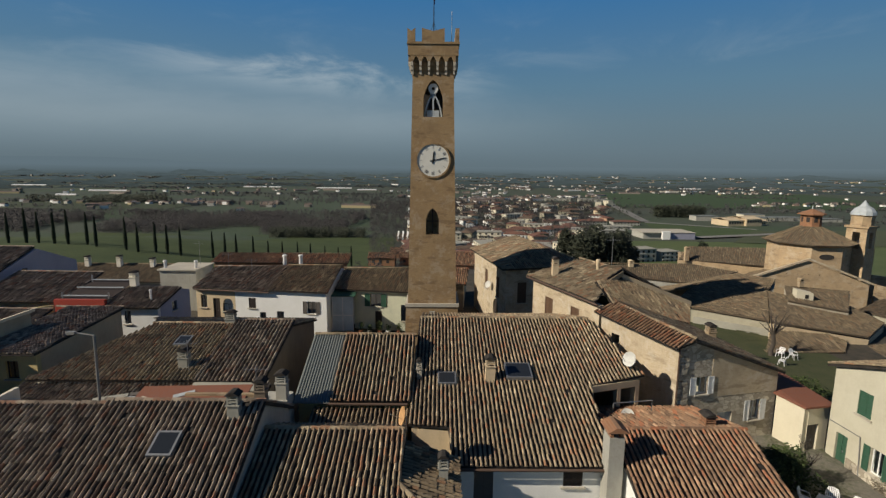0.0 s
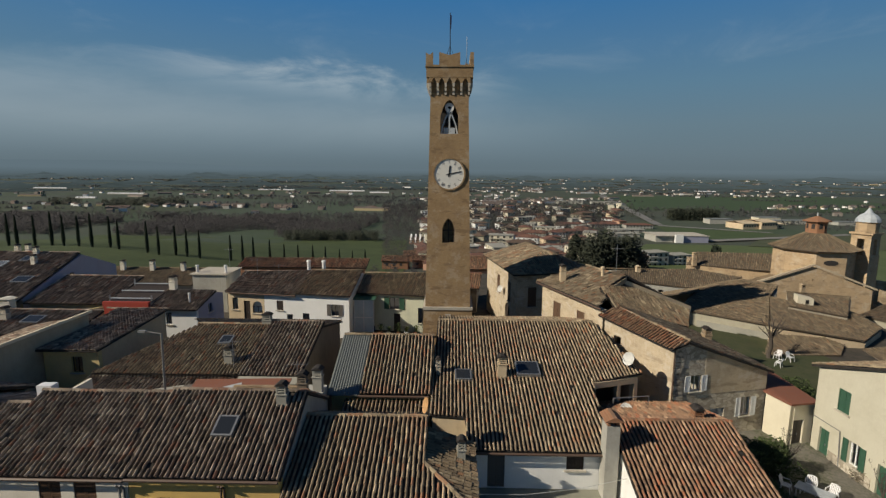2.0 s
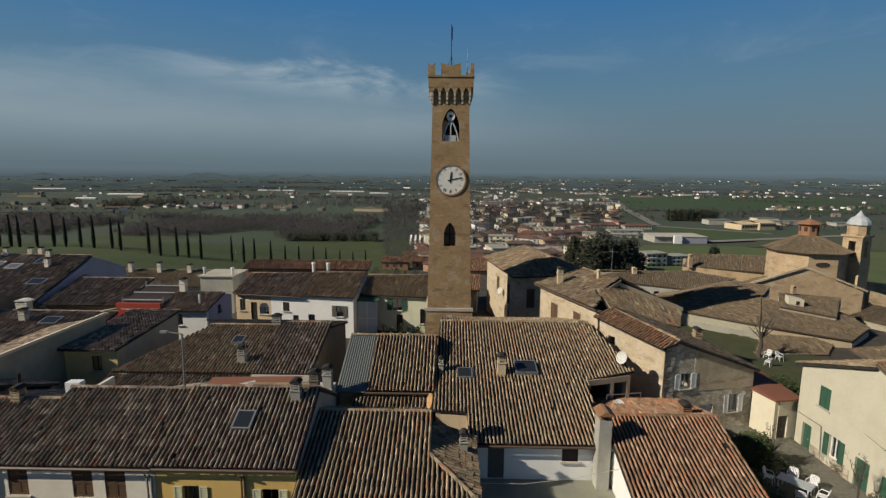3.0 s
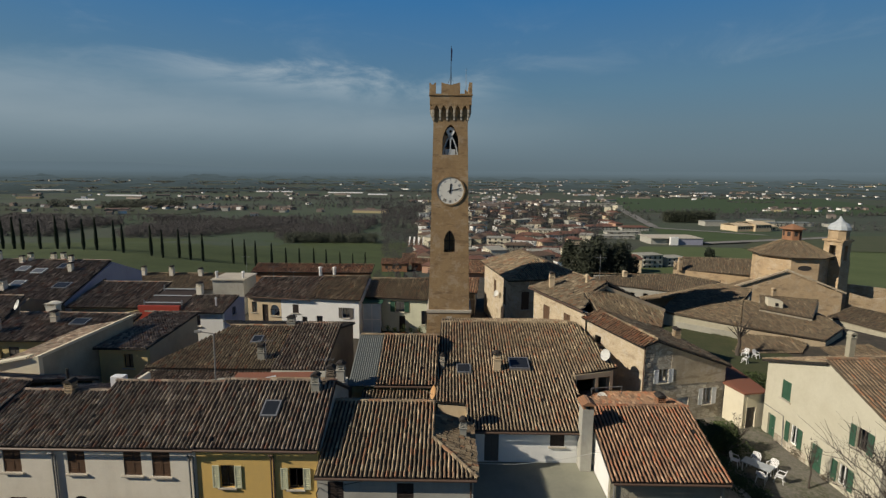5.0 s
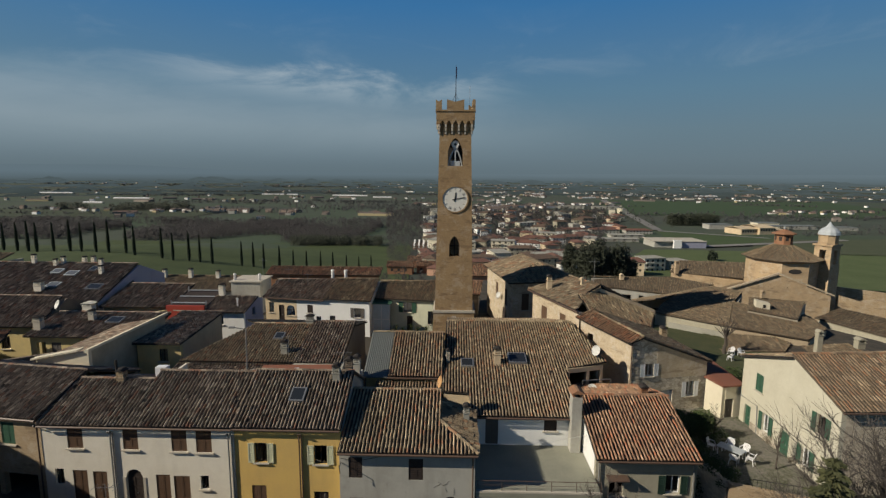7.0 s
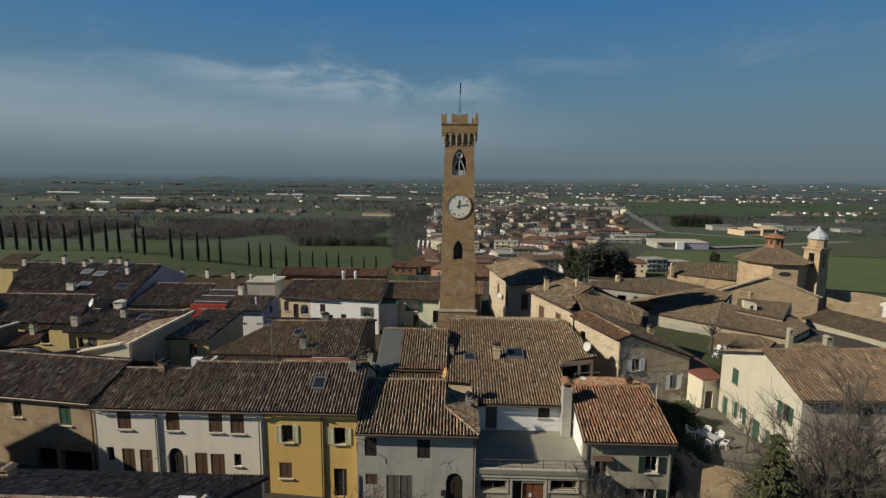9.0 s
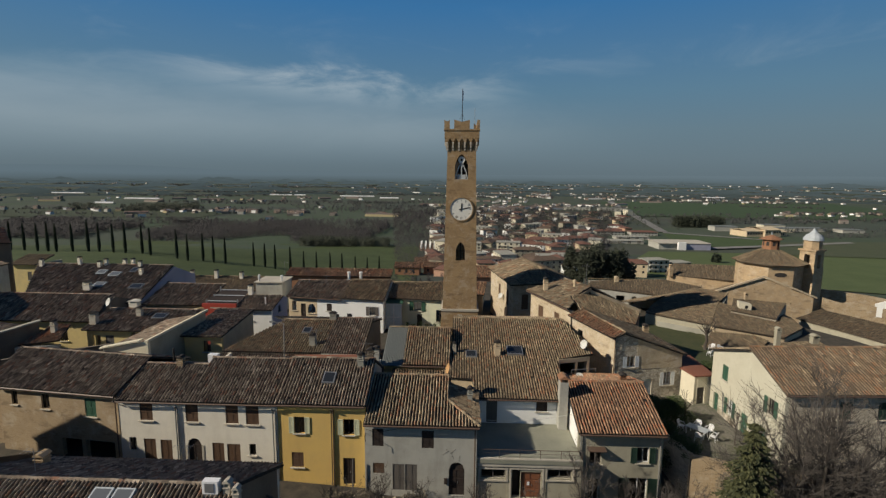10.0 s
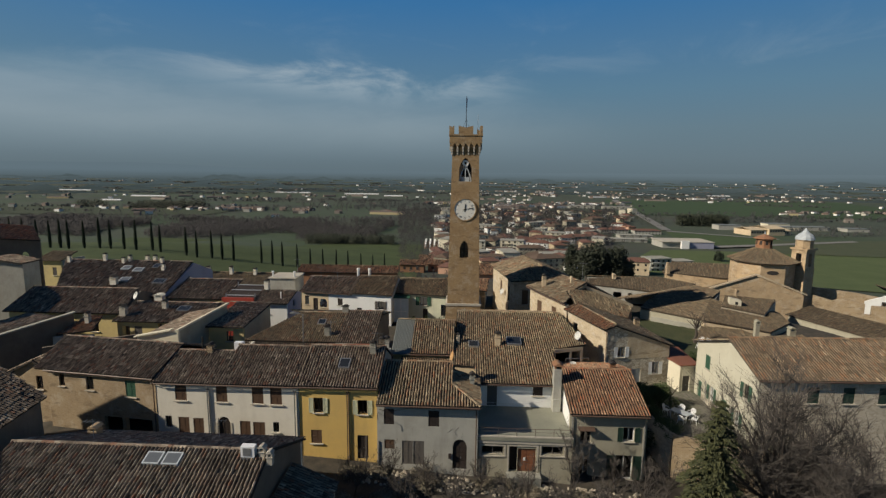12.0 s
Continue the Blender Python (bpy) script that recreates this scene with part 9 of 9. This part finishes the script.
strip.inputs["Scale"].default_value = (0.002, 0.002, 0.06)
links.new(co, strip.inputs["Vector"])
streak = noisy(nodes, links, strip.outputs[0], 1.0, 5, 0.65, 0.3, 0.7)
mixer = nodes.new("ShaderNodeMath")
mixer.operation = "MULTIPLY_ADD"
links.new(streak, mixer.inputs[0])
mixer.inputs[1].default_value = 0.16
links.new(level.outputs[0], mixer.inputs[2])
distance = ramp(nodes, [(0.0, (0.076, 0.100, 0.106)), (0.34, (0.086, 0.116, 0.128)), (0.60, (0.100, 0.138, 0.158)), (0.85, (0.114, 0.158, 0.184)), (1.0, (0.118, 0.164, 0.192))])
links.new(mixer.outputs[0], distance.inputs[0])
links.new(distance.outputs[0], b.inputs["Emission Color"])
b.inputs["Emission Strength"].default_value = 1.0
solid("backdrop", s, m, "low hills along the horizon with haze in their glow", "hills", "structure")
# upright strips added to fade the plain, with haze as emissive colour
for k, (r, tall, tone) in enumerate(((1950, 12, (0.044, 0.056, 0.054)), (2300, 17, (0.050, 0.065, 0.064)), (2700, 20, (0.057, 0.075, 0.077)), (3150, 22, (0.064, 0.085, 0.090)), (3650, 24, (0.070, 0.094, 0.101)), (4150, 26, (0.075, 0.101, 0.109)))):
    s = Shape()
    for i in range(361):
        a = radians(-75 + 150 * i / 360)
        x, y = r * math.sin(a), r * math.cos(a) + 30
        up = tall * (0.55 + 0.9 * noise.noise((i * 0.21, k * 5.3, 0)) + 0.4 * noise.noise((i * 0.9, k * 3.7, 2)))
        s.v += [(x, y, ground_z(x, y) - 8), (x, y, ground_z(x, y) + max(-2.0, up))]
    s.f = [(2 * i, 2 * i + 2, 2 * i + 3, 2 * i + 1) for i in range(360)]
    m, nodes, links, b, co = surface("haze_strip", 1.0, 0.0, 0.0)
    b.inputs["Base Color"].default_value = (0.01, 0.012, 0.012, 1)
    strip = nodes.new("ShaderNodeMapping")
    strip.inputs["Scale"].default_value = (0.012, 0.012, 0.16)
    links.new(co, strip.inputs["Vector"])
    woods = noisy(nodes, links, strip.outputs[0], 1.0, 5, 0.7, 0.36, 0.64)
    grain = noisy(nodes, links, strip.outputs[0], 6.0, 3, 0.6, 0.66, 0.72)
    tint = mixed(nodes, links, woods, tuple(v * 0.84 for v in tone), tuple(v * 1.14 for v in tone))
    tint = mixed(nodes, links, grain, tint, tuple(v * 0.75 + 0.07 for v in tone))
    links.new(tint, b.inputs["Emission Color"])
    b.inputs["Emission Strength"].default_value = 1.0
    solid("backdrop", s, m, "glowing haze-coloured strip added far out on the plain", "hills", "structure")

# ---- tiles, last ----
ARC = [(-1.0, 0.0), (-0.72, 0.62), (0.0, 0.95), (0.72, 0.62), (1.0, 0.0)]


def tile_form(length, half, tall):
    """One barrel tile: lower end wider, closed at the lower end."""
    v = [(a * half, 0.0, b * tall) for a, b in ARC] + [(a * half * 0.82, length, b * tall * 0.86) for a, b in ARC]
    f = [(i, i + 1, i + 6, i + 5) for i in range(4)] + [(4, 3, 2, 1, 0)]
    return v, f


SINGLE = {}


def single_mesh(length, half, tall, material):
    key = (round(length, 3), material.name)
    if key not in SINGLE:
        v, f = tile_form(length, half, tall)
        me = bpy.data.meshes.new("tile")
        me.from_pydata(v, [], f)
        me.materials.append(material)
        SINGLE[key] = me
    return SINGLE[key]


def lay_roof(house, poly, tiles, step, row, singles, name, thick, deck, ridge):
    rn = random.Random(len(bpy.data.objects))
    u = (poly[1] - poly[0]).normalized()
    n = Vector((0, 0, 0))
    for i in range(1, len(poly) - 1):
        n += (poly[i] - poly[0]).cross(poly[i + 1] - poly[0])
    n.normalize()
    if n.z < 0:
        n = -n
    # the outline is laid flat into one plane through the eave
    n = (n - u * n.dot(u)).normalized()
    poly = [Vector((p.x, p.y, poly[0].z - ((p.x - poly[0].x) * n.x + (p.y - poly[0].y) * n.y) / n.z)) for p in poly]
    v = n.cross(u).normalized()
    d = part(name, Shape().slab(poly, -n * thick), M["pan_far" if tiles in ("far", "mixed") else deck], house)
    flat = [((p - poly[0]).dot(u), (p - poly[0]).dot(v)) for p in poly]
    lo, hi = min(p[0] for p in flat), max(p[0] for p in flat)
    cols = max(1, int((hi - lo) / step))
    sp = (hi - lo) / cols
    half, tall, length = sp * 0.305, sp * (0.2 if tiles in ("far", "mixed") else 0.42), row * 1.18
    spots = []
    for c in range(cols):
        q = lo + (c + 0.5) * sp
        cross = []
        for (a0, b0), (a1, b1) in zip(flat, flat[1:] + flat[:1]):
            if (a0 - q) * (a1 - q) < 0:
                cross.append(b0 + (b1 - b0) * (q - a0) / (a1 - a0))
        cross.sort()
        for v0, v1 in zip(cross[::2], cross[1::2]):
            k = max(1, round((v1 - v0) / row))
            for i in range(k):
                if rn.random() < 0.004:
                    continue
                spots.append((q + rn.gauss(0, 0.010), v0 - 0.03 + i * (v1 - v0) / k + rn.gauss(0, 0.02), rn.gauss(0, 0.022), rn.uniform(0.0, 0.02)))
    form, faces = tile_form(length, half, tall)
    o, base = poly[0], BASE[house.name]
    mat_many, mat_one = TILES[tiles]
    chosen = set()
    if singles:
        # those nearest the eave stand as pieces of their own
        order = sorted(range(len(spots)), key=lambda i: spots[i][1])
        chosen = set(order[:singles])
        me = single_mesh(length, half, tall, mat_one)
        for i in order[:singles]:
            q, w, turn, lift = spots[i]
            c, si = math.cos(turn), math.sin(turn)
            a, b2 = u * c + v * si, v * c - u * si
            b2 = (b2 - n * 0.045).normalized()
            up = a.cross(b2)
            p = o + u * q + v * w + n * (0.055 + lift) - base
            ob = new("tile", me)
            ob.matrix_basis = Matrix(((a.x, b2.x, up.x, p.x), (a.y, b2.y, up.y, p.y), (a.z, b2.z, up.z, p.z), (0, 0, 0, 1)))
            ob.parent = d
    rest = np.array([sp2 for i, sp2 in enumerate(spots) if i not in chosen])
    if len(rest):
        fv = np.array(form)
        un, vn, nn, on = (np.array(k) for k in (u, v, n, o - base))
        c, si = np.cos(rest[:, 2])[:, None], np.sin(rest[:, 2])[:, None]
        ax = fv[None, :, 0] * c - fv[None, :, 1] * si + rest[:, 0:1]
        ay = fv[None, :, 0] * si + fv[None, :, 1] * c + rest[:, 1:2]
        az = fv[None, :, 2] - fv[None, :, 1] * 0.045 + 0.055 + rest[:, 3:4]
        pts = on + ax[..., None] * un + ay[..., None] * vn + az[..., None] * nn
        k = len(form)
        fl = []
        for i in range(len(rest)):
            fl += [tuple(i * k + j for j in f) for f in faces]
        me = bpy.data.meshes.new("tiles")
        me.from_pydata(pts.reshape(-1, 3).tolist(), [], fl)
        me.materials.append(mat_many)
        ob = new("tiles", me)
        ob.parent = house
        BASE[ob.name] = base
        tagged(ob, kind="stuff")
    if ridge:
        a, b = Vector(ridge[0]), Vector(ridge[1])
        w = (b - a).normalized()
        side = w.cross(Vector((0, 0, 1))).normalized()
        up = side.cross(w)
        s = Shape()
        k = max(1, int((b - a).length / 0.4))
        for i in range(k):
            c = a + (b - a) * (i / k)
            j = rn.uniform(-0.015, 0.02)
            m2 = len(s.v)
            for along, sc in ((0.0, 1.0), ((b - a).length / k * 1.1, 0.86)):
                s.v += [tuple(c + w * along + side * x * 0.135 * sc + up * (z * 0.13 * sc + 0.03 + j)) for x, z in ARC]
            s.f += [(m2 + i2, m2 + i2 + 1, m2 + i2 + 6, m2 + i2 + 5) for i2 in range(4)] + [(m2 + 4, m2 + 3, m2 + 2, m2 + 1, m2)]
        part("ridge_tiles", s, TILES[tiles][0], house)


for job in ROOFS:
    lay_roof(*job)
